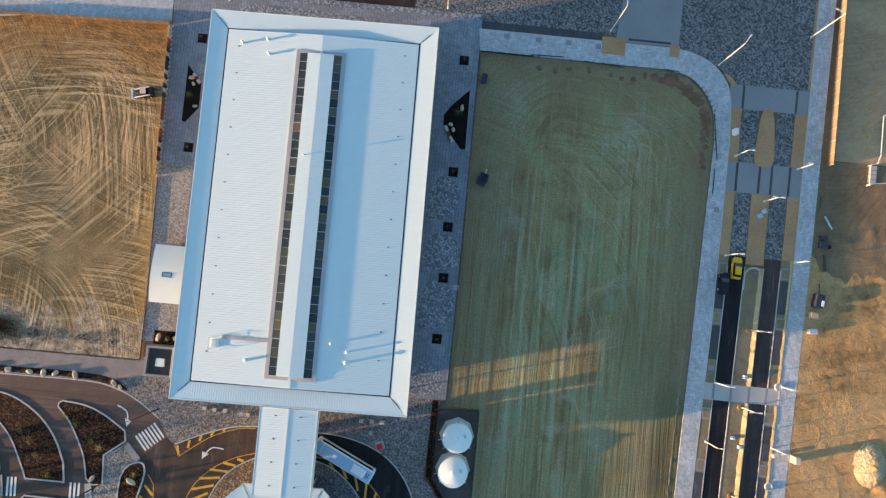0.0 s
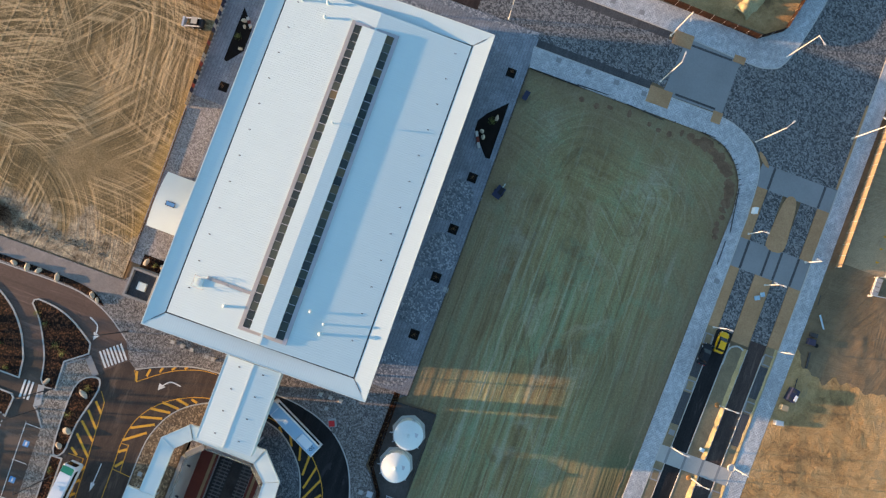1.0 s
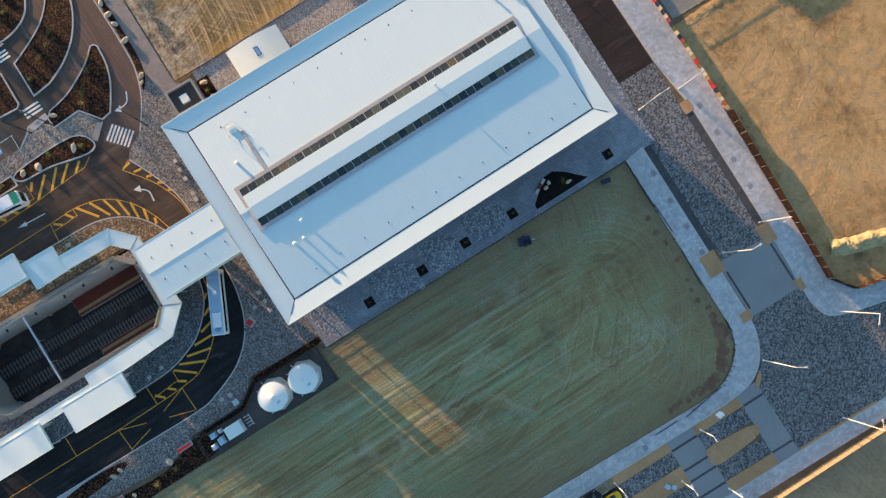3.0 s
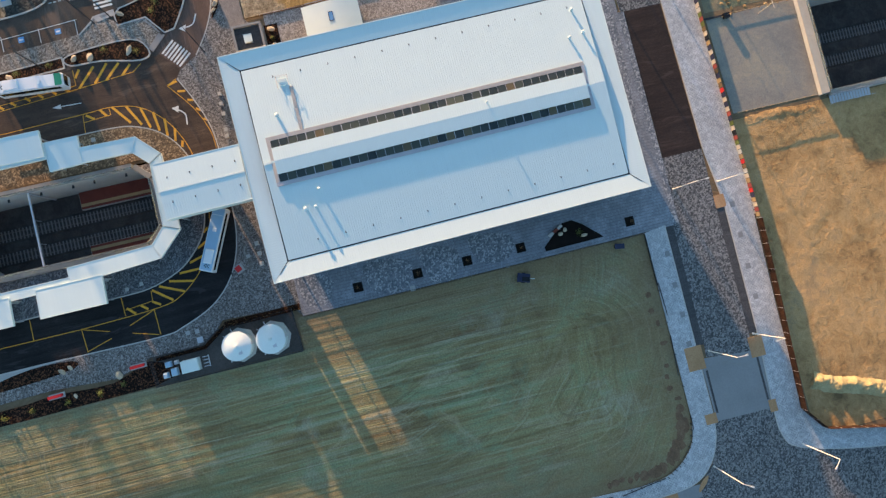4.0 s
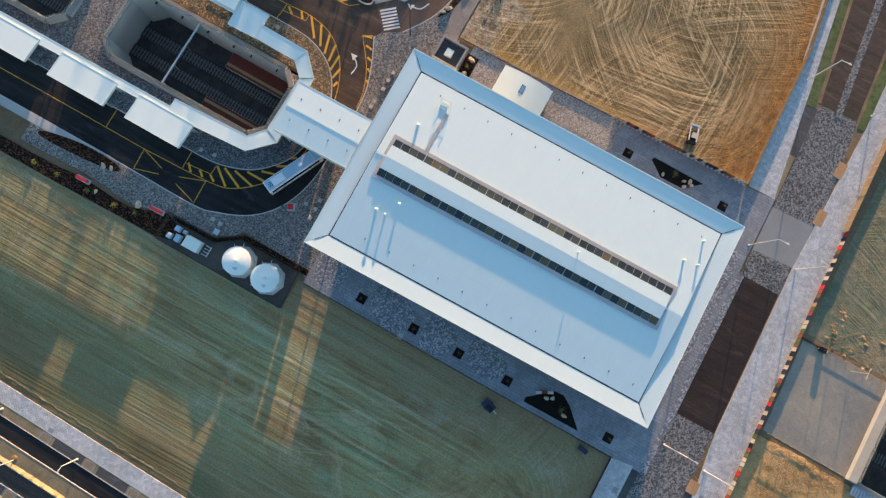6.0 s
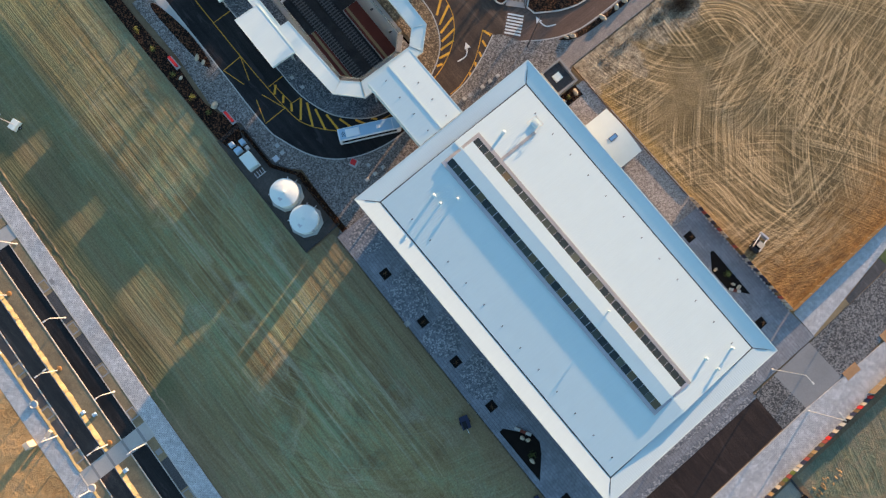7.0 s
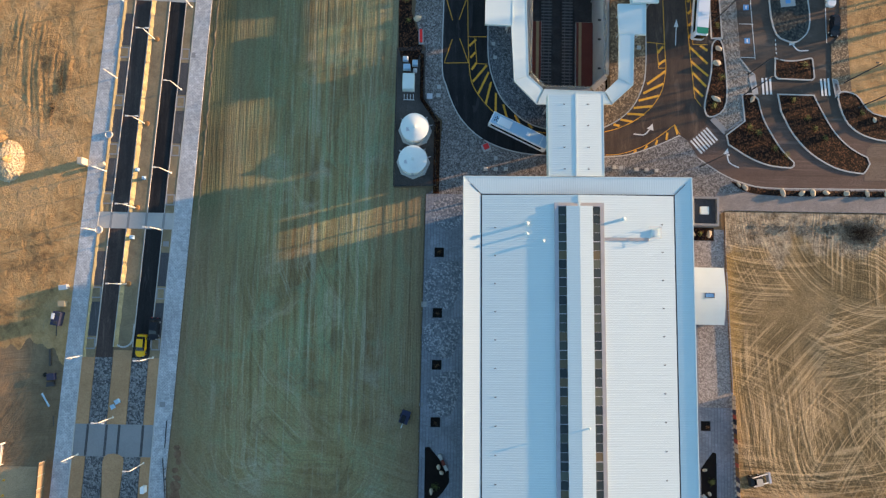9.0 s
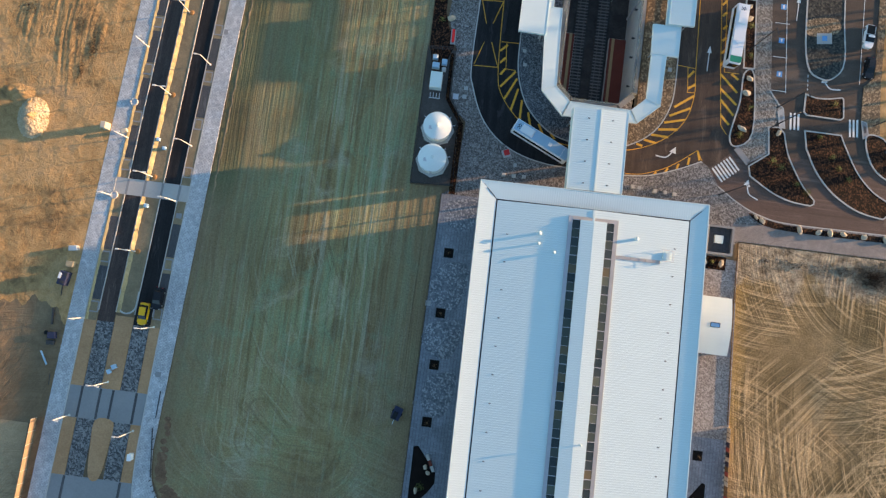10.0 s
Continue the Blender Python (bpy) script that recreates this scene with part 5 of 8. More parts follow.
# glazed lantern along the ridge
LY0, LY1, LC, GI, GO = -30.2, 28.6, 4.45, 2.35, 3.75
zr = lambda x: Z_RIDGE + (Z_GUT + 0.12 - Z_RIDGE) * abs(x) / (GW - 0.12)
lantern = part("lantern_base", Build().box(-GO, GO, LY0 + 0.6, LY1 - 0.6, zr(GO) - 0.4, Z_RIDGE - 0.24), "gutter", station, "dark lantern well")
for s in (-1, 1):
    part("lantern_kerb", Build().box(*sorted((s * GO, s * LC)), LY0, LY1, zr(LC) - 0.05, Z_RIDGE - 0.02), "walkway" if s < 0 else "kerbgrey", station, "metal walkway beside the lantern")
    part("lantern_kerb", Build().box(-GO, GO, *sorted((LY0 if s < 0 else LY1, (LY0 if s < 0 else LY1) - s * 0.6)), zr(LC), Z_RIDGE - 0.01), "walkway" if s < 0 else "kerbgrey", station, "metal flashing at the lantern end")
    part("lantern_roof", ribbed_slope(s * GI, Z_RIDGE + 0.32, 0.0, Z_RIDGE + 0.46, LY0 + 0.6, LY1 - 0.6), "roof", station, "white ribbed lantern roof")
    part("lantern_upstand", Build().box(*sorted((s * (GI - 0.1), s * GI)), LY0 + 0.6, LY1 - 0.6, Z_RIDGE - 0.2, Z_RIDGE + 0.31), "fascia", station, "white upstand")
    part("lantern_gable", Build().add([(-GI, 0, Z_RIDGE - 0.2), (GI, 0, Z_RIDGE - 0.2), (GI, 0, Z_RIDGE + 0.31), (0, 0, Z_RIDGE + 0.45), (-GI, 0, Z_RIDGE + 0.31)], [(0, 1, 2, 3, 4)]), "fascia", station, "white gable end", at=Matrix.Translation((0, LY1 - 0.6 if s > 0 else LY0 + 0.6, 0)))
    # panes between white bars, wider bars every fourth
    n = 36
    p = (LY1 - LY0 - 1.2) / n
    slope = lambda x: Z_RIDGE - 0.04 + 0.12 * (GO - x) / (GO - GI)
    pane = Build()
    pane.add([(s * GI, 0.02, slope(GI)), (s * (GO - 0.02), 0.02, slope(GO)), (s * (GO - 0.02), p - 0.02, slope(GO)), (s * GI, p - 0.02, slope(GI)),
              (s * GI, 0.02, slope(GI) - 0.03), (s * (GO - 0.02), 0.02, slope(GO) - 0.03), (s * (GO - 0.02), p - 0.02, slope(GO) - 0.03), (s * GI, p - 0.02, slope(GI) - 0.03)],
             [(0, 1, 2, 3), (7, 6, 5, 4), (0, 4, 5, 1), (1, 5, 6, 2), (2, 6, 7, 3), (3, 7, 4, 0)])
    pane_mesh = pane.mesh("pane", "glass")
    for i in range(n):
        o = part("pane", pane_mesh, None, station, at=Matrix.Translation((0, LY0 + 0.6 + i * p, 0)))
        o.visible_shadow = False
        w = 0.12 if i % 4 == 0 else 0.045
        part("glazing_bar", Build().bar((s * GI, LY0 + 0.6 + i * p, slope(GI) + 0.02), (s * GO, LY0 + 0.6 + i * p, slope(GO) + 0.02), w, 0.07), "kerbgrey", station, "grey glazing bar")
    # blinds and ledges seen dimly below the glass
    for i in range(0, n, 4):
        part("roof_beam", Build().box(*sorted((s * GI, s * GO)), LY0 + 0.5 + i * p, LY0 + 0.9 + i * p, Z_RIDGE - 0.23, Z_RIDGE - 0.20), "sleeper", station, "grey beam under the glass")
        if (i // 4) % 3 != 0:
            part("roof_blind", Build().box(*sorted((s * (GI + 0.1), s * (GO - 0.5))), LY0 + 1.2 + i * p, LY0 + 0.3 + (i + 4) * p, Z_RIDGE - 0.23, Z_RIDGE - 0.215), "brownsand", station, "brown lining under the glass")

# roof fittings
def vent(x, y, h, r):
    v = thing("roof_vent", "white round roof vent with a cap, on the station roof", "roof vent", group="roof vents")
    q = ST @ Vector((x, y, zr(x)))
    part("pipe", Build().tube((q.x, q.y, q.z - 0.05), (q.x, q.y, q.z + h), r, 14), "fascia", v)
    part("cap", Build().lathe((q.x, q.y, q.z + h), [(r * 1.5, 0.0), (r * 1.5, 0.10), (r * 0.5, 0.22)], 14), "fascia", v)
    return v


for x, y, h, r in ((-14.4, 29.2, 0.55, 0.2), (-9.8, 30.1, 0.6, 0.2), (-9.4, 27.4, 0.55, 0.2), (-7.9, -27.3, 0.6, 0.26), (6.5, -23.3, 0.35, 0.2), (9.4, -24.6, 0.5, 0.18), (9.4, -26.4, 0.65, 0.26)):
    vent(x, y, h, r)
lv = thing("lantern_vent", "small white vent pipe on the lantern ridge", "roof vent")
q = ST @ Vector((-1.2, 9.4, Z_RIDGE + 0.38))
part("pipe", Build().tube(q, q + Vector((0, 0, 0.6)), 0.12, 10), "fascia", lv)
part("cap", Build().lathe(q + Vector((0, 0, 0.6)), [(0.2, 0), (0.2, 0.08), (0.06, 0.16)], 10), "fascia", lv)
anchor_x = (-15.1, 15.0)
for x in anchor_x:
    for i in range(12):
        q = ST @ Vector((x, -26.4 + i * 5.0 + (0.7 if x > 0 else 0.0), zr(x)))
        a = thing("safety_anchor", "small grey roof safety anchor", "roof anchor", group="roof anchors")
        part("foot", Build().box(q.x - 0.17, q.x + 0.17, q.y - 0.09, q.y + 0.09, q.z - 0.01, q.z + 0.04), "darksteel", a)
        part("eye", Build().tube((q.x, q.y, q.z + 0.03), (q.x, q.y, q.z + 0.07), 0.05, 8), "steel", a)
hatch = thing("roof_access_cage", "white roof access hatch with a guard rail", "roof hatch")
def hz(x, y, dz):
    v = ST @ Vector((x, y, zr(x) + dz))
    return (v.x, v.y, v.z)
part("hatch_box", Build().box(-0.6, 0.6, -0.6, 0.6, -0.05, 0.35), "fascia", hatch, at=ST @ Matrix.Translation((-13.6, -24.9, zr(13.6))))
for dx in (-1.0, 1.0):
    for dy in (-1.0, 1.0):
        part("guard_post", Build().tube(hz(-13.6 + dx, -24.9 + dy, 0), hz(-13.6 + dx, -24.9 + dy, 1.1), 0.04, 6), "lampwhite", hatch)
for dz in (0.55, 1.08):
    for a, b in (((-1, -1), (-1, 1)), ((-1, 1), (1, 1)), ((1, -1), (-1, -1))):
        part("guard_rail", Build().bar(hz(-13.6 + a[0], -24.9 + a[1], dz), hz(-13.6 + b[0], -24.9 + b[1], dz), 0.06, 0.06), "lampwhite", hatch)
rw = thing("roof_walkway", "galvanised walkway grating from the hatch to the lantern", "roof walkway")
for i in range(6):
    x = -12.6 + i * 1.36
    part("grating", Build().box(-0.64, 0.64, -0.28, 0.28, 0.06, 0.12), "walkway", rw, at=ST @ Matrix.Translation((x + 0.64, -23.7, zr(x + 0.64) + 0.01)))
    part("foot", Build().box(-0.06, 0.06, -0.28, 0.28, -0.01, 0.06), "steel", rw, at=ST @ Matrix.Translation((x, -23.7, zr(x) + 0.02)))

# ---- canopies ----
def canopy(name, quads, z, label, columns=(), fall=0.0, group="", mat="roof"):
    """Flat-roofed canopy of several plan panels on slim columns."""
    c = thing(name, label, "canopy", group=group)
    k = 0.0089   # plan drawn for a roof a metre lower
    for pts in [[(x + k * (26 - x), y + k * (-13 - y)) for x, y in q] for q in quads]:
        for nm, b, m2, lab in (("roof_panel", Build().prism(list(pts), z - 0.45, z), mat, "white roof panel"), ("edge_trim", Build().band(list(pts), 0.10, z - 0.5, z + 0.05, True), "fascia", "white edge trim")):
            b.v = [(x, y, h + 0.045 * max(0.0, abs(x - 1.4) - 8.7)) for x, y, h in b.v]   # the roofs fall towards the cutting
            part(nm, b, m2, c, lab)
    for x, y in columns:
        part("column", Build().tube((x, y, 0.0), (x, y, z - 0.2 + 0.045 * max(0.0, abs(x - 1.4) - 8.7)), 0.12, 10), "steel", c, "steel column")
    return c


link = thing("link_canopy", "white ribbed gabled canopy linking station and bus interchange", "canopy")
LK = pose(1.94, -42.66, 0, 0, 0, 1.0)
for s in (-1, 1):
    part("roof_slope", ribbed_slope(s * 4.96, 8.95, 0.0, 9.17, -8.45, 6.7), "roof", link, "white ribbed roof sheet", at=LK)
    part("fascia", Build().box(*sorted((s * 4.96, s * 5.08)), -8.45, 6.7, 6.85, 9.0), "fascia", link, "deep white fascia", at=LK)
    for y in (-7.4, 0.0, 6.2):
        part("column", Build().tube((s * 4.4, y, 0.0), (s * 4.4, y, 6.95), 0.18, 10), "steel", link, "steel column", at=LK)
part("fascia", Build().box(-4.96, 4.96, -8.57, -8.45, 6.85, 8.98), "fascia", link, "deep white fascia", at=LK)
part("ceiling", Build().box(-4.96, 4.96, -8.45, 6.7, 6.88, 6.92), "wall", link, "flat grey lining", at=LK)
part("ridge_cap", Build().box(-0.14, 0.14, -8.45, 6.7, 9.15, 9.22), "fascia", link, at=LK)
for i in range(4):
    for s in (-1, 1):
        q = LK @ Vector((s * 2.2, -6.6 + i * 4.0, 9.07))
        a = thing("safety_anchor", "small grey roof safety anchor", "roof anchor", group="roof anchors")
        part("foot", Build().box(q.x - 0.17, q.x + 0.17, q.y - 0.09, q.y + 0.09, q.z - 0.01, q.z + 0.05), "darksteel", a)
        part("eye", Build().tube((q.x, q.y, q.z + 0.04), (q.x, q.y, q.z + 0.09), 0.05, 8), "steel", a)
# unseen walls added under the link roof to block low sun, slits between them
for y0, y1 in ((-8.4, -5.8), (-5.4, -2.1), (-1.7, 0.2)):
    part("shade_wall", Build().box(-4.6, -4.45, y0, y1, 0.1, 6.9), "wall", link, "unseen grey wall blocking the low sun", at=LK)
# unseen glazing frame between these walls and the station, barring the sun patch
for z, w in ((5.5, 0.10), (6.35, 0.04), (6.7, 0.04)):
    part("transom", Build().box(-4.6, -4.52, 0.2, 6.6, z - w / 2, z + w / 2), "darksteel", link, "dark steel transom", at=LK)
for y, w in ((0.25, 0.1), (1.45, 0.07), (2.0, 0.05), (3.0, 0.06), (4.6, 0.06)):
    part("mullion", Build().box(-4.62, -4.5, y - w / 2, y + w / 2, 0.1, 6.9), "darksteel", link, "dark steel mullion", at=LK)
ZC = 5.15   # canopy roofs of the bus interchange
canopy("ring_canopy", [
    [(13.9, -71.6), (12.8, -55.1), (10.1, -56.2), (10.7, -71.6)],
    [(12.8, -55.1), (8.4, -50.7), (7.2, -53.6), (10.1, -56.2)],
    [(8.4, -50.7), (-6.0, -51.1), (-4.6, -53.4), (7.2, -53.6)],
    [(-6.0, -51.1), (-10.0, -54.9), (-7.3, -56.1), (-4.6, -53.4)],
    [(-10.0, -54.9), (-10.2, -65.0), (-7.4, -65.0), (-7.3, -56.1)]], ZC, "white angular canopy round the head of the cutting",
    [(13.2, -70.8), (12.6, -63), (11.9, -56), (8.2, -52.3), (-5.6, -52.6), (-9.2, -56), (-9.4, -64.4)])
# unseen walls added under the ring canopy to keep the field behind shaded
sun_block = thing("sun_block_walls", "unseen grey walls under the ring canopy that block the low sun", "lobby")
for a, b in (((12.1, -66.0), (11.7, -56.0)), ((11.7, -56.0), (8.0, -52.2)), ((8.0, -52.2), (-3.0, -52.3))):
    part("wall", Build().band([a, b], 0.2, 0.1, ZC - 0.45), "wall", sun_block, "grey wall panel")
canopy("west_canopy", [[(-12.5, -71.0), (-12.5, -65.0), (-7.4, -65.0), (-7.2, -71.0)]], ZC - 0.25, "small white canopy joining two bus shelters", [(-11.9, -70), (-11.9, -66), (-8, -70), (-8, -66)])
SHELTERS = [("bus_shelter", 13.4, 18.6, -77.6, -65.9), ("bus_shelter", 13.6, 18.7, -94.4, -82.4), ("bus_shelter", 13.6, 18.7, -112, -99.5),
            ("bus_shelter", -14.8, -10.0, -82.3, -71.2), ("bus_shelter", -14.2, -9.4, -99.0, -87.4), ("bus_shelter", -14.2, -9.4, -116.0, -104)]
for nm, x0, x1, y0, y1 in SHELTERS:
    s = canopy(nm, [[(x0, y0), (x1, y0), (x1, y1), (x0, y1)]], ZC + 0.15, "flat white bus shelter roof on slim posts", [(x, y) for x in (x0 + 0.8, x1 - 0.8) for y in (y0 + 1, y1 - 1)], group="bus shelters")
    cx = (x0 + x1) / 2
    if x0 > 0:
        part("back_wall", Build().box(x0 + 0.5, x0 + 0.62, y0 + 0.4, y1 - 0.4, 0.13, 2.6), "wall", s, "grey back wall")
    part("bench", Build().box(cx - 0.25, cx + 0.25, y0 + 3, y1 - 3, 0.5, 0.58), "timber", s, "timber bench")
    part("bench_leg", Build().box(cx - 0.2, cx + 0.2, y0 + 3.4, y0 + 3.6, 0.13, 0.5), "darksteel", s)
    part("bench_leg", Build().box(cx - 0.2, cx + 0.2, y1 - 3.6, y1 - 3.4, 0.13, 0.5), "darksteel", s)
canopy("link_strip_canopy", [[(12.6, -120), (14.6, -120), (14.0, -66.0), (12.4, -66.0)]], ZC - 0.1, "narrow pale canopy strip beside the bus shelters", [(13.4, y) for y in (-115, -104, -97, -80)])
canopy("link_strip_canopy", [[(-12.4, -120), (-9.0, -120), (-9.6, -71.0), (-12.3, -71.0)]], ZC - 0.1, "narrow pale canopy strip beside the bus shelters", [(-10.6, y) for y in (-115, -102, -85, -72)])

# low buildings on the west side
shed = thing("entrance_canopy_roof", "plain white side entrance roof with a small skylight", "annex")
part("wall", Build().box(-27.3, -19.5, -19.9, -9.6, 0.1, 2.9), "wall", shed, "grey wall")
vault = Build()
_arc = [(-9.4 - 10.8 * i / 14, 3.05 + 0.75 * math.sin(math.pi * i / 14)) for i in range(15)]
for x in (-27.7, -18.5):
    vault.v += [(x, y, z) for y, z in _arc] + [(x, y, z - 0.15) for y, z in _arc]
vault.f = [(i, i + 1, 31 + i, 30 + i) for i in range(14)] + [(15 + i, 45 + i, 46 + i, 16 + i) for i in range(14)]
vault.f += [(o + i, o + 15 + i, o + 16 + i, o + i + 1) for o in (0, 30) for i in range(14)] + [(0, 30, 45, 15), (14, 29, 59, 44)]
part("roof", vault, "fascia", shed, "smooth white vaulted roof", smooth=False)
part("skylight", Build().box(-25.5, -23.8, -15.35, -14.55, 3.70, 3.85), "bluepaint", shed, "blue skylight pane")
part("skylight_frame", Build().band([(-25.5, -15.35), (-23.8, -15.35), (-23.8, -14.55), (-25.5, -14.55)], 0.1, 3.68, 3.87, True), "darksteel", shed, "dark skylight frame")
lift = thing("plant_enclosure", "grey open-topped plant enclosure with a white unit inside", "plant enclosure")
for x0, x1, y0, y1 in ((-26.9, -26.5, -33.8, -28.2), (-22.1, -21.7, -33.8, -28.2), (-26.5, -22.1, -33.8, -33.4), (-26.5, -22.1, -28.6, -28.2)):
    # the east wall is tan instead of grey, sunlight painted in by material
    part("wall", Build().box(x0, x1, y0, y1, 0.1, 3.2), "limestone" if x0 > -23 else "slab", lift, "concrete wall, grey but tan on the sunlit east side")
part("roof", Build().box(-26.5, -22.1, -33.4, -28.6, 2.3, 2.5), "asphaltgrey", lift, "dark recessed roof")
part("unit", Build().box(-25.0, -23.4, -31.9, -30.4, 2.5, 3.0), "fascia", lift, "white skylight unit")
bed("bed_enclosure", [(-27.2, -28.15), (-20.5, -28.15), (-20.5, -25.6), (-27.2, -25.6)], "small mulch bed with a boulder beside the enclosure", smooth=False, kerb=False)


# ---- road paint ----
def paint_bar(parent, a, b, w, mat="yellow", name="stripe", z=0.045):
    return part(name, Build().band([a, b], w, z - 0.03, z), mat, parent)


def paint_set(label, category="road marking"):
    return thing("road_marking", label, category)


def pairs(flatlist):
    return [((flatlist[i], flatlist[i + 1]), (flatlist[i + 2], flatlist[i + 3])) for i in range(0, len(flatlist), 4)]


he = paint_set("worn yellow chevron bars on black asphalt beside the inner kerb")
for a, b in pairs([17.8, -59.6, 20.5, -56.2, 17.4, -58.2, 19.4, -53.8, 16.9, -56.2, 17.9, -51.7, 15.9, -54.0, 15.9, -49.9, 14.4, -51.7, 13.5, -48.5, 12.1, -49.7, 11.0, -47.7, 9.4, -48.0, 8.6, -47.1,
                   20.0, -64.8, 21.4, -63.4, 20.1, -62.2, 21.1, -61.0, 19.9, -60.0, 20.8, -58.6]):
    paint_bar(he, a, b, 0.42)
part("line", Build().band([(21.9, -150), (21.9, -74.0)] + curve([(21.9, -74), (21.3, -59.2), (19.8, -54.2), (15.9, -49.8), (12.2, -47.7), (7.5, -46.4), (2.0, -45.9)])[1:], 0.13, 0.02, 0.046), "yellow", he)
for pts in ([(21.4, -65.3), (17.9, -65.4)], [(20.3, -65.1), (19.8, -59.9), (17.8, -59.8)], [(21.8, -82.3), (17.9, -82.3)]):
    part("line", Build().band(pts, 0.12, 0.02, 0.044), "yellow", he)
bx = paint_set("thin yellow keep-clear box lines on the bus loop")
for pts in ([(21.8, -73.6), (26.3, -73.3)], [(21.4, -60.0), (26.3, -59.8)], [(26.2, -73.3), (24.8, -68.6)], [(22.0, -73.4), (23.5, -68.7)], [(24.8, -64.7), (26.2, -60.1)], [(23.3, -64.9), (21.5, -60.1)]):
    part("line", Build().band(pts, 0.13, 0.02, 0.045), "yellow", bx)
hw = paint_set("yellow chevron bars on brown asphalt beside the inner kerb")
for a, b in pairs([-17.4, -64.4, -16.3, -63.0, -17.9, -61.7, -16.5, -60.7, -17.9, -59.4, -14.2, -56.6, -17.4, -56.8, -13.4, -54.7, -16.5, -54.3, -12.5, -53.2, -15.3, -52.2, -11.5, -51.7, -13.6, -50.4, -10.2, -50.5, -11.3, -48.9, -8.9, -49.3, -8.7, -48.0, -7.5, -48.3]):
    paint_bar(hw, a, b, 0.46)
part("line", Build().band([(-17.0, -150), (-17.2, -79.3)] + curve([(-17.2, -79.3), (-17.7, -64.7), (-17.9, -59.4), (-16.7, -54.4), (-13.3, -50.3), (-8.3, -47.5), (-2, -45.9)])[1:], 0.13, 0.02, 0.047), "yellow", hw)
part("line", Build().band([(-13.9, -65.2), (-17.7, -64.9)], 0.12, 0.02, 0.047), "yellow", hw)
part("line", Build().band([(-16.1, -65.1), (-16.5, -59.9), (-17.8, -60.0)], 0.12, 0.02, 0.047), "yellow", hw)
hf = paint_set("yellow chevron bars along the outer edge of the bus road")
for a, b in pairs([-22.7, -64.5, -26.3, -61.1, -23.0, -61.5, -26.4, -58.6, -23.2, -59.3, -26.0, -56.4, -23.5, -56.2, -25.3, -54.4, -24.8, -64.8, -26.3, -63.8, -22.6, -79.7, -21.8, -78.7, -22.8, -77.3, -22.0, -76.4, -23.1, -74.6, -22.3, -73.7,
                   -23.2, -72.1, -22.4, -71.3, -23.3, -69.6, -22.5, -68.8, -23.2, -67.3, -22.5, -66.3]):
    paint_bar(hf, a, b, 0.45, z=0.048)
for i in range(6):
    paint_bar(hf, (-22.6, -82.2 - 2.5 * i), (-21.8, -81.2 - 2.5 * i), 0.4, z=0.048)
for pts in ([(-21.4, -150), (-21.5, -79.9), (-22.6, -65.4), (-23.7, -54.1), (-25.0, -52.4)], [(-22.4, -150), (-22.6, -80.0), (-23.4, -65.0), (-26.4, -65.0)]):
    part("line", Build().band(pts, 0.12, 0.02, 0.047), "yellow", hf)
hs = paint_set("yellow chevron bars by the forecourt kerb")
for a, b in pairs([-19.7, -48.4, -20.2, -46.6, -18.2, -46.9, -18.0, -45.4, -16.2, -45.4, -15.9, -44.3, -14.2, -44.2, -13.7, -43.4, -12.0, -43.2, -11.6, -42.6]):
    paint_bar(hs, a, b, 0.42, z=0.048)
part("line", Build().band(curve([(-6.0, -42.1), (-9.4, -42.5), (-14.4, -44.6), (-19.6, -48.5)]) + [(-20.7, -46.6)], 0.12, 0.02, 0.047), "yellow", hs)


def zebra(a, b, c, d, n, label):
    """Bars from side ab to side cd, each running from a towards d."""
    z = thing("zebra_crossing", label, "zebra crossing", group="zebra crossings")
    for i in range(n):
        f = (i + 0.5) / n
        p = (a[0] + (b[0] - a[0]) * f, a[1] + (b[1] - a[1]) * f)
        q = (d[0] + (c[0] - d[0]) * f, d[1] + (c[1] - d[1]) * f)
        w = math.dist(a, b) / n * 0.52
        part("bar", Build().band([p, q], w, 0.02, 0.052), "white", z)
    return z


zebra((-22.6, -45.2), (-26.2, -48.3), (-28.4, -45.8), (-24.8, -42.7), 7, "white zebra crossing bars on red-brown asphalt")
zebra((-36.9, -58.5), (-39.2, -58.6), (-39.4, -55.2), (-37.1, -55.1), 3, "three white crossing bars in the car park")
zebra((-48.7, -58.6), (-50.9, -58.8), (-51.1, -55.3), (-49.0, -55.1), 3, "three white crossing bars in the car park")


def arrow(x, y, turn, bend, label="white painted road arrow"):
    """bend: 1 turns left, -1 right, 0 straight on."""
    a = thing("road_arrow", label, "road marking", pose(x, y, 0, 0, 0, turn), group="road arrows")
    if bend:
        part("shaft", Build().band([(bend * u, v) for u, v in curve([(0, -2.4), (0.1, -0.6), (-0.5, 0.3), (-1.3, 0.8)], 4)], 0.24, 0.02, 0.052), "white", a)
        part("head", Build().prism([(bend * -1.2, 0.2), (bend * -2.3, 1.3), (bend * -0.9, 1.5)], 0.02, 0.052), "white", a)
    else:
        part("shaft", Build().band([(0, -2.6), (0, 1.2)], 0.17, 0.02, 0.052), "white", a)
        part("head", Build().prism([(-0.45, 1.2), (0.45, 1.2), (0, 2.8)], 0.02, 0.052), "white", a)
    return a


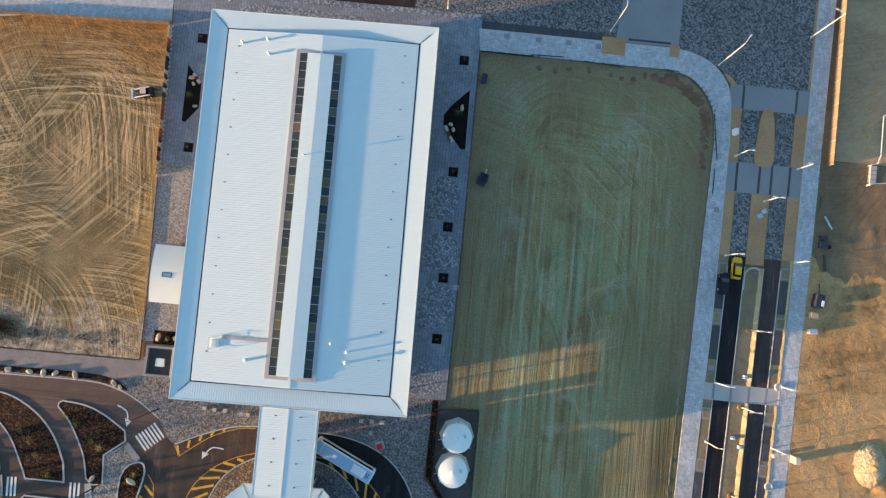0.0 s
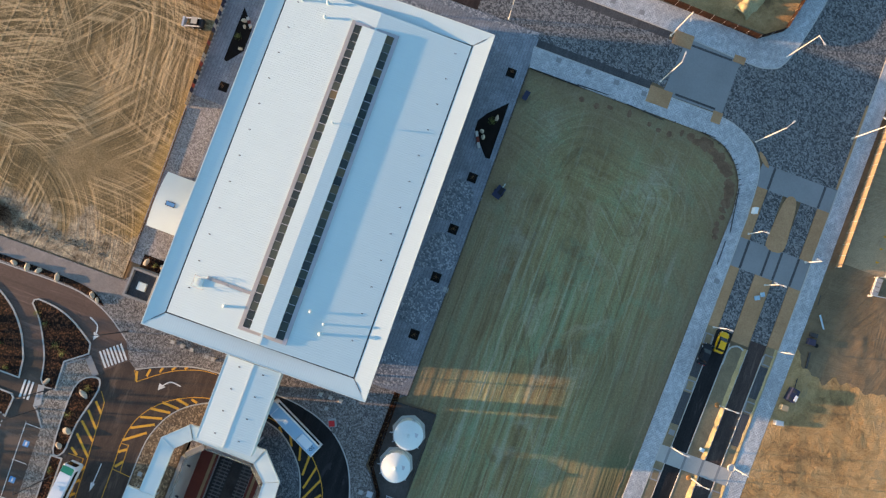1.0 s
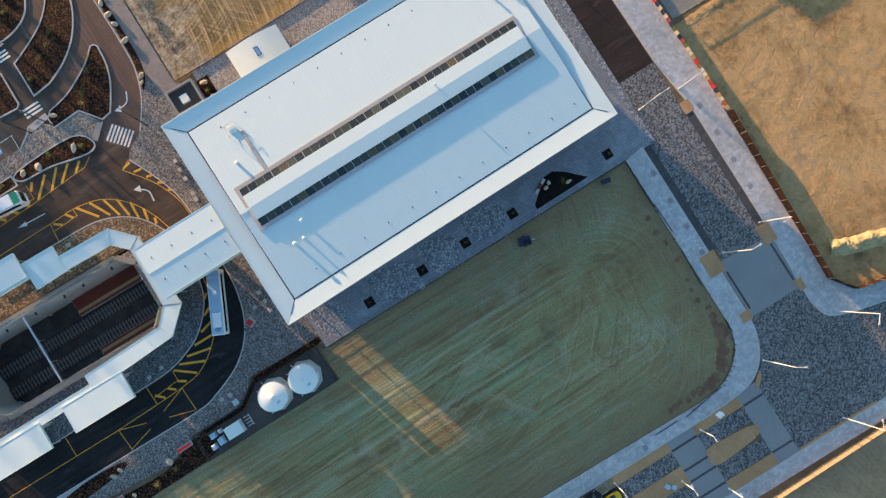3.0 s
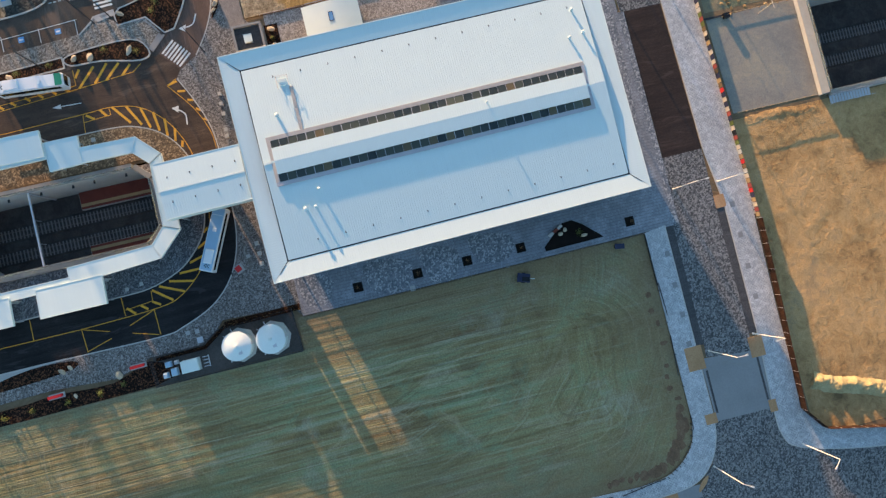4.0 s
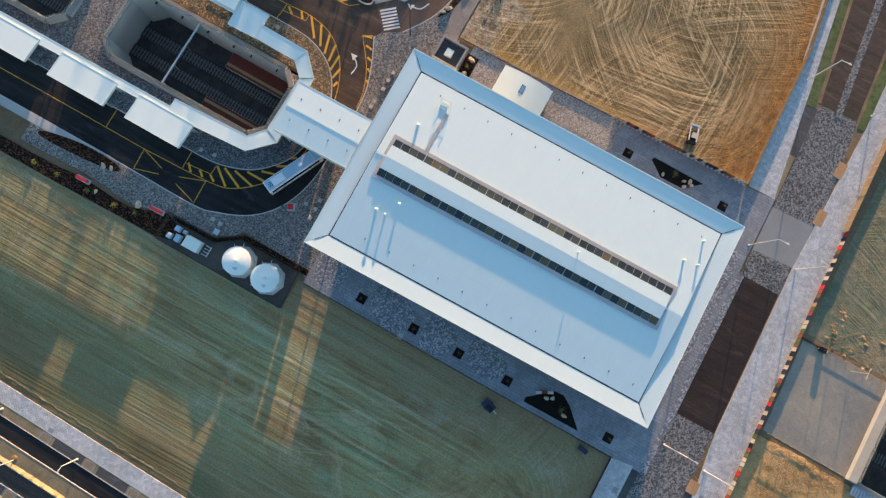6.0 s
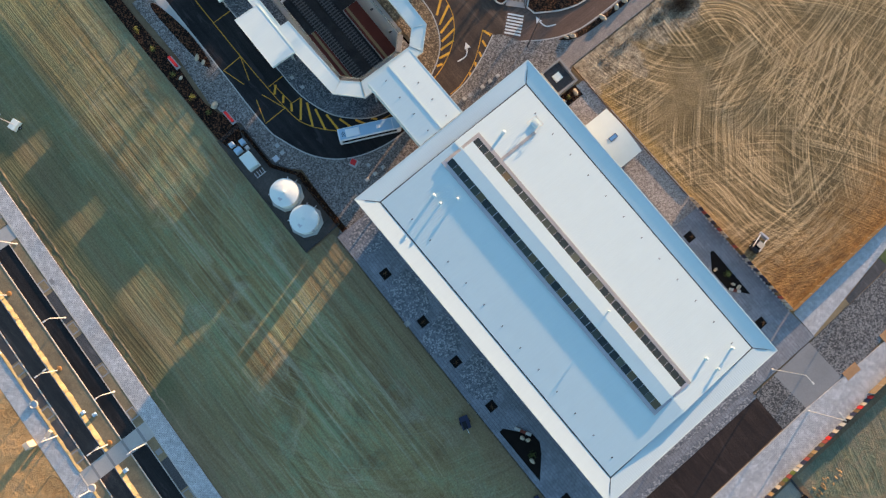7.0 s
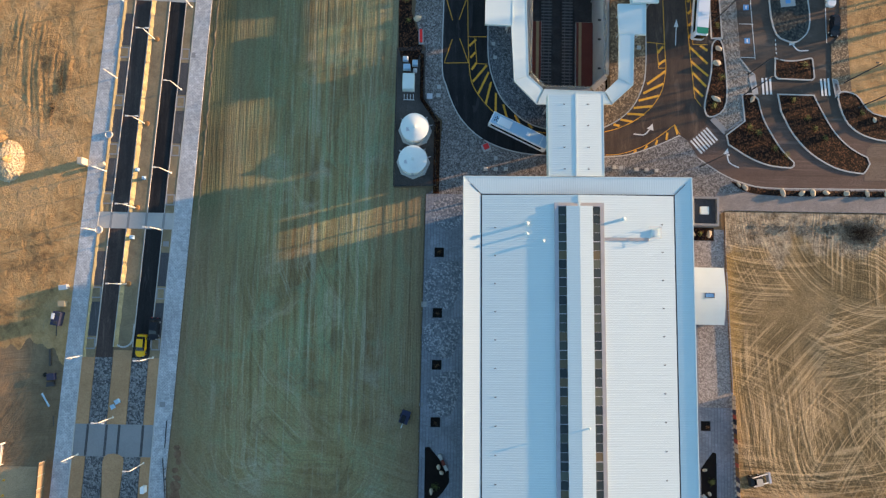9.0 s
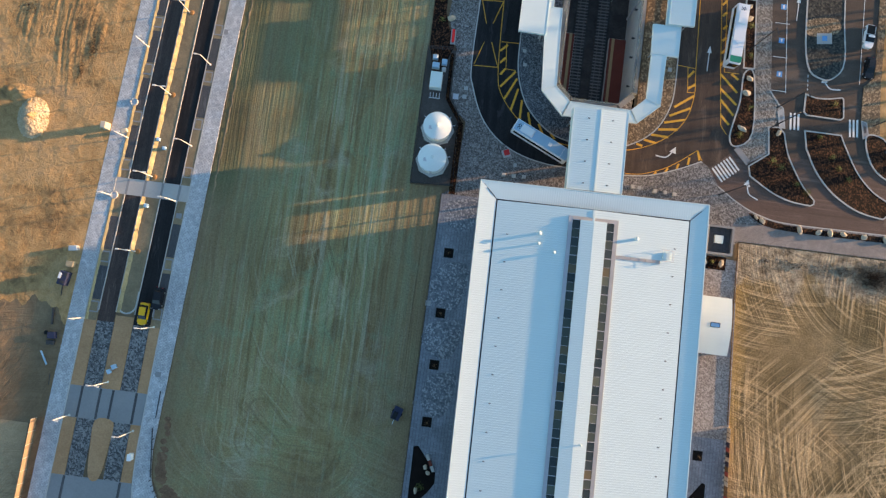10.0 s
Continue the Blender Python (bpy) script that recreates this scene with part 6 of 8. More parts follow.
arrow(-13.9, -46.4, 88, 1)
arrow(-30.2, -41.4, -118, -1)
arrow(-20.0, -67.3, 178, 0)
arrow(-44.3, -64.4, -90, -1)
arrow(-36.9, -80.0, 178, 0)
bays = thing("parking_bays", "white bay lines with blue accessible parking squares", "parking bay")
for i, y in enumerate((-62.6, -69.5, -76.5, -83.4, -90.4, -97.3)):
    part("line", Build().band([(-33.0 + i * 0.2, y), (-35.9 + i * 0.2, y)], 0.11, 0.02, 0.045), "white", bays)
    if i < 5:
        part("blue_square", Build().box(-34.9 + i * 0.16, -33.8 + i * 0.16, y - 4.0, y - 2.9, 0.02, 0.048), "bluepaint", bays, "blue painted square")
        part("symbol_bar", Build().box(-34.5 + i * 0.16, -34.2 + i * 0.16, y - 3.8, y - 3.1, 0.03, 0.052), "white", bays, "white plain mark")
part("line", Build().band([(-34.3, -97), (-34.6, -81.6), (-35.9, -62.3)], 0.11, 0.02, 0.045), "white", bays)
for i in range(4):
    part("line", Build().band([(-40.05 - 0.04 * i, -66.6 + i * 0.9), (-40.07 - 0.04 * i, -66.1 + i * 0.9)], 0.14, 0.02, 0.045), "white", bays)
part("line", Build().band([(-49.6, -120), (-50.4, -66)], 0.1, 0.02, 0.045), "white", bays)

# ---- street furniture ----
def lamp(x, y, h, arm, turn, mat="lampwhite", two=False):
    """A street lamp: tapered post, base collar, arms with flat heads."""
    l = thing("street_lamp", "pale slim street lamp with a flat head" if mat == "lampwhite" else "black slim car park lamp post", "street lamp", pose(x, y, 0.05, 0, 0, turn), group="street lamps")
    part("post", Build().tube((0, 0, 0), (0, 0, h), 0.115, 10, 0.08), mat, l)
    part("base_collar", Build().lathe((0, 0, 0), [(0.22, 0), (0.22, 0.12), (0.13, 0.2)], 12), mat, l)
    for s in ((1, -1) if two else (1,)):
        part("arm", Build().bar((0, 0, h - 0.1), (s * arm, 0, h + 0.12), 0.1, 0.09), mat, l)
        part("head", Build().box(*sorted((s * (arm - 0.1), s * (arm + 0.5))), -0.14, 0.14, h + 0.08, h + 0.17), mat, l, "flat lamp head")
    return l


for x, y, t in ((76.8, 37.0, 60), (94.8, 44.5, 160), (54.9, 41.8, 90), (53.8, 51.4, -90), (22.2, 43.0, 90), (22.8, 52.2, -90), (-21.0, 40.2, 90), (-21.3, 50.8, -90), (77.2, 55.6, -45), (-58, 35.6, 90), (-58, 50.8, -90)):
    lamp(x, y, 10.4, 1.5, t)
for x, y, t in ((80.5, -0.7, 0), (93.9, -0.8, 180), (86.3, -14.6, 0), (80.2, -25.2, 0), (92.8, -24.8, 180), (85.5, -29.4, 0), (79.0, -36.4, 0), (91.6, -36.4, 180), (84.6, -46.0, 0), (77.9, -53, 0), (90.6, -55, 180), (83.6, -63, 0),
                (76.7, -69.8, 0), (90.2, -70.6, 180), (81.2, 19.0, 0), (93.6, 17.6, 180), (87.4, 10.6, 0)):
    lamp(x, y, 5.2, 0.7, t, two=80 < x < 90 and x > 83)
for x, y in ((86.2, -14.6), (85.4, -29.4), (84.5, -46.0), (83.5, -63)):
    c = thing("lamp_footing", "round orange-brown sand collar round a lamp base", "lamp footing", group="lamp footings")
    part("collar", Build().lathe((x - 0.3, y, 0.14), [(0.55, 0), (0.42, 0.12), (0.15, 0.16)], 14), "orange", c)
for x, y, t in ((-24.7, -40.3, 200), (-27.8, -70.0, 100), (-33.6, -55.0, 30), (-34.5, -59.2, 100), (-53.8, -58, 0), (-27.8, -95, 100), (-56.5, -53, 0)):
    lamp(x, y, 10.4, 0.8, t, "darksteel")


def hoarding(a, b, panel=0.9, height=1.5, tones=("cream", "navy", "cream", "redpanel", "shadecloth", "navy", "cream", "carblack", "redpanel", "navy"), label="line of printed hoarding panels on braced posts", seed=1):
    h = thing("site_hoarding", label, "hoarding")
    rnd = random.Random(seed)
    d = Vector((b[0] - a[0], b[1] - a[1]))
    n = max(1, round(d.length / panel))
    for i in range(n):
        p, q = Vector(a) + d * (i / n), Vector(a) + d * ((i + 0.98) / n)
        mat = tones[i % len(tones)] if rnd.random() > 0.35 else rnd.choice(["red", "cream", "platformtan", "leaf", "concrete", "navy", "shadecloth"])
        part("panel", Build().bar((p.x, p.y, height / 2), (q.x, q.y, height / 2), 0.05, height), mat, h)
        s = Vector((-d.y, d.x)).normalized()
        part("post", Build().box(p.x - 0.05, p.x + 0.05, p.y - 0.05, p.y + 0.05, 0, height + 0.05), "darksteel", h)
        part("foot_block", Build().box(p.x - 0.35, p.x + 0.35, p.y - 0.2, p.y + 0.2, 0, 0.22), "concrete", h)
    return h


hoarding((-31.6, 33.6), (-30.4, 4.0), seed=3)
hoarding((-33.0, 56.4), (31.5, 58.2), panel=1.0, height=1.5, seed=4)


def cloth_fence(pts, height, mat, label, post=2.5, seed=2):
    """Temporary fence: posts, top rail and cloth."""
    f = thing("site_fence", label, "fence")
    for a, b in zip(pts, pts[1:]):
        d = Vector((b[0] - a[0], b[1] - a[1]))
        n = max(1, round(d.length / post))
        for i in range(n):
            p, q = Vector(a) + d * (i / n), Vector(a) + d * ((i + 1) / n)
            part("cloth", Build().bar((p.x, p.y, height / 2), (q.x, q.y, height / 2), 0.03, height - 0.1), mat, f)
            part("post", Build().tube((p.x, p.y, 0), (p.x, p.y, height + 0.05), 0.035, 6), "steel", f)
    return f


cloth_fence([(99.5, 18.8), (100.3, 47.8), (101.2, 75)], 2.0, "palecloth", "tan shade cloth fence beside the path")
cloth_fence([(-33, 55.9), (-61, 55.4), (-110, 53)], 2.0, "palecloth", "tan shade cloth fence on posts beside the path")
cloth_fence([(-31.8, 34.0), (-64, 32.9), (-120, 25)], 1.6, "shadecloth", "tan shade cloth fence beside the dry field")
cloth_fence([(31.8, 58.2), (50, 57.7), (70.4, 57.0), (74.9, 60.4), (77.8, 73.2), (80.4, 90)], 2.1, "hedge", "dark cloth fence round the sand")
cloth_fence([(-30.4, 3.6), (-29.4, -20), (-29.2, -31.2)], 0.5, "shadecloth", "low torn cloth edging beside the field")
cloth_fence([(29.5, 34.6), (29.5, -8), (29.38, -33.2)], 0.16, "darksteel", "low black silt edging along the field")
cloth_fence([(29.5, 34.9), (40, 34.9)], 0.6, "darksteel", "low black silt fence at the field corner")


def post_fence(pts, height, label, post=2.4, rails=2, mat="darksteel"):
    f = thing("post_fence", label, "fence")
    for a, b in zip(pts, pts[1:]):
        d = Vector((b[0] - a[0], b[1] - a[1]))
        n = max(1, round(d.length / post))
        for i in range(n):
            p = Vector(a) + d * (i / n)
            part("post", Build().tube((p.x, p.y, 0.05), (p.x, p.y, height), 0.06, 6), mat, f)
        for k in range(rails):
            z = height * (k + 1) / rails - 0.04
            part("rail", Build().bar((*a, z), (*b, z), 0.05, 0.05), mat, f)
    return f


post_fence([(35.6, -34.8), (35.6, -61.9), (30.0, -62.3), (30.0, -52.4), (27.9, -49.1), (27.4, -35.1), (35.6, -34.8)], 1.9, "black metal fence round the service yard", 2.4, 4)
post_fence([(29.35, 34.6), (29.35, -8), (29.25, -33.4)], 1.0, "low dark wire fence between plaza and field", 3.0, 2)
for i in range(21):
    t = i / 20
    line = [(41, 34.9), (66.5, 34.9), (71.0, 33.8), (74.4, 31.2), (76.4, 27.6), (77.0, 20)]
    k = min(4, int(t * 5))
    f = t * 5 - k
    x, y = line[k][0] + (line[k + 1][0] - line[k][0]) * f, line[k][1] + (line[k + 1][1] - line[k][1]) * f
    b = thing("bollard", "short black bollard at the field edge", "bollard", group="field edge bollards")
    part("post", Build().tube((x, y - 0.1, 0), (x, y - 0.1, 0.9), 0.09, 8), "darksteel", b)
    part("cap", Build().lathe((x, y - 0.1, 0.9), [(0.11, 0), (0.09, 0.05), (0.02, 0.08)], 8), "darksteel", b)
for a, b in (((39.5, 35.2), (46, 35.4)), ((50, 35.0), (58, 34.5)), ((66, 34.9), (69, 34.8)), ((76.5, 27), (77.6, 18)), ((77.3, 16), (77.2, 11))):
    h = thing("silt_sock", "loose black silt sock lying along the path", "silt sock", group="silt socks")
    part("tube", Build().tube((*a, 0.22), (*b, 0.22), 0.09, 8), "darksteel", h)

# ---- planting ----
def pit(x, y):
    p = thing("tree_pit", "square dark mulch tree pit with a bare sapling in the paving", "tree pit", group="tree pits")
    part("frame", Build().band([(x - 0.9, y - 0.9), (x + 0.9, y - 0.9), (x + 0.9, y + 0.9), (x - 0.9, y + 0.9)], 0.08, 0.05, 0.165, True), "darksteel", p, "black steel edge")
    part("soil", Build().box(x - 0.88, x + 0.88, y - 0.88, y + 0.88, 0.05, 0.155), "pitsoil", p, "black soil")
    rnd = random.Random(int(x * 7 + y * 13))
    part("stem", Build().tube((x, y, 0.1), (x, y, 1.5), 0.03, 6, 0.015), "dryleaf", p)
    tw = Build()
    for i in range(26):
        a, e, l = rnd.uniform(0, 6.28), rnd.uniform(0.1, 0.9), rnd.uniform(0.3, 0.7)
        z = rnd.uniform(0.5, 1.4)
        tw.tube((x, y, z), (x + l * math.cos(a), y + l * math.sin(a), z + l * e), 0.012, 4, 0.006)
    part("crown", tw, "dryleaf", p)
    return p


for x, y in ((26.4, 32.7), (26.4, 10.3), (26.4, -0.5), (26.5, -10.4), (26.4, -22.1), (-25.3, 31.9), (-25.3, 10.0)):
    pit(x, y)
for nm, pts in (("east", [(28.1, 26.9), (24.7, 23.3), (23.5, 21.4), (23.6, 19.4), (27.4, 14.9), (28.3, 15.0)]), ("west", [(-27.4, 26.4), (-24.4, 22.8), (-24.3, 18.0), (-26.6, 14.9), (-27.3, 15.1)])):
    pl = bed("bed_plaza_" + nm, pts, "angular black soil bed in the plaza paving", "pitsoil", steps=1, kerb=False)


def rock(x, y, r, z=0.17, seed=0):
    rnd = random.Random(seed + int(x * 31 + y * 17))
    b = Build()
    n, m = 12, 7
    sx, sy, sz, turn = r * rnd.uniform(1.0, 1.4), r * rnd.uniform(0.65, 0.9), r * rnd.uniform(0.5, 0.7), rnd.uniform(0, 3.14)
    off = Vector((rnd.uniform(0, 50), rnd.uniform(0, 50), 0))
    for j in range(m + 1):
        ph = math.pi * j / m
        for i in range(n):
            th = 2 * math.pi * i / n
            d = Vector((math.sin(ph) * math.cos(th), math.sin(ph) * math.sin(th), math.cos(ph)))
            k = 1 + 0.32 * noise.noise(d * 1.4 + off) + 0.12 * noise.noise(d * 4 + off)
            b.v.append((d.x * sx * k, d.y * sy * k, d.z * sz * k))
    b.f = [(j * n + i, j * n + (i + 1) % n, (j + 1) * n + (i + 1) % n, (j + 1) * n + i) for j in range(m) for i in range(n)]
    o = part("boulder", b, "rock", at=pose(x, y, z + sz * 0.55, 0, 0, math.degrees(turn)))
    return tagged(o, "pale cream limestone boulder in the mulch", "boulder", "garden boulders")


for x, y, r in ((-27.1, -78.9, 0.7), (-27.4, -76.4, 0.65), (-28.4, -64.2, 0.8), (-28.0, -61.2, 0.85), (-27.8, -53.9, 0.85), (-35.1, -54.0, 0.75), (-33.4, -36.2, 0.7), (-32.2, -36.8, 0.5), (-40.8, -35.4, 0.85), (-44.6, -35.4, 0.7),
                (-46.8, -35.5, 0.85), (-49.4, -35.6, 0.75), (-53.5, -35.6, 0.8), (-57.6, -35.6, 0.7), (-61.5, -35.7, 0.7), (28.3, -76.9, 0.6), (28.7, -78.4, 0.65), (31.8, -68.6, 0.85), (-22.9, -26.9, 0.6), (-26.2, -26.9, 0.7),
                (26.9, 23.1, 0.6), (25.0, 19.6, 0.5), (25.6, 18.6, 0.5), (-25.0, 18.2, 0.5), (-26.4, 23.8, 0.55), (-25.9, 22.6, 0.5), (-59.5, -50.5, 0.6), (33.6, -77.0, 0.5)):
    rock(x, y, 0.85 * r)
for x0, y0, x1, y1, nm in ((24.0, 19.2, 25.6, 16.2, "east"), (-26.0, 24.6, -24.6, 22.8, "west")):
    bn = thing("plaza_bench", "pale stone bench blocks at the planter edge", "bench", group="plaza benches")
    for i, mat in enumerate(("concrete", "platformred", "concrete")):
        a, b = (x0 + (x1 - x0) * i / 3, y0 + (y1 - y0) * i / 3), (x0 + (x1 - x0) * (i + 0.95) / 3, y0 + (y1 - y0) * (i + 0.95) / 3)
        part("block", Build().band([a, b], 0.55, 0.16, 0.6), mat, bn)


def shrub(x, y, r, seed, mat="leaf", z=0.17, n=150):
    """A low shrub: stems and many small leaf blades in an uneven clump."""
    rnd = random.Random(seed)
    s = thing("shrub", "small olive green shrub in dark mulch" if mat == "leaf" else "low brown twiggy shrub", "shrub", group="bed shrubs")
    stems, leaves = Build(), Build()
    for i in range(7):
        a = rnd.uniform(0, 6.28)
        stems.tube((x, y, z - 0.05), (x + r * 0.6 * math.cos(a), y + r * 0.6 * math.sin(a), z + r * rnd.uniform(0.5, 0.9)), 0.02, 4, 0.008)
    for i in range(n):
        a, d = rnd.uniform(0, 6.28), r * rnd.random() ** 0.6 * (0.75 + 0.35 * math.sin(3 * a_ if (a_ := rnd.uniform(0, 6.28)) else 0))
        p = Vector((x + d * math.cos(a), y + d * math.sin(a), z + r * rnd.uniform(0.15, 1.0) * (1.1 - 0.6 * d / r)))
        u = Vector((rnd.uniform(-1, 1), rnd.uniform(-1, 1), rnd.uniform(-0.4, 0.9))).normalized() * rnd.uniform(0.07, 0.16)
        w = u.orthogonal().normalized() * rnd.uniform(0.03, 0.06)
        leaves.add([p - u, p + w, p + u, p - w], [(0, 1, 2, 3)])
    part("stems", stems, "dryleaf", s)
    part("leaves", leaves, mat, s)
    return s


SHRUBS = ((-27.7, -74.9, 0.8), (-28.2, -68.9, 0.7), (-29.0, -58.4, 0.9), (-27.4, -52.6, 0.8), (-36.0, -47.2, 1.1), (-34.4, -48.3, 0.9), (-45.7, -61.2, 0.9), (-46.0, -50.5, 0.8), (-43.3, -54.2, 0.6), (-49.5, -46.5, 0.7), (-41.6, -42.9, 0.9),
          (26.2, 22.2, 0.9), (-26.3, 20.4, 0.8), (-24.4, -26.9, 0.6), (-61, -53, 0.9), (-57, -51.8, 0.7), (-64, -50, 0.8), (34.2, -72.5, 0.8), (34.4, -78.5, 0.7), (34.3, -85.0, 0.8), (34.5, -90, 0.8), (33.6, -68.2, 0.7), (-27.0, -85, 0.8), (-27.2, -90, 0.7), (-39.5, -44.2, 0.8), (-47.6, -48.4, 0.7))
for i, (x, y, r) in enumerate(SHRUBS):
    shrub(x, y, r, 100 + i)
def hedge(name, pts, wide, tall, count, label, seed):
    """A narrow twiggy hedge along a line, in a strip of mulch."""
    hd = thing(name, label, "hedge")
    rnd = random.Random(seed)
    hb, tips = Build(), Build()
    legs = list(zip(pts, pts[1:]))
    run = [(Vector(q) - Vector(p)).length for p, q in legs]
    for i in range(count):
        d = rnd.uniform(0, sum(run))
        k = 0
        while d > run[k]:
            d -= run[k]
            k += 1
        p, q = Vector(legs[k][0]), Vector(legs[k][1])
        c = p + (q - p) * (d / run[k])
        c += Vector((-(q - p).y, (q - p).x)).normalized() * rnd.uniform(-wide, wide) / 2
        # every 26th leaf sits on top in orange, painting in sunlit points
        tip = i % 26 == 0
        v = Vector((c.x, c.y, 0.15 + (tall if tip else rnd.random() ** 0.7 * tall)))
        u = Vector((rnd.uniform(-1, 1), rnd.uniform(-1, 1), rnd.uniform(-0.3, 1))).normalized() * rnd.uniform(0.08, 0.2)
        w = u.orthogonal().normalized() * 0.05
        (tips if tip else hb).add([v - u, v + w, v + u, v - w], [(0, 1, 2, 3)])
    part("foliage", hb, "hedge", hd, "dark brown foliage")["kind"] = "stuff"
    part("lit_tips", tips, "orange", hd, "leaf tips painted orange-brown as if sunlit")["kind"] = "stuff"
    part("soil", Build().band(pts, wide + 0.15, 0.1, 0.19), "mulch", hd, "dark mulch strip")


hedge("screen_hedge", [(27.3, -33.6), (27.4, -47.9)], 1.05, 1.0, 3000, "narrow dark brown twiggy hedge beside the service yard", 5)
hedge("screen_hedge", [(27.6, -48.1), (30.6, -52.4), (30.7, -61.5)], 0.55, 0.55, 900, "low sparse dark hedge along the yard fence", 6)
scr = Build()
rnd = random.Random(9)
pale, weed = Build(), Build()
CLUMPS = [(-56.2, -27.8, 3.7, 2.2, 2900), (-50.0, -28.4, 2.2, 1.2, 240), (-63.0, -28.0, 2.4, 1.3, 260), (-45.2, -28.3, 2.6, 1.2, 110), (-40.0, -28.2, 2.6, 1.2, 110), (-35.5, -28.4, 1.8, 1.2, 60), (-70.0, -28.4, 3.0, 1.3, 300)]
for cx, cy, sx, sy, count in CLUMPS:
    for i in range(count):
        x, y = rnd.gauss(cx, sx * 0.6), rnd.gauss(cy, sy * 0.6)
        if not -31.2 < y < -22:
            continue
        d = math.exp(-((x - cx) / sx) ** 2 - ((y - cy) / sy) ** 2)
        p = Vector((x, y, 0.03 + rnd.random() * 0.13 * d))
        u = Vector((rnd.uniform(-1, 1), rnd.uniform(-1, 1), rnd.uniform(-0.1, 0.4))).normalized() * rnd.uniform(0.08, 0.3)
        w = u.orthogonal().normalized() * 0.06
        (scr if rnd.random() < d * 1.1 else pale).add([p - u, p + w, p + u, p - w], [(0, 1, 2, 3)])
# the fourth clump darkens the sand in place of a shaded hollow
for cx, cy, sx, sy, count in ((101.3, -53.5, 0.8, 3.2, 260), (102.8, -48.6, 0.6, 1.6, 130), (104.3, -57.5, 0.7, 1.8, 110), (114.5, -60.0, 2.6, 1.6, 220)):
    for i in range(count):
        p = Vector((rnd.gauss(cx, sx * 0.6), rnd.gauss(cy, sy * 0.6), 0.22 + rnd.random() * 0.1))
        u = Vector((rnd.uniform(-1, 1), rnd.uniform(-1, 1), rnd.uniform(-0.1, 0.5))).normalized() * rnd.uniform(0.06, 0.2)
        w = u.orthogonal().normalized() * 0.05
        weed.add([p - u, p + w, p + u, p - w], [(0, 1, 2, 3)])
tagged(part("dead_weeds", weed, "scrub"), "dark dead weeds between the sand ruts and in place of a shaded hollow", "weeds", kind="stuff")
tagged(part("dead_scrub", pale, "palescrub"), "pale grey dead twigs among the dry grass", "scrub", kind="stuff")
tagged(part("dead_scrub", scr, "scrub"), "dark grey dead scrub at the field corner", "scrub", kind="stuff")

def unseen_tree(x, y, h, seed, leaves=15, fork=0.55):
    """A tall thin tree: tapered trunk, forking limbs, sparse crown of small leaf clumps."""
    t = thing("unseen_tree", "tall thin tree with a sparse crown, added out of view to cast shade", "tree", group="grassland trees")
    rnd = random.Random(seed)
    trunk, crown = Build(), Build()
    top = Vector((x + rnd.uniform(-0.3, 0.3), y + rnd.uniform(-0.3, 0.3), h * 0.6))
    trunk.tube((x, y, -0.1), top, 0.3, 8, 0.16)
    for i in range(9):
        a, base = rnd.uniform(0, 6.28), Vector((x, y, 0)).lerp(top, rnd.uniform(fork, 1.0))
        tip = base + Vector((math.cos(a) * h * 0.17, math.sin(a) * h * 0.17, h * rnd.uniform(0.18, 0.4)))
        trunk.tube(base, tip, 0.08, 6, 0.03)
        for k in range(3):
            c = base.lerp(tip, rnd.uniform(0.4, 1.0)) + Vector((rnd.uniform(-0.7, 0.7), rnd.uniform(-0.7, 0.7), rnd.uniform(-0.2, 0.7)))
            trunk.tube(base.lerp(tip, 0.6), c, 0.03, 5, 0.012)
            for j in range(leaves):
                p = c + Vector((rnd.gauss(0, 0.4), rnd.gauss(0, 0.4), rnd.gauss(0, 0.35)))
                u = Vector((rnd.uniform(-1, 1), rnd.uniform(-1, 1), rnd.uniform(-1, 1))).normalized() * rnd.uniform(0.1, 0.22)
                w = u.orthogonal().normalized() * 0.06
                crown.add([p - u, p + w, p + u, p - w], [(0, 1, 2, 3)])
    part("trunk", trunk, "dryleaf", t)
    part("crown", crown, "leaf", t)
    return t


# trees out of view, added for long shadow streaks across the car park
for i, (x, y, h) in enumerate(((-84, -57, 7.5), (-93, -63.5, 8.5), (-79, -66, 7.0), (-99, -72, 9.0), (-86, -78, 8.0), (-76, -84, 6.5), (-95, -88, 9.0), (-82, -96, 7.5), (-101, -104, 9.5), (-88, -112, 8.0))):
    unseen_tree(x, y, h, 300 + i)
# unseen taller row whose high crowns shade the field's eastern edge
for i, (x, y) in enumerate(((-112, -83), (-116, -90), (-108, -94), (-119, -101), (-110, -104), (-116, -112), (-108, -116), (-117, -124))):
    unseen_tree(x, y, 22.0, 320 + i, 34, 0.92)
for i in range(9):
    unseen_tree(-72 - 5.3 * (i * 5 % 7), -57 - 4.1 * i, 8.5 + (i * 3) % 5, 340 + i, 2)

